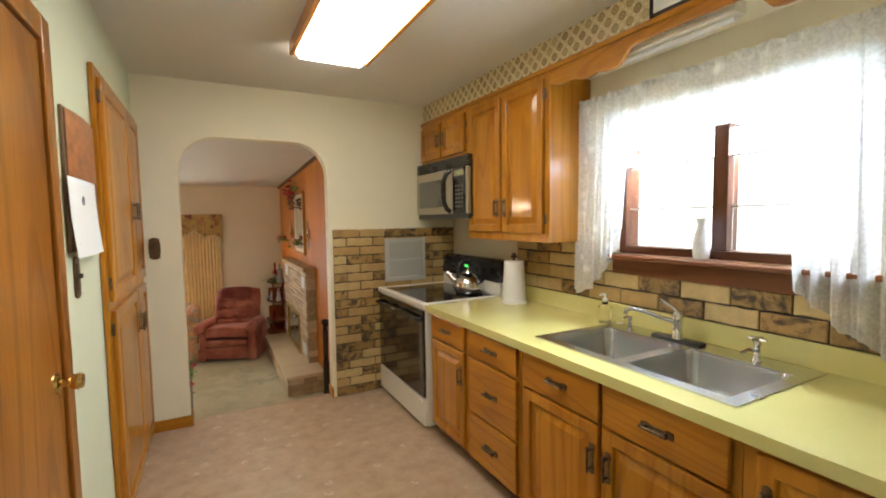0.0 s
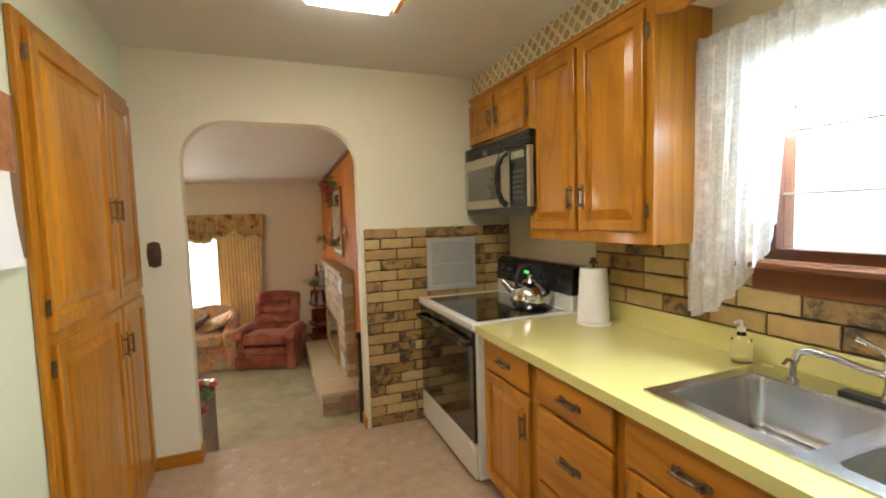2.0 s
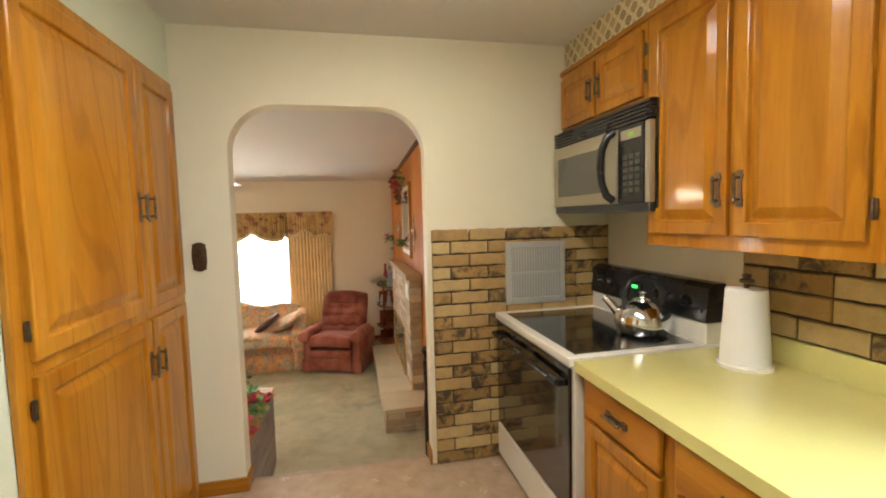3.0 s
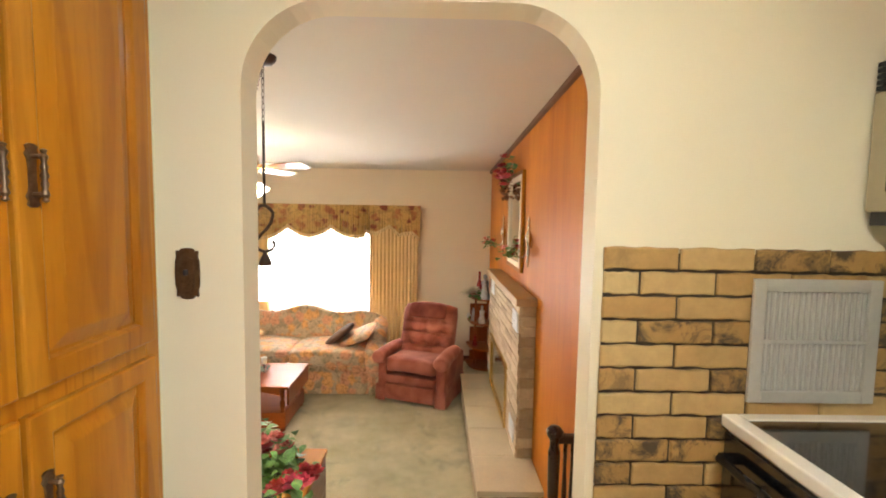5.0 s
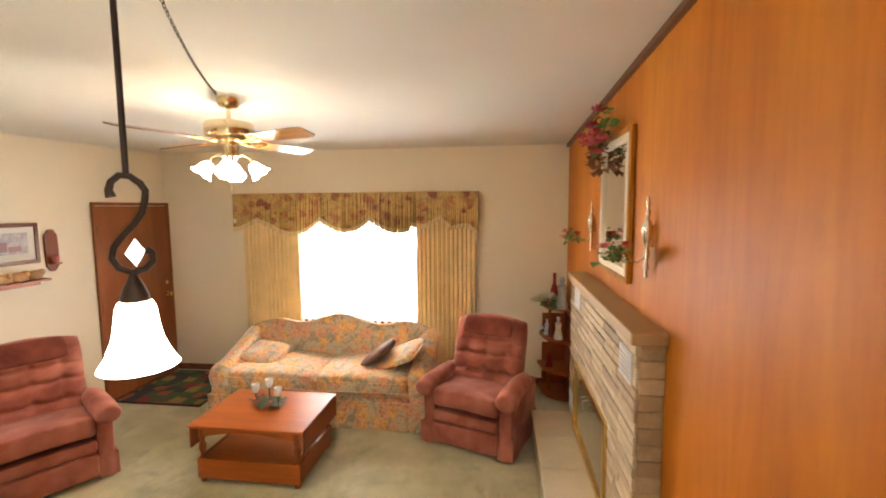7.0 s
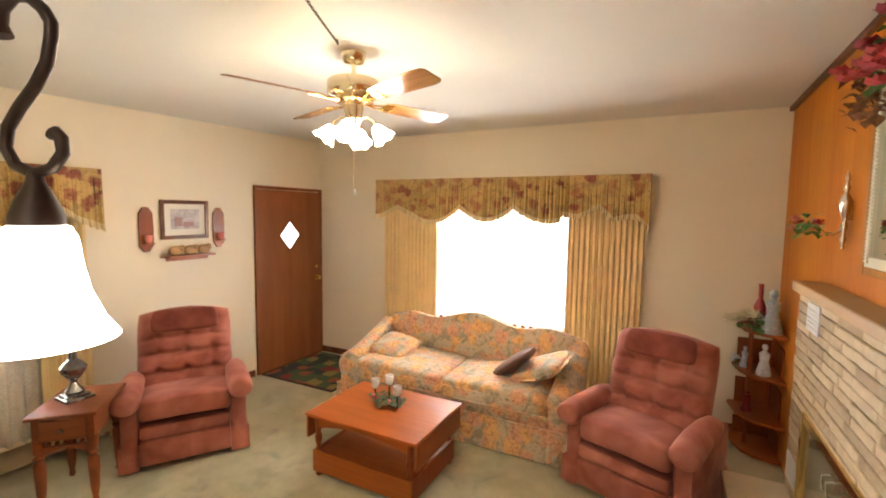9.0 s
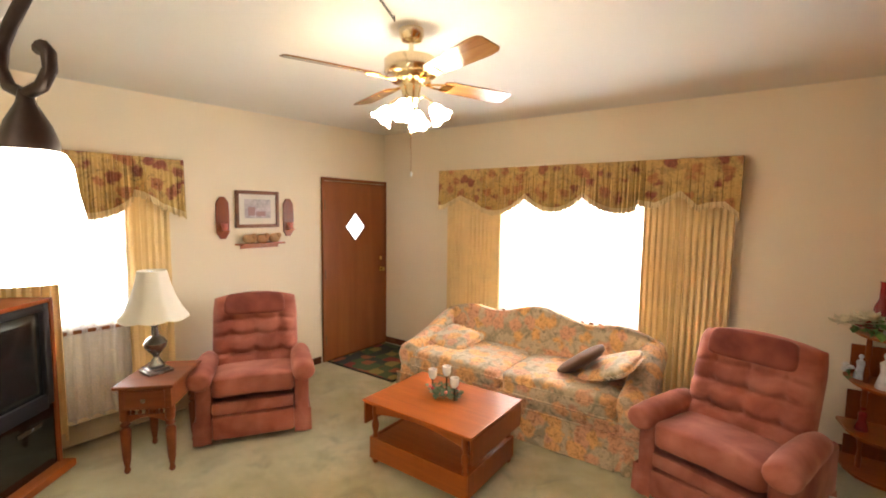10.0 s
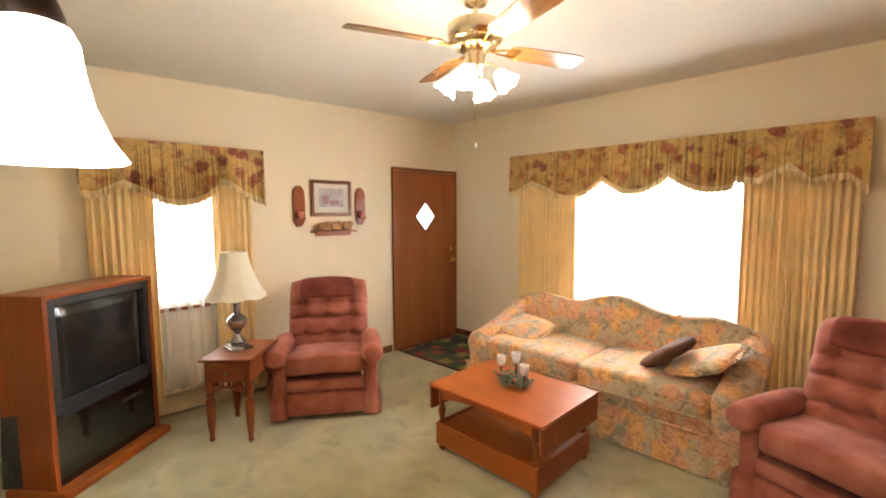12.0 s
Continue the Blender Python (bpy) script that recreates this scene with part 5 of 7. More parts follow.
# ---- ceiling fan ----
FANBRASS = surface("pale_brass", (0.74, 0.62, 0.42), 0.2, 1.0, vary=0.08, bump=0.0)
fx_, fy_ = -0.80, 2.44
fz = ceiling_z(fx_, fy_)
fan = thing("ceiling_fan", pose(fx_, fy_, 0), "brass ceiling fan with four oak blades and lit tulip shades", "ceiling fan")
part("canopy", lathe([(0.068, fz + 0.01), (0.068, fz - 0.03), (0.055, fz - 0.055), (0.020, fz - 0.065), (0, fz - 0.066)], 28), FANBRASS, fan, smooth=True)
part("downrod", lathe([(0.014, fz - 0.06), (0.014, 2.10), (0.030, 2.095), (0.030, 2.075), (0, 2.07)], 20), FANBRASS, fan, smooth=True)
part("motor", lathe([(0.05, 2.078), (0.135, 2.072), (0.145, 2.060), (0.145, 2.000), (0.135, 1.985), (0.10, 1.975), (0.11, 1.955), (0.07, 1.945), (0, 1.945)], 40), FANBRASS, fan, smooth=True)
part("switch_housing", lathe([(0.050, 1.948), (0.055, 1.92), (0.046, 1.88), (0.050, 1.86), (0.040, 1.845), (0.030, 1.83), (0, 1.828)], 28), FANBRASS, fan, smooth=True)


def blade():
    outline = [(0.20, -0.045), (0.24, -0.058), (0.60, -0.072), (0.655, -0.066), (0.675, -0.05), (0.675, 0.05), (0.655, 0.066), (0.60, 0.072), (0.24, 0.058), (0.20, 0.045)]
    return extruded(outline, "z", -0.003, 0.003)


BLADEWOOD = wood("fan_blade_oak", (0.30, 0.13, 0.04), (0.42, 0.20, 0.065), (0.52, 0.28, 0.10), "x", 0.25, 0.5, 12)
for k in range(4):
    m = pose(0, 0, 1.962, 0, 0, -21 + 90 * k) @ pose(0, 0, 0, -13, 0, 0)
    bl = part("blade", blade(), BLADEWOOD, fan, m=m)
    part("blade_iron", joined(tube([(0.09, 0.0, -0.012), (0.14, 0.018, -0.010), (0.20, 0.028, -0.006), (0.25, 0.025, -0.006)], 0.006, 6), tube([(0.09, 0.0, -0.012), (0.14, -0.018, -0.010), (0.20, -0.028, -0.006), (0.25, -0.025, -0.006)], 0.006, 6),
                               boxes(((0.20, -0.038, -0.008), (0.26, 0.038, -0.003)), bevel=0.002)), BRASS, bl)
for k in range(4):
    a = radians(24 + 90 * k)
    arm = part("light_arm", tube([(0.03 * math.cos(a), 0.03 * math.sin(a), 1.86), (0.075 * math.cos(a), 0.075 * math.sin(a), 1.872), (0.115 * math.cos(a), 0.115 * math.sin(a), 1.850), (0.12 * math.cos(a), 0.12 * math.sin(a), 1.815)], 0.006, 8), FANBRASS, fan, smooth=True)
    tul = lathe([(0.020, 0.0), (0.034, -0.018), (0.042, -0.045), (0.048, -0.068), (0.064, -0.088), (0.060, -0.086), (0.044, -0.066), (0.030, -0.02)], 24)
    for v in tul.verts:
        if v.co.z < -0.06:
            v.co.z += 0.007 * math.cos(6 * math.atan2(v.co.y, v.co.x))
    part("tulip_shade", tul, BULB, arm, "lit frosted glass tulip shade", smooth=True, m=Matrix.Translation((0.12 * math.cos(a), 0.12 * math.sin(a), 1.822)) @ Matrix.Rotation(radians(38), 4, Vector((math.sin(a), -math.cos(a), 0))))
part("pull_chain", tube([(0.02, -0.02, 1.84), (0.02, -0.02, 1.47)], 0.0018, 5), FANBRASS, fan)
part("pull_knob", lathe([(0, 1.475), (0.006, 1.468), (0.008, 1.458), (0.005, 1.445), (0, 1.443)], 12, at=(0.02, -0.02, 0)), PAPER, fan, smooth=True)
part("pull_chain", tube([(-0.02, 0.02, 1.84), (-0.02, 0.02, 1.60)], 0.0018, 5), FANBRASS, fan)


# ---- front door ----
fd = thing("front_door", pose(LW + 0.001, 4.238, LF, 0, 0, 90), "flush brown wooden front door with a diamond pane", "door", kind="structure")
dm, dw, dh = (-0.02, 1.525), 0.155, 0.172
w2, h2 = 0.475, 2.04
slab = bmesh.new()
for y in (-0.022,):
    o = [slab.verts.new((x, y, z)) for x, z in ((-w2, 0.012), (w2, 0.012), (w2, h2), (-w2, h2))]
    d = [slab.verts.new((x, y, z)) for x, z in ((dm[0], dm[1] - dh), (dm[0] + dw, dm[1]), (dm[0], dm[1] + dh), (dm[0] - dw, dm[1]))]
    mids = [slab.verts.new((x, y, z)) for x, z in ((dm[0], 0.012), (w2, dm[1]), (dm[0], h2), (-w2, dm[1]))]
    di = [slab.verts.new((v.co.x, -0.002, v.co.z)) for v in d]
    oi = [slab.verts.new((v.co.x, -0.001, v.co.z)) for v in o]
for k in range(4):
    slab.faces.new((mids[k], o[(k + 1) % 4], mids[(k + 1) % 4], d[(k + 1) % 4], d[k]))
    slab.faces.new((d[k], d[(k + 1) % 4], di[(k + 1) % 4], di[k]))
for k, (a, b, c) in enumerate(((o[0], mids[0], o[1]), (o[1], mids[1], o[2]), (o[2], mids[2], o[3]), (o[3], mids[3], o[0]))):
    slab.faces.new((a, b, c, oi[(k + 1) % 4], oi[k]))
bmesh.ops.recalc_face_normals(slab, faces=slab.faces)
part("slab", slab, WALNUT_Z, fd)
part("pane", extruded([(dm[0], dm[1] - dh), (dm[0] + dw, dm[1]), (dm[0], dm[1] + dh), (dm[0] - dw, dm[1])], "y", -0.006, -0.003), glow("daylit_frosted_pane", (0.90, 0.95, 1.0), 2.5), fd, "daylit frosted diamond pane")
part("pane_moulding", joined(*[tube([(dm[0] + a[0] * dw, -0.024, dm[1] + a[1] * dh), (dm[0] + b[0] * dw, -0.024, dm[1] + b[1] * dh)], 0.007, 6) for a, b in (((0, -1), (1, 0)), ((1, 0), (0, 1)), ((0, 1), (-1, 0)), ((-1, 0), (0, -1)))]), WALNUT_Z, fd)
part("casing", boxes(((-w2 - 0.035, -0.030, 0), (-w2 - 0.003, 0, h2 + 0.04)), ((w2 + 0.003, -0.030, 0), (w2 + 0.035, 0, h2 + 0.04)), ((-w2 - 0.003, -0.030, h2 + 0.006), (w2 + 0.003, 0, h2 + 0.04)), bevel=0.004), WALNUT_Z, fd)
part("knob", lathe([(0.030, 0), (0.028, -0.008), (0.011, -0.014), (0.011, -0.03), (0.025, -0.04), (0.026, -0.055), (0, -0.065)], 20, "y", (w2 - 0.07, -0.022, 0.98)), BRASS, fd, "brass knob", smooth=True)
part("deadbolt", lathe([(0.024, 0), (0.022, -0.012), (0.008, -0.014), (0, -0.03)], 18, "y", (w2 - 0.075, -0.022, 1.12)), BRASS, fd, smooth=True)
for z in (0.25, 1.0, 1.78):
    part("hinge", tube([(-w2 - 0.002, -0.028, z - 0.05), (-w2 - 0.002, -0.028, z + 0.05)], 0.007, 8), OLDBRASS, fd)
part("threshold", boxes(((-w2, -0.05, 0.0), (w2, -0.002, 0.012)), bevel=0.003), BRASS, fd)


# ---- windows and drapery ----
def living_window(name, m, w, z0, z1, rails, label):
    k = thing(name, m, label, "window", kind="structure")
    part("window_frame", boxes(((-w / 2, 0.004, z0), (-w / 2 + 0.04, T, z1)), ((w / 2 - 0.04, 0.004, z0), (w / 2, T, z1)), ((-w / 2 + 0.04, 0.004, z1 - 0.04), (w / 2 - 0.04, T, z1)), ((-w / 2 + 0.04, 0.004, z0), (w / 2 - 0.04, T, z0 + 0.04)), bevel=0.003), WHITE_PAINT, k)
    for z in rails:
        part("meeting_rail", boxes(((-w / 2 + 0.04, 0.03, z - 0.02), (w / 2 - 0.04, 0.075, z + 0.02)), bevel=0.003), WHITE_PAINT, k)
    p = part("pane", boxes(((-w / 2 + 0.04, 0.05, z0 + 0.04), (w / 2 - 0.04, 0.055, z1 - 0.04))), GLASS, k)
    p.visible_shadow = False
    part("window_sill", boxes(((-w / 2 - 0.04, -0.035, z0 - 0.03), (w / 2 + 0.04, 0.05, z0 - 0.002)), bevel=0.004), WALNUT_X, k)
    return k


living_window("picture_window", pose((WL[0] + WL[1]) / 2, WY, 0), WL[1] - WL[0], WL[2], WL[3], (), "wide white-framed picture window behind sheers")
living_window("side_window", pose(LW, 1.65, 0, 0, 0, 90), 0.50, 0.38, 1.45, (0.93,), "white sash window behind sheers")


def drape(w, z0, z1, folds, depth, x_mid=0.0, y=0.0, seed=0, pinch=0.0):
    rnd = random.Random(seed)
    ph = [rnd.uniform(0, 6.28) for _ in range(3)]
    def at(u, v):
        f = math.sin(2 * math.pi * folds * u + 0.7 * math.sin(3 * u + ph[0])) + 0.35 * math.sin(2 * math.pi * folds * 2.1 * u + ph[1] + v)
        return (x_mid + (u - 0.5) * w * (1 - pinch * v), y + depth * f * (0.75 + 0.25 * v), z1 + (z0 - z1) * v + 0.006 * math.sin(9 * u + ph[2]) * v)
    return grid_sheet(at, int(folds * 12), 14)


def swag_edge(u, humps):
    """How far the valance hangs past its base: straight or sagging runs (u0, drop, u1, drop, sag)."""
    for a, da, b, db, sag in humps:
        if a <= u <= b:
            s = (u - a) / (b - a)
            return da + (db - da) * s + sag * (1 - (2 * s - 1) ** 2)
    return 0.0


def valance(parent, w, z1, base, humps, gather, proud, seed=1):
    rnd = random.Random(seed)
    n = int(w * 160)
    g = [sum(math.sin(2 * math.pi * u / n * w * f + p) for f, p in ((3.1, rnd.random() * 6), (5.3, rnd.random() * 6), (8.7, rnd.random() * 6))) / 3 for u in range(n + 1)]
    bm, fr = bmesh.new(), bmesh.new()
    cols, fcols = [], []
    for i in range(n + 1):
        u = i / n
        x = (u - 0.5) * w
        low = z1 - base - swag_edge(u, humps)
        gg = gather(u)
        cols.append([bm.verts.new((x, -proud - 0.024 * gg * g[i] * (0.25 + 0.75 * v) - 0.02 * gg * v, z1 + (low - z1) * v)) for v in [k / 8 for k in range(9)]])
        fl = 0.040 + 0.006 * math.sin(i * 2.1) + 0.006 * math.sin(i * 0.9)
        fcols.append([fr.verts.new((x, -proud - 0.004 - 0.024 * gg * g[i] - 0.02 * gg, low + 0.012)), fr.verts.new((x, -proud - 0.007 - 0.024 * gg * g[i] - 0.02 * gg + 0.006 * math.sin(i * 1.7), low - fl))])
    for a, b in zip(cols, cols[1:]):
        for k in range(8):
            bm.faces.new((a[k], b[k], b[k + 1], a[k + 1]))
    for i, (a, b) in enumerate(zip(fcols, fcols[1:])):
        fr.faces.new((a[0], b[0], b[1], a[1]))
    for s in (-1, 1):
        x = s * w / 2
        q = [bm.verts.new(p) for p in ((x, -proud, z1), (x, 0, z1), (x, 0, z1 - base - 0.02), (x, -proud, z1 - base - 0.02))]
        bm.faces.new(q)
    part("cloth", bm, VAL_CLOTH, parent, "gathered olive floral valance cloth", smooth=80)
    part("fringe", fr, FRINGE, parent, "cream fringe")
    part("board", boxes(((-w / 2, -proud + 0.004, z1 - 0.02), (w / 2, -0.001, z1 + 0.001))), VAL_CLOTH, parent)


fv = thing("front_drapery", pose(-0.78, WY, 0), "olive floral valance over gold pleated drapes and sheers", "curtains")
hf = [(0.0, 0.085, 0.03, 0.08, 0.0), (0.03, 0.08, 0.107, -0.02, 0.0), (0.107, -0.02, 0.18, 0.07, 0.0), (0.18, 0.07, 0.375, -0.035, 0.115), (0.375, -0.035, 0.577, -0.035, 0.14), (0.577, -0.035, 0.738, 0.085, 0.07),
      (0.738, 0.03, 0.79, 0.06, 0.0), (0.79, 0.06, 0.856, -0.04, 0.0), (0.856, -0.04, 0.90, 0.08, 0.0), (0.90, 0.08, 0.965, 0.05, -0.01), (0.965, 0.05, 1.0, 0.14, 0.0)]
valance(fv, 2.86, 1.705, 0.31, hf, lambda u: 0.55 if u < 0.18 or u > 0.76 else 1.0, 0.125)
part("sheer", drape(1.50, 0.02, 1.50, 18, 0.012, 0.04, -0.035, 3), SHEER, fv, "white sheer", smooth=80)
part("left_drape", drape(0.70, LF + 0.03, 1.45, 13, 0.020, -1.00, -0.075, 4), GOLD, fv, "gold pleated drape", smooth=80)
part("right_drape", drape(0.66, LF + 0.03, 1.45, 13, 0.020, 1.07, -0.075, 5), GOLD, fv, "gold pleated drape", smooth=80)
part("rod", tube([(-1.36, -0.075, 1.46), (1.40, -0.075, 1.46)], 0.008), WHITE_PAINT, fv)

sv = thing("side_drapery", pose(LW, 1.645, 0, 0, 0, 90), "olive floral valance over gold drapes on the side window", "curtains")
hs = [(0.0, 0.07, 0.06, 0.08, 0.0), (0.06, 0.08, 0.19, -0.01, 0.0), (0.19, -0.01, 0.30, 0.05, 0.0), (0.30, 0.05, 0.70, 0.0, 0.10), (0.70, -0.05, 0.86, 0.05, -0.02), (0.86, 0.05, 1.0, 0.12, 0.0)]
valance(sv, 1.24, 1.64, 0.31, hs, lambda u: 0.55 if u < 0.25 or u > 0.78 else 1.0, 0.11, 2)
part("sheer", drape(0.62, -0.30, 1.45, 7, 0.016, 0.0, -0.035, 6), THIN_SHEER, sv, "white sheer", smooth=80)
part("left_drape", drape(0.40, -0.38, 1.40, 8, 0.019, -0.40, -0.07, 7), GOLD, sv, "gold pleated drape", smooth=80)
part("right_drape", drape(0.30, -0.38, 1.40, 6, 0.019, 0.36, -0.07, 8), GOLD, sv, "gold pleated drape", smooth=80)
part("rod", tube([(-0.6, -0.07, 1.41), (0.56, -0.07, 1.41)], 0.008), WHITE_PAINT, sv)

heater = thing("baseboard_heater", pose(LW, 1.2, LF, 0, 0, 90), "beige metal baseboard heater below the window", "heater")
BEIGE = surface("beige_metal", (0.55, 0.44, 0.29), 0.4, vary=0.06, bump=0.02)
part("back", boxes(((-1.05, -0.012, 0.02), (1.08, -0.001, 0.20)), bevel=0.002), BEIGE, heater)
part("cover", extruded([(-0.070, 0.045), (-0.062, 0.045), (-0.062, 0.135), (-0.070, 0.140)], "x", -1.05, 1.08), BEIGE, heater)
part("top", extruded([(-0.055, 0.175), (-0.001, 0.200), (-0.001, 0.206), (-0.060, 0.180)], "x", -1.05, 1.08), BEIGE, heater)
part("fins", boxes(((-1.04, -0.06, 0.05), (1.07, -0.013, 0.10))), DARKPLASTIC, heater)
part("foot", boxes(((-1.05, -0.070, 0.0), (-1.02, -0.002, 0.05)), ((1.05, -0.070, 0.0), (1.08, -0.002, 0.05))), BEIGE, heater)



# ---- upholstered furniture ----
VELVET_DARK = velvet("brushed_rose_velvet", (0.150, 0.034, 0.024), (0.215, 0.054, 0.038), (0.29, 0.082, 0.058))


def recliner(m, label):
    """A recliner about 0.82 wide, front at local y = 0 facing -y, standing on z = 0."""
    r = thing("recliner", m, label, "armchair", "pair of rose velvet recliners")
    part("base", boxes(((-0.27, 0.06, 0.03), (0.27, 0.74, 0.30)), bevel=0.02), VELVET, r)
    # stacked footrest panels and the seat edge
    for z0, z1, y in ((0.04, 0.215, 0.0), (0.222, 0.315, 0.012)):
        part("footrest_panel", boxes(((-0.285, y, z0), (0.285, y + 0.10, z1)), bevel=0.022), VELVET, r, smooth=True)
    part("seat", blob((0.585, 0.665, 0.165), (0, 0.320, 0.398), 0.24, 32, 18, lambda p: Vector((p.x, p.y, p.z + 0.02 * (1 - (p.x / 0.3) ** 2) - 0.025 * (p.y / 0.33)))), VELVET, r, smooth=80)

    def tuft(u, v):
        d = 0.045 + 0.02 * math.sin(math.pi * u)
        for row, deep in ((0.27, 1.0), (0.48, 1.0), (0.66, 0.6)):
            d -= deep * 0.034 * math.exp(-((v - row + 0.022 * abs(math.sin(3.14 * (u - 0.22) / 0.28))) / 0.026) ** 2)
            for c in (0.22, 0.5, 0.78):
                d -= deep * 0.018 * math.exp(-(((v - row) / 0.050) ** 2 + ((u - c) / 0.060) ** 2))
                d -= 0.012 * math.exp(-abs(u - c - 0.5 * (v - row)) / 0.012 - abs(v - row) / 0.07) + 0.012 * math.exp(-abs(u - c + 0.5 * (v - row)) / 0.012 - abs(v - row) / 0.07)
        for c in (0.22, 0.5, 0.78):
            d -= 0.010 * math.exp(-((u - c) / 0.03) ** 2) * (0.15 < v < 0.75)
        return d

    tilt = pose(0, 0.60, 0.680, -17, 0, 0)
    slab = pillow_slab(0.67, 0.69, 0.17, tuft, 44, 60, 0.15)
    for v in slab.verts:
        if v.co.z > 0.16:
            v.co.x *= 1 - 0.05 * ((v.co.z - 0.16) / 0.195) ** 2
        v.co.z -= 0.05 * max(0.0, v.co.z) * (v.co.x / 0.33) ** 2 / 0.355
    part("backrest", slab, VELVET, r, smooth=80, m=tilt)
    shell = boxes(((-0.30, 0.0, -0.33), (0.30, 0.10, 0.27)), bevel=0.04)
    part("back_shell", shell, VELVET, r, smooth=True, m=tilt)
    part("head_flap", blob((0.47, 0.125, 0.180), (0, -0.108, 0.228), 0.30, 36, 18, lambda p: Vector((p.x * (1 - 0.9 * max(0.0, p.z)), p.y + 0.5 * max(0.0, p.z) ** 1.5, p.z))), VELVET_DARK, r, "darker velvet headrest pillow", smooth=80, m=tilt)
    for s in (-1, 1):
        side = part("arm_panel", boxes(((s * 0.285, 0.045, 0.03), (s * 0.395, 0.74, 0.47)), bevel=0.025), VELVET, r, smooth=True)
        pad = loft([[(s * (0.350 + 0.03 * max(0.0, 0.25 - y)) + (0.083 * k) * math.cos(a), y, z + (0.072 * k) * math.sin(a) * (1.0 if math.sin(a) > 0 else 0.95)) for a in [2 * math.pi * i / 24 for i in range(24)]]
                    for y, z, k in ((-0.020, 0.492, 0.55), (-0.018, 0.492, 0.84), (-0.006, 0.493, 0.96), (0.015, 0.495, 1.02), (0.05, 0.498, 1.0), (0.10, 0.503, 1.04), (0.25, 0.510, 1.0), (0.42, 0.512, 0.94), (0.52, 0.51, 0.82), (0.56, 0.51, 0.4))])
        part("armrest", pad, VELVET, r, "padded velvet armrest", smooth=80)
        skirt = grid_sheet(lambda u, v: (s * (0.285 + 0.125 * u), 0.03 + 0.008 * math.sin(9 * u) - 0.012 * v, 0.19 - 0.175 * v), 8, 4)
        part("skirt", skirt, VELVET, r, smooth=80)
        part("side_skirt", grid_sheet(lambda u, v: (s * (0.400 + 0.012 * v + 0.005 * math.sin(12 * u)), 0.03 + 0.70 * u, 0.19 - 0.175 * v), 20, 4), VELVET, r, smooth=80)
    return r


recliner(pose(-2.185, 2.305, LF, 0, 0, 56), "rose velvet tufted recliner beside the end table")
recliner(pose(0.60, 3.22, LF, 0, 0, -20), "rose velvet tufted recliner near the fireplace")

sofa = thing("sofa", pose(-0.80, 3.52, LF), "floral camelback sofa with skirt and loose cushions", "sofa")
SL = 1.06


def sofa_top(x):
    u = abs(x) / SL
    return 0.74 + 0.135 * math.exp(-(u / 0.30) ** 2) + 0.065 * math.exp(-((u - 0.66) / 0.20) ** 2) - 0.05 * max(0, u - 0.85) * 6


rings = []
for k in range(41):
    x = -SL + 0.06 + (2 * SL - 0.12) * k / 40
    h = sofa_top(x)
    rings.append([(x, 0.62, 0.35), (x, 0.63, 0.50), (x, 0.66, 0.66), (x, 0.70, h - 0.05), (x, 0.73, h - 0.008), (x, 0.77, h), (x, 0.82, h - 0.012), (x, 0.86, h - 0.06), (x, 0.88, 0.60), (x, 0.89, 0.35)])
part("back", loft(rings), SOFA_CLOTH, sofa, smooth=80)
part("back_piping", tube([(-SL + 0.08 + (2 * SL - 0.16) * k / 40, 0.725, sofa_top(-SL + 0.08 + (2 * SL - 0.16) * k / 40) - 0.002) for k in range(41)], 0.007, 6), SOFA_CLOTH, sofa, smooth=True)
for s in (-1, 1):
    rings = []
    for y, top, k in ((0.02, 0.50, 0.55), (0.035, 0.515, 0.9), (0.06, 0.525, 1.0), (0.25, 0.56, 1.0), (0.45, 0.62, 1.0), (0.62, 0.69, 1.0), (0.75, 0.735, 0.95), (0.80, 0.74, 0.7)):
        prof = [(-0.075, 0.20), (-0.085, top - 0.16), (-0.095, top - 0.10), (-0.088, top - 0.035), (-0.045, top), (0.02, top - 0.002), (0.085, top - 0.035), (0.112, top - 0.10), (0.098, top - 0.16), (0.080, top - 0.19), (0.085, 0.20)]
        rings.append([(s * (SL - 0.10 + p * k), y, z if z < top - 0.17 else top - (top - z) * (0.7 + 0.3 * k)) for p, z in prof])
    part("arm", loft(rings), SOFA_CLOTH, sofa, smooth=80)
part("seat_deck", boxes(((-SL + 0.03, 0.03, 0.17), (SL - 0.03, 0.84, 0.335)), bevel=0.02), SOFA_CLOTH, sofa)
for k, x in enumerate((-0.44, 0.44)):
    c = part("seat_cushion", blob((0.885, 0.66, 0.17), (x, 0.315, 0.405), 0.26, 40, 18, lambda p: Vector((p.x, p.y, p.z + 0.022 * (1 - (p.x / 0.45) ** 2) * (p.z > 0)))), SOFA_CLOTH, sofa, smooth=80)
    part("piping", tube([(x + 0.43 * t, -0.012, 0.437) for t in (-1, -0.5, 0, 0.5, 1)], 0.006, 6), SOFA_CLOTH, c)
    part("lower_piping", tube([(x + 0.43 * t, -0.010, 0.350) for t in (-1, -0.5, 0, 0.5, 1)], 0.008, 6), SOFA_CLOTH, c)
part("skirt_welt", tube([(-SL + 2 * SL * k / 20, 0.006, 0.250) for k in range(21)], 0.008, 6), SOFA_CLOTH, sofa, smooth=True)
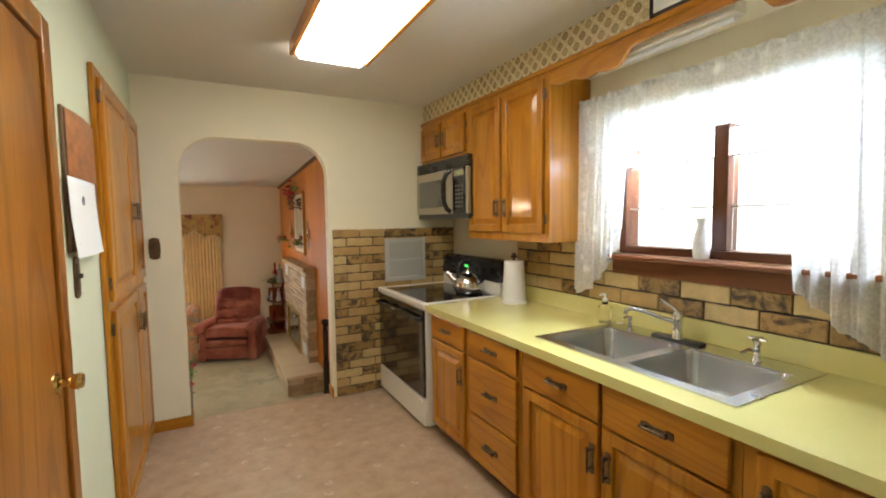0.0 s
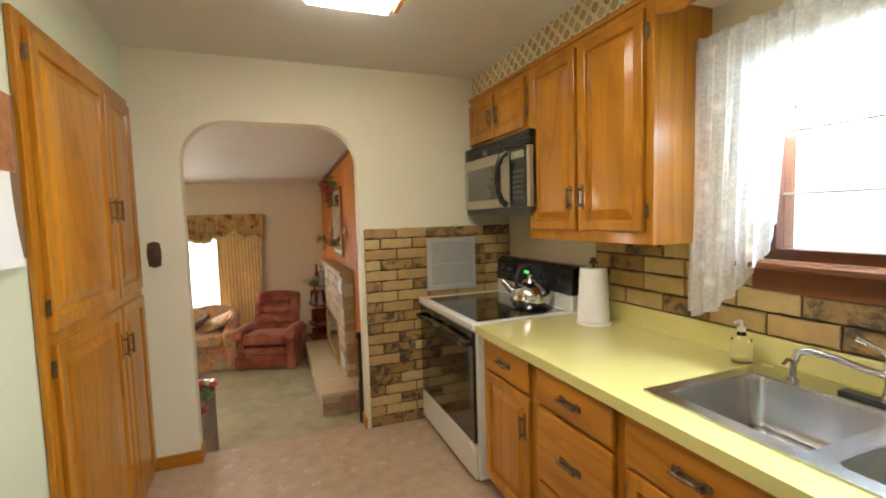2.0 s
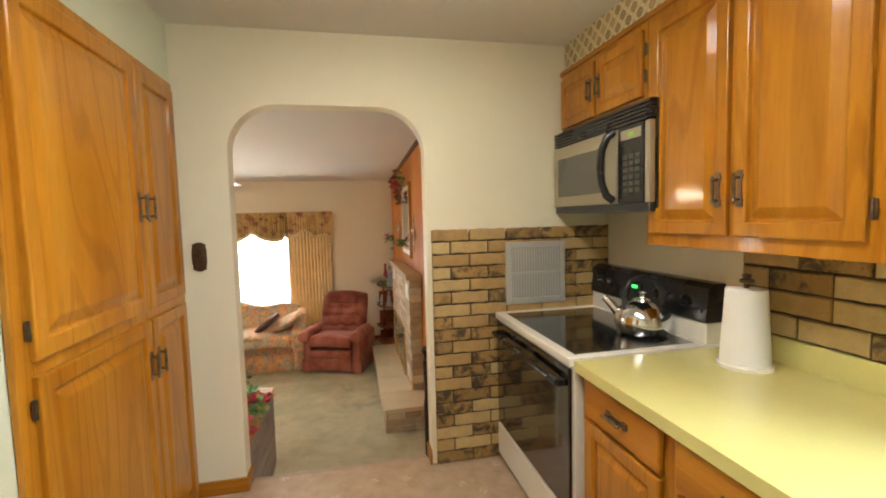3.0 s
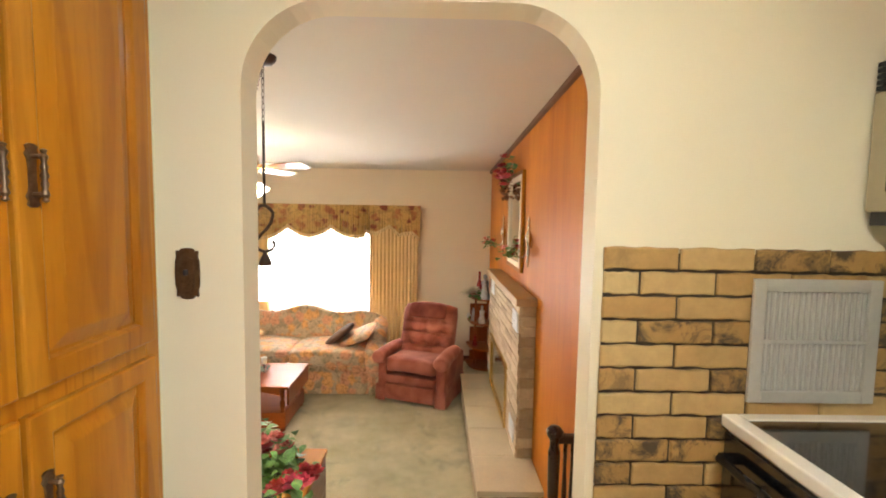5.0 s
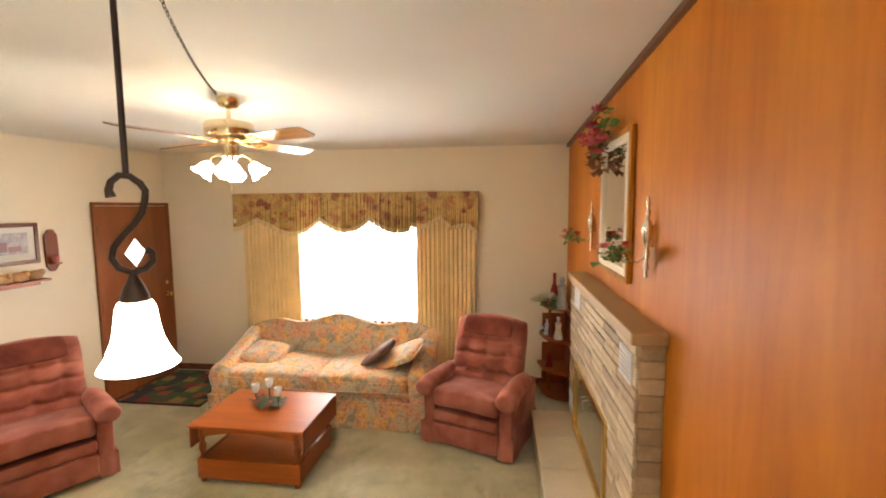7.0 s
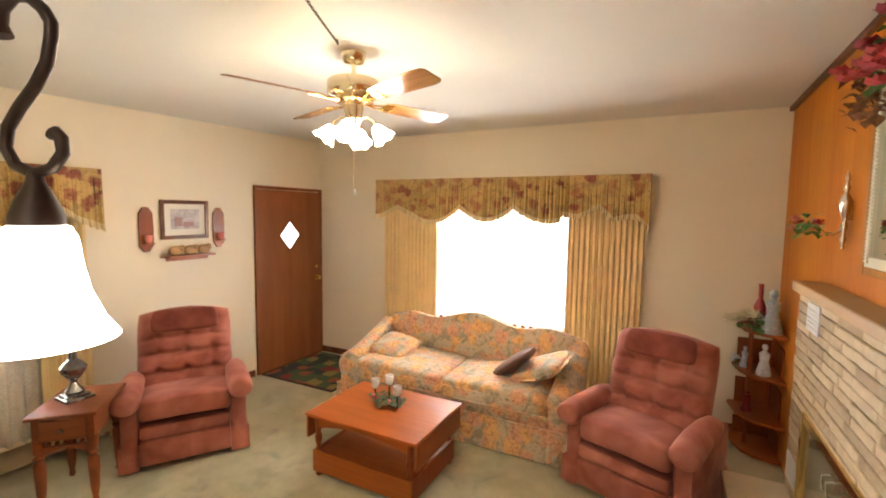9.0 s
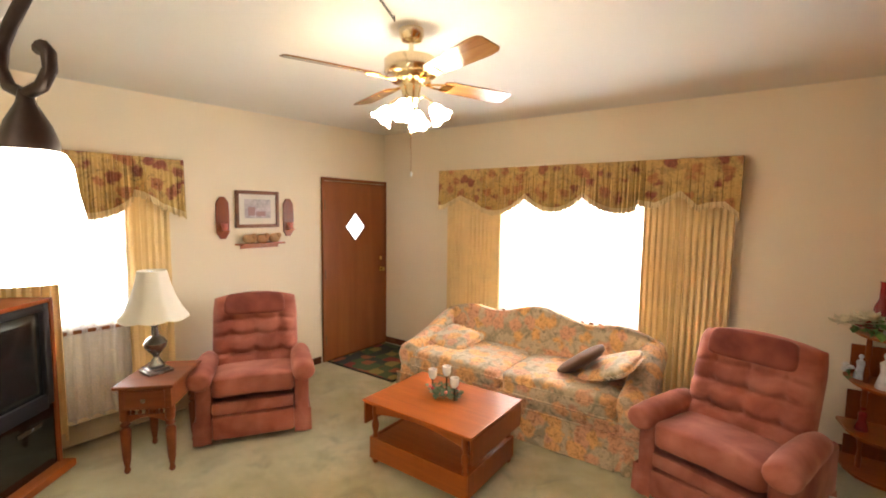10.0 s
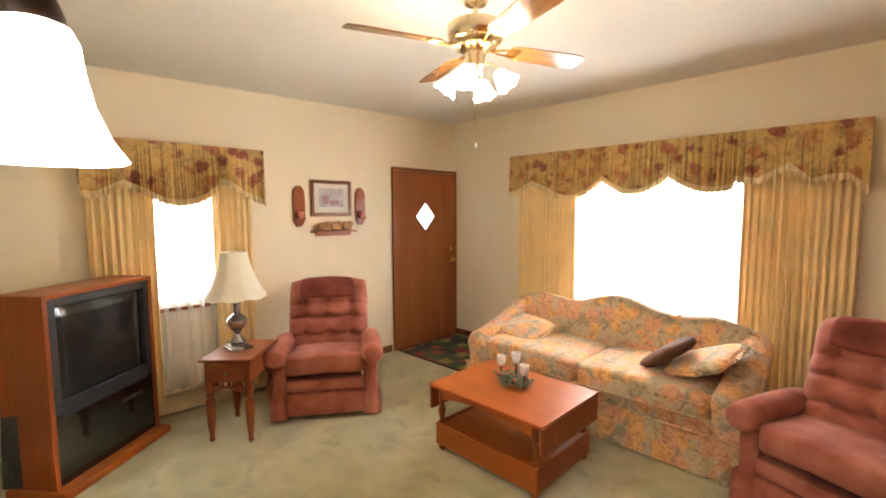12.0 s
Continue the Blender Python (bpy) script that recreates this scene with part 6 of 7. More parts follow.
part("skirt", grid_sheet(lambda u, v: (-SL + 2 * SL * u, 0.012 + (0.020 * math.sin(150 * u) * (v + 0.2) if min(u, 1 - u) < 0.085 or abs(u - 0.5) < 0.02 else 0.004 * math.sin(40 * u)) - 0.03 * v, 0.245 - 0.235 * v), 160, 6), SOFA_CLOTH, sofa, smooth=80)
for s in (-1, 1):
    part("side_skirt", grid_sheet(lambda u, v: (s * (SL + 0.012 * v + 0.008 * math.sin(25 * u)), 0.01 + 0.86 * u, 0.245 - 0.235 * v), 40, 5), SOFA_CLOTH, sofa, smooth=80)


def cushion(name, m, w, h, t, mat, label, frill=0.0):
    c = thing(name, m, label, "cushion", "loose cushions on the sofa")
    part("pad", blob((w, h, t), (0, 0, 0), 0.42, 36, 18, lambda p: Vector((p.x, p.y, p.z * (1 - 0.55 * max(abs(p.x) / (w / 2), abs(p.y) / (h / 2)) ** 3)))), mat, c, smooth=80)
    if frill:
        def at(u, v):
            a = 2 * math.pi * u
            q = lambda c_: math.copysign(abs(c_) ** 0.5, c_)
            k = 0.94 + frill * v
            return (q(math.cos(a)) * w / 2 * k, q(math.sin(a)) * h / 2 * k, 0.012 * v * math.sin(46 * a))
        part("ruffle", grid_sheet(at, 180, 3), mat, c, smooth=80)
    return c


cushion("scatter_cushion", pose(-1.47, 3.90, LF + 0.548, 16, 4, -10), 0.42, 0.36, 0.09, SOFA_CLOTH, "floral ruffled cushion at the sofa's end", 0.22)
cushion("scatter_cushion", pose(-0.06, 3.87, LF + 0.590, 12, -24, -14), 0.44, 0.40, 0.12, SOFA_CLOTH, "floral ruffled cushion against the sofa arm", 0.22)
cushion("scatter_cushion", pose(-0.27, 3.84, LF + 0.606, 14, -36, -26), 0.36, 0.31, 0.10, surface("brown_plush", (0.11, 0.05, 0.027), 0.85, vary=0.25, grain=200, sheen=0.08), "brown plush cushion leaning on another")

# ---- tables ----
coffee = thing("coffee_table", pose(-0.91, 2.925, LF), "cherry wood drop-leaf coffee table with a lower bin", "coffee table")
cw, cd = 0.88, 0.66
part("tabletop", joined(boxes(((-cw / 2, -cd / 2, 0.432), (cw / 2, cd / 2, 0.448)), bevel=0.006), boxes(((-cw / 2 + 0.012, -cd / 2 + 0.012, 0.420), (cw / 2 - 0.012, cd / 2 - 0.012, 0.433)))), CHERRY_X, coffee)
for s in (-1, 1):
    part("drop_leaf", boxes(((s * (cw / 2 - 0.002), -cd / 2 + 0.015, 0.27), (s * (cw / 2 - 0.020), cd / 2 - 0.015, 0.428)), bevel=0.005), CHERRY_Z, coffee)
    apron = [(-0.36, 0.415), (0.36, 0.415), (0.36, 0.345)] + [(0.36 - 0.72 * k / 16, 0.345 + 0.045 * math.sin(math.pi * k / 16)) for k in range(1, 16)] + [(-0.36, 0.345)]
    part("apron", extruded(apron, "y", s * (cd / 2 - 0.06), s * (cd / 2 - 0.042)), CHERRY_X, coffee)
    for q in (-1, 1):
        x, y = s * 0.365, q * (cd / 2 - 0.055)
        part("leg", lathe([(0.022, 0.175), (0.022, 0.19), (0.014, 0.21), (0.024, 0.25), (0.025, 0.28), (0.014, 0.315), (0.022, 0.335), (0.022, 0.418)], 18, at=(x, y, 0)), CHERRY_Z, coffee, smooth=True)
        part("foot", lathe([(0.016, 0), (0.024, 0.012), (0.022, 0.032), (0.018, 0.04)], 14, at=(x, y, 0)), CHERRY_Z, coffee, smooth=True)
part("bin_front", boxes(((-0.395, -cd / 2 + 0.028, 0.035), (0.395, -cd / 2 + 0.046, 0.185)), bevel=0.003), CHERRY_X, coffee)
part("bin_back", boxes(((-0.395, cd / 2 - 0.046, 0.035), (0.395, cd / 2 - 0.028, 0.185)), bevel=0.003), CHERRY_X, coffee)
for s in (-1, 1):
    part("bin_end", boxes(((s * 0.395, -cd / 2 + 0.047, 0.035), (s * 0.375, cd / 2 - 0.047, 0.185)), bevel=0.003), CHERRY_Z, coffee)
part("bin_shelf", boxes(((-0.374, -cd / 2 + 0.047, 0.155), (0.374, cd / 2 - 0.047, 0.172))), CHERRY_X, coffee)

arr = thing("candle_centrepiece", pose(-0.93, 2.97, LF + 0.449), "three glass votive cups in a silk greenery centrepiece", "centrepiece")
rnd = random.Random(4)
fol = bmesh.new()
for _ in range(90):
    a, rr = rnd.uniform(0, 6.28), rnd.random() ** 0.5
    leaf_mesh(fol, Vector((0.13 * rr * math.cos(a), 0.08 * rr * math.sin(a), 0.01 + 0.05 * rnd.random())), rnd.uniform(0.03, 0.05), rnd.uniform(0, 6.28), rnd.uniform(-0.4, 0.8))
part("greenery", fol, surface("dusty_green", (0.10, 0.13, 0.07), 0.7, vary=0.4, scale=40), arr)
for k in range(9):
    a = rnd.uniform(0, 6.28)
    part("berry", lathe([(0, -0.012), (0.009, -0.008), (0.012, 0), (0.009, 0.008), (0, 0.012)], 10, at=(0.11 * math.cos(a), 0.07 * math.sin(a), 0.045 + 0.02 * rnd.random())), PINK if k % 2 else BLOOM, arr, smooth=True)
FROST = surface("frosted_glass", (0.80, 0.79, 0.76), 0.25, vary=0.05, scale=60, coat=0.5, bump=0.0)
for x, y, h in ((-0.10, 0.0, 0.10), (0.0, 0.03, 0.135), (0.10, -0.02, 0.09)):
    part("stem", tube([(x, y, 0.0), (x, y, h)], 0.005, 8), IRON, arr)
    part("votive_cup", lathe([(0.012, h), (0.022, h + 0.008), (0.030, h + 0.03), (0.032, h + 0.07), (0.029, h + 0.07), (0.026, h + 0.03), (0, h + 0.015)], 22, at=(x, y, 0)), FROST, arr, smooth=True)

endt = thing("end_table", pose(-2.36, 1.665, LF, 0, 0, 45), "cherry wood end table with a drawer and turned legs", "side table")
tw, td = 0.36, 0.46
part("tabletop", boxes(((-tw / 2, -0.03, 0.575), (tw / 2, td, 0.598)), bevel=0.008), CHERRY_DARK, endt)
part("case", boxes(((-tw / 2 + 0.025, 0.0, 0.43), (tw / 2 - 0.025, td - 0.03, 0.575)), bevel=0.003), CHERRY_DARK, endt)
dr_ = part("drawer", boxes(((-tw / 2 + 0.06, -0.010, 0.445), (tw / 2 - 0.06, 0.002, 0.56)), bevel=0.005), CHERRY_DARK, endt)
part("drawer_knob", lathe([(0.006, 0), (0.006, -0.012), (0.014, -0.018), (0.010, -0.028), (0, -0.03)], 14, "y", (0, -0.010, 0.50)), OLDBRASS, dr_, smooth=True)
for sx in (-1, 1):
    for yy in (0.025, td - 0.06):
        part("leg", lathe([(0.012, 0), (0.020, 0.015), (0.014, 0.04), (0.024, 0.10), (0.030, 0.22), (0.032, 0.29), (0.018, 0.312), (0.030, 0.328), (0.018, 0.346), (0.030, 0.362), (0.030, 0.44)], 16, at=(sx * (tw / 2 - 0.045), yy, 0)), CHERRY_DARK, endt, smooth=True)
arch_ = [(-tw / 2 + 0.06, 0.395), (tw / 2 - 0.06, 0.395), (tw / 2 - 0.06, 0.335)] + [(tw / 2 - 0.06 - (tw - 0.12) * k / 10, 0.335 + 0.042 * math.sin(math.pi * k / 10)) for k in range(1, 10)] + [(-tw / 2 + 0.06, 0.335)]
part("front_apron", extruded(arch_, "y", 0.012, 0.028), CHERRY_DARK, endt)
bobbin = part("bobbin", lathe([(0.006, 0.396), (0.013, 0.404), (0.013, 0.414), (0.006, 0.421), (0.006, 0.43)], 10), CHERRY_DARK, endt, smooth=True, m=pose(-0.084, 0.02, 0))
for k in range(1, 5):
    again(bobbin, endt, pose(-0.084 + 0.042 * k, 0.02, 0))

lampt = thing("table_lamp", pose(-2.545, 1.81, LF + 0.599) @ Matrix.Scale(1.06, 4), "pewter urn table lamp with a scalloped cream shade", "table lamp")
PEWTER = surface("pewter", (0.30, 0.29, 0.28), 0.25, 0.95, vary=0.2, scale=20, bump=0.02)
part("plinth", joined(boxes(((-0.075, -0.075, 0.0), (0.075, 0.075, 0.02)), bevel=0.004), boxes(((-0.058, -0.058, 0.02), (0.058, 0.058, 0.036)), bevel=0.004)), PEWTER, lampt)
part("urn", lathe([(0.045, 0.036), (0.050, 0.05), (0.030, 0.075), (0.016, 0.10), (0.020, 0.115), (0.034, 0.13), (0.060, 0.165), (0.068, 0.195), (0.060, 0.205), (0.050, 0.222), (0.022, 0.245), (0.018, 0.30), (0.026, 0.31), (0.012, 0.325), (0.012, 0.37), (0, 0.371)], 32), PEWTER, lampt, smooth=True)
shade = bmesh.new()
prof = [(0.205, 0.365), (0.165, 0.42), (0.128, 0.50), (0.100, 0.59), (0.085, 0.665)]
vs = []
for r_, h_ in prof:
    vs.append([shade.verts.new((r_ * (1 - 0.035 * abs(math.sin(4 * a))) * math.cos(a), r_ * (1 - 0.035 * abs(math.sin(4 * a))) * math.sin(a), h_ - (0.014 * abs(math.sin(4 * a)) if h_ < 0.37 else 0))) for a in [2 * math.pi * k / 64 for k in range(64)]])
for a, b in zip(vs, vs[1:]):
    for k in range(64):
        shade.faces.new((a[k], a[(k + 1) % 64], b[(k + 1) % 64], b[k]))
part("shade", shade, WHITE_CLOTH, lampt, "cream scalloped shade", smooth=60)
part("harp", joined(tube([(-0.04, 0, 0.36), (-0.055, 0, 0.50), (0, 0, 0.66), (0.055, 0, 0.50), (0.04, 0, 0.36)], 0.003, 6), tube([(-0.085, 0, 0.655), (0.085, 0, 0.655)], 0.003, 6)), PEWTER, lampt)

# ---- television ----
tv = thing("projection_television", pose(-2.645, 1.065, LF, 0, 0, 130), "large wood-cased rear projection television", "television")
tw_, th_ = 0.78, 1.145
for s in (-1, 1):
    part("side_panel", boxes(((s * tw_ / 2, 0.0, 0.05), (s * (tw_ / 2 - 0.028), 0.30, th_)), bevel=0.003), CHERRY_Z, tv, "cherry veneer side")
part("top_panel", boxes(((-tw_ / 2 + 0.028, 0.0, th_ - 0.025), (tw_ / 2 - 0.028, 0.30, th_)), bevel=0.003), CHERRY_X, tv, "cherry veneer top")
part("plinth", boxes(((-tw_ / 2 - 0.02, -0.07, 0.0), (tw_ / 2 + 0.02, 0.30, 0.05)), bevel=0.006), CHERRY_X, tv)
part("bezel", boxes(((-tw_ / 2 + 0.029, 0.004, 0.46), (-tw_ / 2 + 0.075, 0.04, th_ - 0.027)), ((tw_ / 2 - 0.075, 0.004, 0.46), (tw_ / 2 - 0.029, 0.04, th_ - 0.027)), ((-tw_ / 2 + 0.075, 0.004, th_ - 0.075), (tw_ / 2 - 0.075, 0.04, th_ - 0.027)), ((-tw_ / 2 + 0.075, 0.004, 0.44), (tw_ / 2 - 0.075, 0.04, 0.53)), bevel=0.006), surface("charcoal_plastic", (0.020, 0.021, 0.027), 0.35, vary=0.1, bump=0.02), tv)
part("screen", pillow_slab(tw_ - 0.15, th_ - 0.60, 0.02, lambda u, v: 0.012 * math.sin(math.pi * u) * math.sin(math.pi * v), 16, 16, 0.05), surface("grey_screen", (0.016, 0.018, 0.020), 0.16, vary=0.05, coat=0.15, bump=0.0), tv, "dark grey screen", smooth=80, m=pose(0, 0.035, 0.795))
part("speaker_grille", boxes(((-tw_ / 2 + 0.029, 0.012, 0.052), (tw_ / 2 - 0.029, 0.05, 0.455)), bevel=0.004), BLACKGLASS, tv, "glossy black lower panel")
part("maker_mark", boxes(((-0.035, 0.008, 0.475), (0.035, 0.012, 0.487))), PEWTER, tv)
part("button_strip", boxes(((0.08, 0.006, 0.345), (0.26, 0.014, 0.375)), bevel=0.003), PEWTER, tv)
part("back_hood", loft([[(-tw_ / 2 + 0.03, 0.05, 0.06), (tw_ / 2 - 0.03, 0.05, 0.06), (tw_ / 2 - 0.03, 0.05, th_ - 0.03), (-tw_ / 2 + 0.03, 0.05, th_ - 0.03)], [(-tw_ / 2 - 0.02, 0.31, 0.06), (tw_ / 2 - 0.06, 0.31, 0.06), (tw_ / 2 - 0.06, 0.31, th_ - 0.08), (-tw_ / 2 + 0.03, 0.31, th_ - 0.08)]]), BLACK, tv)

# ---- fireplace ----
STONE = brick_look("split_stone", (0.60, 0.48, 0.32), (0.50, 0.38, 0.235), (0.38, 0.27, 0.165))
SLAB = surface("pale_hearth_stone", (0.60, 0.50, 0.34), 0.6, vary=0.10, scale=5, grain=70, bump=0.15)
FXF, FY0, FY1 = 1.495, 1.80, 3.60
HT = -0.235
fp = thing("fireplace", pose(0, 0, 0), "pale split-stone fireplace with a brass glass screen", "fireplace")
OP = (2.30, 3.28, HT, 0.29)
part("core", boxes(((FXF + 0.012, FY0 + 0.012, HT), (PW - 0.001, OP[0], 0.925)), ((FXF + 0.012, OP[1], HT), (PW - 0.001, FY1 - 0.012, 0.925)), ((FXF + 0.012, OP[0], OP[3]), (PW - 0.001, OP[1], 0.925)), ((PW - 0.02, OP[0], HT), (PW - 0.001, OP[1], OP[3]))), surface("stone_joint", (0.30, 0.23, 0.14), 0.9, vary=0.2), fp)
part("mantel_shelf", boxes(((FXF - 0.035, FY0 - 0.03, 0.928), (PW - 0.002, FY1 + 0.04, 0.985)), bevel=0.008), surface("tan_mantel_stone", (0.42, 0.27, 0.13), 0.5, vary=0.12, scale=8, bump=0.08), fp, "tan stone mantel shelf")
scr = part("fire_screen", joined(boxes(((FXF - 0.022, OP[0] - 0.03, HT + 0.002), (FXF + 0.012, OP[0] + 0.012, OP[3] + 0.035)), ((FXF - 0.022, OP[1] - 0.012, HT + 0.002), (FXF + 0.012, OP[1] + 0.03, OP[3] + 0.035)), ((FXF - 0.022, OP[0] + 0.012, OP[3] - 0.012), (FXF + 0.012, OP[1] - 0.012, OP[3] + 0.035)), ((FXF - 0.022, OP[0] + 0.012, HT + 0.002), (FXF + 0.012, OP[1] - 0.012, HT + 0.04)), bevel=0.004)), BRASS, fp, "brass screen frame")
for k in range(2):
    a, b = OP[0] + 0.012 + 0.478 * k, OP[0] + 0.490 + 0.478 * k
    part("glass_door", boxes(((FXF - 0.004, a, HT + 0.04), (FXF + 0.002, b - 0.004, OP[3] - 0.012))), surface("tinted_fire_glass", (0.22, 0.19, 0.12), 0.08, 0.3, vary=0.1, coat=0.8, bump=0.0), scr, "tinted glass door")
    part("door_pull", joined(tube([(FXF - 0.02, OP[0] + 0.46 + 0.06 * k, 0.16), (FXF - 0.045, OP[0] + 0.46 + 0.06 * k, 0.17), (FXF - 0.045, OP[0] + 0.46 + 0.06 * k, 0.23), (FXF - 0.004, OP[0] + 0.46 + 0.06 * k, 0.24)], 0.006, 8)), CHROME, scr, smooth=True)
VENTM = surface("pale_metal_vent", (0.62, 0.64, 0.66), 0.35, 0.4, vary=0.05, bump=0.0)
for y, z in ((1.95, 0.79), (3.30, 0.83), (1.98, -0.08), (3.47, -0.08)):
    v = part("vent", boxes(((FXF - 0.010, y - 0.10, z - 0.075), (FXF + 0.004, y + 0.10, z + 0.075)), bevel=0.003), VENTM, fp, "pale metal air vent")
    part("vent_slats", boxes(*[((FXF - 0.014, y - 0.085, z - 0.055 + 0.022 * k), (FXF - 0.009, y + 0.085, z - 0.045 + 0.022 * k)) for k in range(6)]), VENTM, v)
hearth = thing("hearth", pose(0, 0, 0), "raised pale stone hearth below the fireplace", "hearth")
part("base", boxes(((1.195, 1.42, LF), (PW - 0.001, 3.57, HT - 0.042))), surface("hearth_joint", (0.30, 0.24, 0.16), 0.9), hearth)
for k in range(5):
    part("slab", boxes(((1.17, 1.40 + 0.44 * k, HT - 0.040), (PW - 0.002, 1.40 + 0.44 * k + 0.435, HT)), bevel=0.005), SLAB, hearth)


# ---- mirror, wreath, sconces ----
mir = thing("wall_mirror", pose(PW - 0.001, 2.72, 1.54, 0, 0, -90), "tall mirror in a beaded cream and oak frame", "mirror")
mw_, mh_ = 0.74, 0.88
part("frame", joined(*[boxes((a, b), bevel=0.006) for a, b in (((-mw_ / 2, -0.03, -mh_ / 2), (-mw_ / 2 + 0.035, 0, mh_ / 2)), ((mw_ / 2 - 0.035, -0.03, -mh_ / 2), (mw_ / 2, 0, mh_ / 2)), ((-mw_ / 2 + 0.035, -0.03, mh_ / 2 - 0.035), (mw_ / 2 - 0.035, 0, mh_ / 2)), ((-mw_ / 2 + 0.035, -0.03, -mh_ / 2), (mw_ / 2 - 0.035, 0, -mh_ / 2 + 0.035)))]), OAK_Z, mir, "oak outer frame")
beads = bmesh.new()
CREAM = surface("cream_paint", (0.72, 0.66, 0.52), 0.5, vary=0.08)
inw, inh = mw_ / 2 - 0.060, mh_ / 2 - 0.060
for a, b in (((-inw - 0.025, -0.026, -inh - 0.025), (-inw + 0.02, -0.001, inh + 0.025)), ((inw - 0.02, -0.026, -inh - 0.025), (inw + 0.025, -0.001, inh + 0.025)), ((-inw + 0.02, -0.026, inh - 0.02), (inw - 0.02, -0.001, inh + 0.025)), ((-inw + 0.02, -0.026, -inh - 0.025), (inw - 0.02, -0.001, -inh + 0.02))):
    box(beads, a, b)
for k in range(44):
    z = -inh + 2 * inh * k / 43
    for s in (-1, 1):
        box(beads, (s * inw - 0.018, -0.032, z - 0.005), (s * inw + 0.018, -0.024, z + 0.005))
part("beaded_liner", beads, CREAM, mir, "cream beaded liner")
mg = material("mirror_glass")
mg[3].inputs["Metallic"].default_value, mg[3].inputs["Roughness"].default_value, mg[3].inputs["Base Color"].default_value = 1.0, 0.02, (0.85, 0.87, 0.86, 1)
part("glass", boxes(((-inw + 0.018, -0.012, -inh + 0.018), (inw - 0.018, -0.004, inh - 0.018))), mg[0], mir, "silvered glass")

wr = thing("floral_swag", pose(PW - 0.035, 2.84, 1.965) @ Matrix.Scale(0.92, 4), "red silk flower swag over the mirror", "artificial flowers")
rnd = random.Random(12)
fb, br = bmesh.new(), bmesh.new()
for k in range(46):
    s = rnd.gauss(0, 1)
    leaf_mesh(fb, Vector((-0.02 - 0.06 * rnd.random(), -0.10 + 0.20 * s * 0.6, 0.05 + 0.05 * rnd.gauss(0, 1) - 0.03 * s)), rnd.uniform(0.04, 0.07), rnd.uniform(0, 6.28), rnd.uniform(-0.8, 1.0))
for k in range(70):
    leaf_mesh(br, Vector((-0.02 - 0.05 * rnd.random(), 0.10 + rnd.gauss(0.10, 0.12), -0.06 + rnd.gauss(0, 0.06) - 0.05 * rnd.random())), rnd.uniform(0.04, 0.08), rnd.uniform(0, 6.28), rnd.uniform(-0.8, 1.0))
part("foliage", fb, LEAF, wr)
part("dried_foliage", br, surface("dried_brown_leaves", (0.20, 0.09, 0.04), 0.8, vary=0.4, scale=40), wr, "brown dried leaves")
for k in range(15):
    q = bmesh.new()
    p = Vector((-0.07 - 0.05 * rnd.random(), rnd.gauss(0.03, 0.12), 0.02 + rnd.gauss(0, 0.06)))
    for ring, cnt in ((0, 6), (1, 5)):
        for j in range(cnt):
            leaf_mesh(q, p, 0.068 - 0.016 * ring, 6.28 * j / cnt + ring, 0.3 + 0.6 * ring, -0.2)
    part("bloom", q, (BLOOM, surface("deep_red_petals", (0.30, 0.02, 0.03), 0.6, vary=0.3))[k % 2], wr)


SILVER = surface("silvered_metal", (0.66, 0.60, 0.52), 0.18, 1.0, vary=0.12, scale=20, bump=0.01)


def sconce(m, label, seed):
    s = thing("wall_sconce", m, label, "sconce", "sconces beside the mirror")
    part("back_rod", lathe([(0.0, -0.20), (0.010, -0.195), (0.006, -0.17), (0.014, -0.15), (0.007, -0.12), (0.016, -0.08), (0.008, -0.05), (0.018, -0.02), (0.026, 0.02), (0.028, 0.045), (0.018, 0.07), (0.008, 0.09), (0.015, 0.115), (0.007, 0.14), (0.012, 0.165), (0.004, 0.19), (0, 0.20)], 20, at=(0, -0.030, 0)), SILVER, s, smooth=True)
    part("arm", tube([(0, -0.03, -0.09), (0, -0.07, -0.125), (0, -0.11, -0.115), (0, -0.135, -0.075)], 0.006, 8), SILVER, s, smooth=True)
    part("candle_cup", lathe([(0.006, -0.08), (0.026, -0.06), (0.028, -0.045), (0.012, -0.05), (0, -0.05)], 18, at=(0, -0.135, 0)), SILVER, s, smooth=True)
    part("wall_mount", boxes(((-0.012, -0.032, -0.05), (0.012, 0.0, 0.03)), bevel=0.003), SILVER, s)
    return s


for y, sd in ((2.02, 1), (3.34, 2)):
    sconce(pose(PW - 0.001, y, 1.39, 0, 0, -90), "turned silver wall sconce on the wood panelling", sd)
    bouquet("sconce_flowers", pose(PW - 0.16, y + 0.02, 1.30), "red and green silk flowers in the sconce cup", 34, 5, (0.035, 0.06, 0.05), 0.055, 0.06, 20 + sd, [PINK, BLOOM], (-0.02, 0.05, -0.06))

# ---- corner shelf with ornaments ----
etag = thing("corner_shelf", pose(PW - 0.002, WY - 0.02, LF), "tiered cherry wood corner shelf with ornaments", "shelf")


def quarter(r, z0, z1):
    """A corner shelf board with a sloping front that rounds into the side."""
    return extruded([(0, 0), (-0.76 * r, 0), (-0.80 * r, -0.03), (-0.72 * r, -0.60 * r), (-0.60 * r, -0.88 * r), (-0.40 * r, -1.04 * r), (-0.15 * r, -1.12 * r), (0, -1.14 * r)], "z", z0, z1)


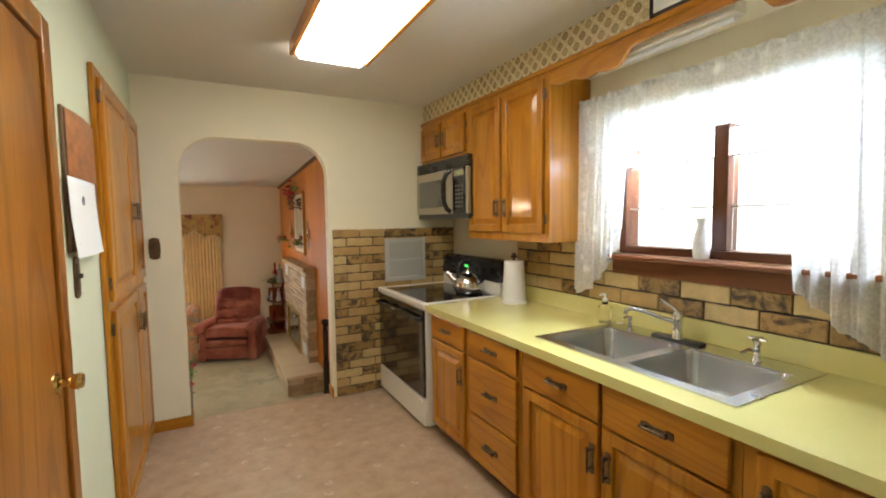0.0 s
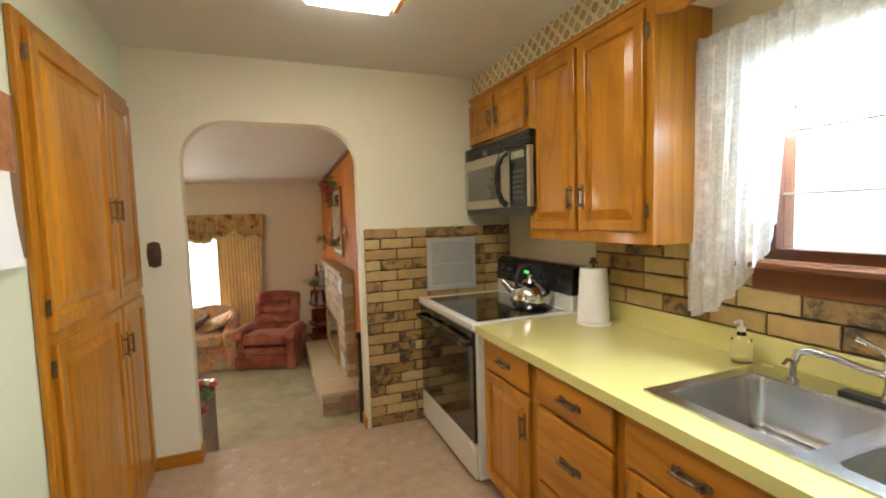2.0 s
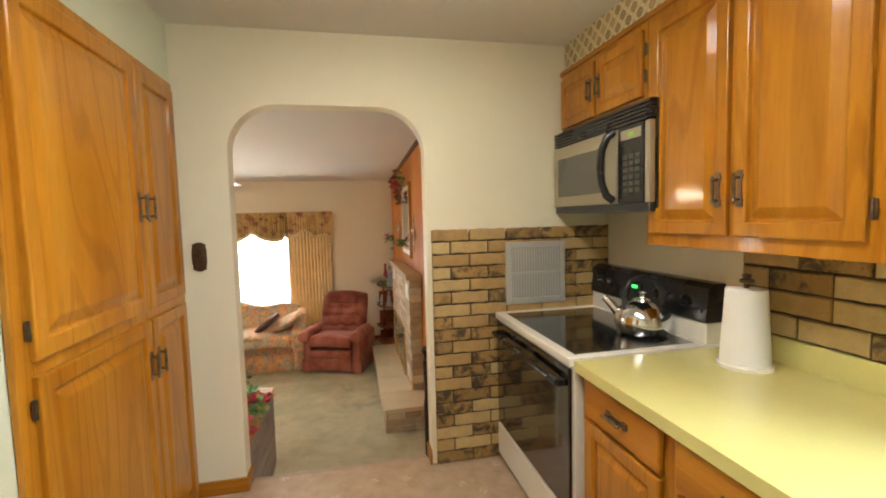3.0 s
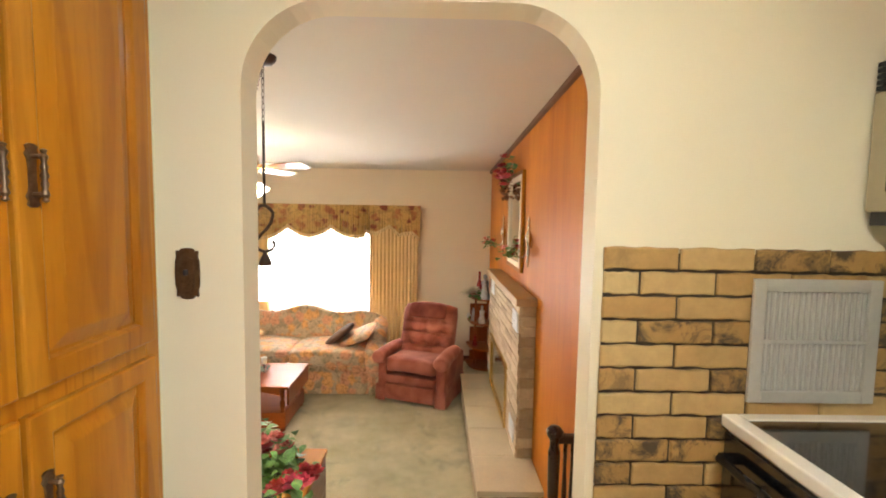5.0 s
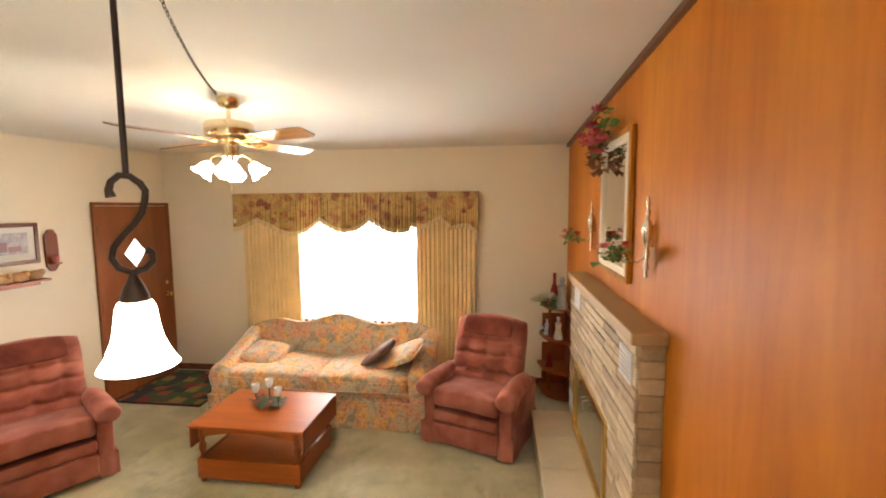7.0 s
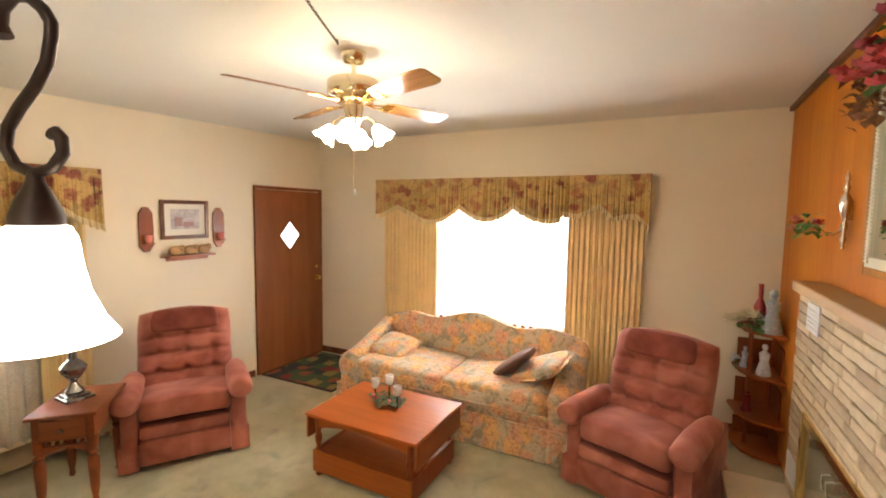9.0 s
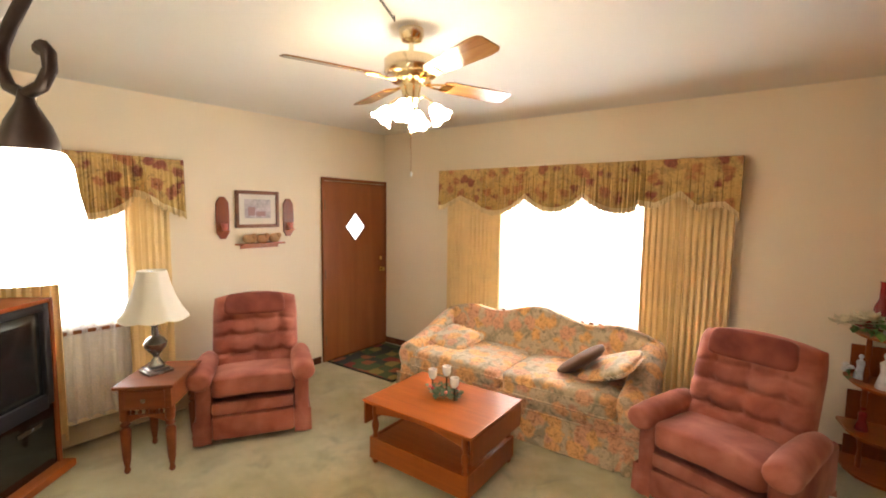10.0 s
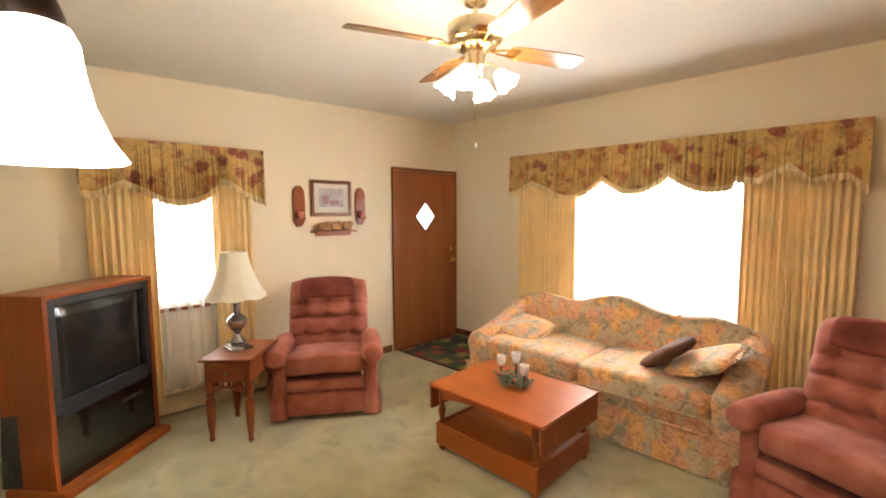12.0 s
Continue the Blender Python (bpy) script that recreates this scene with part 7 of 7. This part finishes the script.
TIERS = (0.95, 0.62, 0.29, 0.03)
for z, r_ in zip(TIERS, (0.35, 0.37, 0.39, 0.39)):
    part("shelf", quarter(r_, z - 0.018, z), CHERRY_X, etag)
for k, (z0, z1) in enumerate(zip(TIERS[1:], TIERS)):
    part("back_panel", boxes(((-0.26, -0.012, z0), (-0.02, -0.001, z1 - 0.12)), ((-0.012, -0.30, z0), (-0.001, -0.02, z1 - 0.12))), CHERRY_Z, etag)
    part("spindle", lathe([(0.014, z0), (0.018, z0 + 0.05), (0.010, z0 + 0.12), (0.018, z0 + 0.2), (0.014, z1 - 0.018)], 14, at=(-0.20, -0.20, 0)), CHERRY_Z, etag, smooth=True)
part("post", boxes(((-0.03, -0.03, 0.0), (-0.002, -0.002, 0.95))), CHERRY_Z, etag)
for x, y in ((-0.25, -0.06), (-0.06, -0.34)):
    part("foot", boxes(((x - 0.02, y - 0.02, 0.0), (x + 0.02, y + 0.02, 0.013))), CHERRY_Z, etag)
ex, ey = PW - 0.002, WY - 0.02
PORC = surface("glazed_figurine", (0.62, 0.64, 0.68), 0.2, vary=0.25, scale=25, coat=0.4, bump=0.0)


def figure(m, h, label, mat):
    prof = [(0.20, 0), (0.22, 0.04), (0.17, 0.25), (0.12, 0.45), (0.14, 0.58), (0.15, 0.70), (0.06, 0.78), (0.05, 0.80), (0.085, 0.87), (0.085, 0.93), (0.05, 0.99), (0, 1.0)]
    return tagged(part("figurine", lathe([(r * h, z * h) for r, z in prof], 20), mat, smooth=True, m=m), label, "figurine")


SKIRT_BLUE = surface("pale_blue_glaze", (0.42, 0.46, 0.50), 0.25, vary=0.2, scale=30, coat=0.4, bump=0.0)
figure(pose(ex - 0.09, ey - 0.29, LF + 0.95), 0.33, "pale blue porcelain figurine of a lady on the shelf", SKIRT_BLUE)
figure(pose(ex - 0.22, ey - 0.12, LF + 0.62), 0.17, "white glazed figurine on the middle shelf", PORC)
figure(pose(ex - 0.12, ey - 0.28, LF + 0.62), 0.24, "blue and white glazed figurine beside another", PORC)
figure(pose(ex - 0.20, ey - 0.20, LF + 0.29), 0.17, "deep red glass ornament on the low shelf", surface("red_glass", (0.25, 0.02, 0.02), 0.15, coat=0.5, bump=0.0))
bot = thing("red_bottle", pose(ex - 0.15, ey - 0.15, LF + 0.95) @ Matrix.Scale(1.25, 4), "tall red glass bottle on the top shelf", "bottle")
part("bottle_body", lathe([(0.03, 0), (0.032, 0.02), (0.032, 0.14), (0.014, 0.19), (0.013, 0.27), (0.017, 0.28), (0, 0.282)], 20), surface("dark_red_glass", (0.30, 0.02, 0.02), 0.12, coat=0.6, bump=0.0), bot, smooth=True)
CREAM_PETAL = surface("cream_petals", (0.74, 0.68, 0.50), 0.6, vary=0.1, scale=30, bump=0.05)
bouquet("white_flowers", pose(ex - 0.20, ey - 0.24, LF + 0.95), "white silk lilies with red buds on the top shelf", 26, 8, (0.040, 0.040, 0.11), 0.07, 0.15, 31, [CREAM_PETAL, CREAM_PETAL, CREAM_PETAL, BLOOM])
bouquet("white_flowers", pose(ex - 0.27, ey - 0.10, LF + 0.62), "small white silk flowers on the middle shelf", 8, 4, (0.02, 0.02, 0.07), 0.04, 0.05, 33, [PAPER])

# ---- on the door wall ----
pic = thing("framed_picture", pose(LW + 0.001, 2.97, 1.25, 0, 0, 90), "framed house print with a wide cream mat", "picture")
part("frame", joined(*[boxes((a, b), bevel=0.005) for a, b in (((-0.225, -0.022, -0.175), (-0.192, 0, 0.175)), ((0.192, -0.022, -0.175), (0.225, 0, 0.175)), ((-0.192, -0.022, 0.142), (0.192, 0, 0.175)), ((-0.192, -0.022, -0.175), (0.192, 0, -0.142)))]), WALNUT_X, pic)
part("mat", boxes(((-0.193, -0.010, -0.143), (0.193, -0.002, 0.143))), surface("cream_mat", (0.70, 0.66, 0.58), 0.7, vary=0.02), pic, "cream mat board")
part("print", boxes(((-0.135, -0.012, -0.085), (0.135, -0.0095, 0.095))), surface("faded_print", (0.45, 0.40, 0.42), 0.5, vary=0.5, scale=14, grain=50, bump=0.0), pic, "faded mauve print")
part("printed_house", boxes(((-0.10, -0.0135, -0.06), (-0.03, -0.0115, 0.02)), ((-0.02, -0.0135, -0.065), (0.08, -0.0115, -0.02))), surface("mauve_ink", (0.30, 0.17, 0.17), 0.6), pic)
for y in (2.625, 3.305):
    pl = thing("wall_plaque", pose(LW + 0.001, y, 1.17, 0, 0, 90), "elongated wooden candle plaque with a pink cup", "plaque", "pair of wooden plaques")
    part("board", extruded([(-0.055, -0.14), (-0.02, -0.19), (0.02, -0.19), (0.055, -0.14), (0.06, 0.0), (0.055, 0.14), (0.02, 0.19), (-0.02, 0.19), (-0.055, 0.14), (-0.06, 0.0)], "y", -0.016, 0), CHERRY_Z, pl)
    part("bracket", boxes(((-0.035, -0.075, -0.125), (0.035, -0.014, -0.112)), bevel=0.003), CHERRY_X, pl)
    part("cup", lathe([(0.016, -0.111), (0.026, -0.095), (0.030, -0.05), (0.026, -0.05), (0, -0.09)], 18, at=(0, -0.045, 0)), PINK, pl, "pink glass cup", smooth=True)
ws = thing("wall_shelf", pose(LW + 0.001, 2.985, 0.925, 0, 0, 90), "narrow wooden wall shelf", "shelf")
part("ledge", extruded([(-0.25, -0.001), (0.25, -0.001), (0.22, -0.10), (-0.22, -0.10)], "z", -0.010, 0.006), CHERRY_X, ws)
part("rail", boxes(((-0.20, -0.014, -0.045), (0.20, -0.001, -0.010)), bevel=0.003), CHERRY_X, ws)
TAN = surface("tan_carved_wood", (0.45, 0.25, 0.10), 0.6, vary=0.3, scale=20)
for k, x in enumerate((-0.13, 0.0, 0.13)):
    o = part("shelf_ornament", joined(blob((0.13, 0.07, 0.085), (0, 0, 0.042), 0.8, 16, 10), blob((0.055, 0.055, 0.055), (0.035, -0.02, 0.065), 0.9, 12, 8)), TAN, smooth=80, m=pose(LW + 0.052, 2.985 + x, 0.932, 0, 0, 90 + 12 * (k - 1)))
    tagged(o, "small tan carved ornament on the wall shelf", "ornament", "row of carved ornaments")


def rug_look():
    m, n, l, b = material("patchwork_rug")
    v = coords(n, l)
    ck = n.new("ShaderNodeTexVoronoi")
    ck.distance, ck.inputs["Scale"].default_value, ck.inputs["Randomness"].default_value = "CHEBYCHEV", 7.5, 0.55
    l.new(v, ck.inputs["Vector"])
    col = ramp(n, l, ck.outputs["Color"], ((0.0, (0.03, 0.035, 0.025)), (0.25, (0.20, 0.025, 0.02)), (0.42, (0.055, 0.08, 0.03)), (0.55, (0.24, 0.17, 0.05)), (0.68, (0.03, 0.03, 0.03)), (0.78, (0.26, 0.07, 0.03))), "CONSTANT")
    l.new(col, b.inputs["Base Color"])
    b.inputs["Roughness"].default_value = 0.95
    bumped(n, l, b, noisy(n, l, v, 250, 2), 0.5, 0.004)
    return m


rug = thing("door_rug", pose(-2.62, 4.22, LF), "dark red and green patchwork rug by the door", "rug")
part("rug_top", boxes(((-0.47, -0.44, 0.001), (0.47, 0.44, 0.014)), bevel=0.004), rug_look(), rug)
part("border", boxes(((-0.49, -0.46, 0.001), (-0.47, 0.46, 0.012)), ((0.47, -0.46, 0.001), (0.49, 0.46, 0.012)), ((-0.47, -0.46, 0.001), (0.47, -0.44, 0.012)), ((-0.47, 0.44, 0.001), (0.47, 0.46, 0.012))), surface("black_rug_border", (0.015, 0.014, 0.012), 0.95), rug)


# ---- outside: overcast brightness seen through the windows ----
structure("backdrop_1", boxes(((KR + 2.2, -9.0, -1.5), (KR + 2.25, 4.0, 6.0))), SKYGLOW, "bright overcast distance outside the window", "backdrop")
structure("backdrop_2", boxes(((-6.0, WY + 2.4, -2.0), (5.0, WY + 2.45, 5.0))), SKYGLOW, "bright overcast distance outside the window", "backdrop")
structure("backdrop_3", boxes(((LW - 2.45, -4.0, -2.0), (LW - 2.4, 6.5, 5.0))), SKYGLOW, "bright overcast distance outside the window", "backdrop")

# Added green glow, unseen above the window's sight lines; it only tints the light.
structure("backdrop_4", boxes(((KR + 2.0, -7.0, 2.52), (KR + 2.05, 2.0, 6.0))), glow("leafy_green_glow", (0.42, 0.60, 0.28), 1.1), "out-of-view green glow standing for foliage above the kitchen window", "backdrop")

# ---- bricks, piece by piece ----
brick_field(stove_bricks, 1.404, KR - 0.004, 0.0, 1.497, 0.243, 0.0788, lambda u, z: pose(u, -0.005, z), holes=((2.0, 2.17, 1.05, 1.35),))
brick_field(sink_bricks, 1.06, 3.6, CT + 0.107, 1.243, 0.25, 0.093, lambda u, z: pose(KR - 0.005, -u, z, 0, 0, -90))
brick_field(sink_bricks, 1.06, 2.005, 1.243, 1.42, 0.25, 0.0885, lambda u, z: pose(KR - 0.005, -u, z, 0, 0, -90), start=1)


def stones(parent, axis, u0, u1, z0, z1, ph, wmin, wmax, put, holes, seed):
    """Courses of long thin stones of uneven length."""
    rnd = random.Random(seed)
    cache = {}
    rows = round((z1 - z0) / ph)
    h = (z1 - z0) / rows
    for r in range(rows):
        z, u = z0 + h * (r + 0.5), u0
        while u < u1 - 0.02:
            w = round(rnd.uniform(wmin, wmax), 2)
            a, b = u, min(u + w, u1)
            if u1 - b < 0.08:
                b = u1
            for y0_, y1_, zz0, zz1 in holes:
                if zz0 < z < zz1:
                    if a < y0_ < b:
                        b = y0_
                    if y0_ <= a < y1_:
                        a = b = y1_
            u = b if b > u else b + 0.01
            if b - a < 0.03:
                continue
            key = (round(b - a, 2), rnd.randrange(3))
            if key not in cache:
                cache[key] = brick_mesh(b - a - 0.004, h - 0.005, 0.016, hash(key) % 997)
                cache[key].materials[0] = STONE
            o = new("stone", cache[key])
            o.parent, o.matrix_basis = parent, put((a + b) / 2, z, rnd.uniform(-0.004, 0.004))


stones(fp, "y", FY0, FY1, HT, 0.926, 0.052, 0.22, 0.42, lambda u, z, d: pose(FXF + 0.013 + d, u, z, 0, 0, -90), [OP], 3)
stones(fp, "x", FXF + 0.012, PW, HT, 0.926, 0.075, 0.2, 0.3, lambda u, z, d: pose(u, FY0 + 0.013 + d * 0.5, z), [], 5)
stones(hearth, "y", 1.41, 3.56, LF + 0.001, HT - 0.042, 0.063, 0.18, 0.30, lambda u, z, d: pose(1.196, u, z, 0, 0, -90), [], 6)
stones(hearth, "x", 1.20, PW - 0.01, LF + 0.001, HT - 0.042, 0.063, 0.12, 0.2, lambda u, z, d: pose(u, 1.421, z), [], 7)
for o in (PULL, HINGE):
    bpy.data.objects.remove(o)
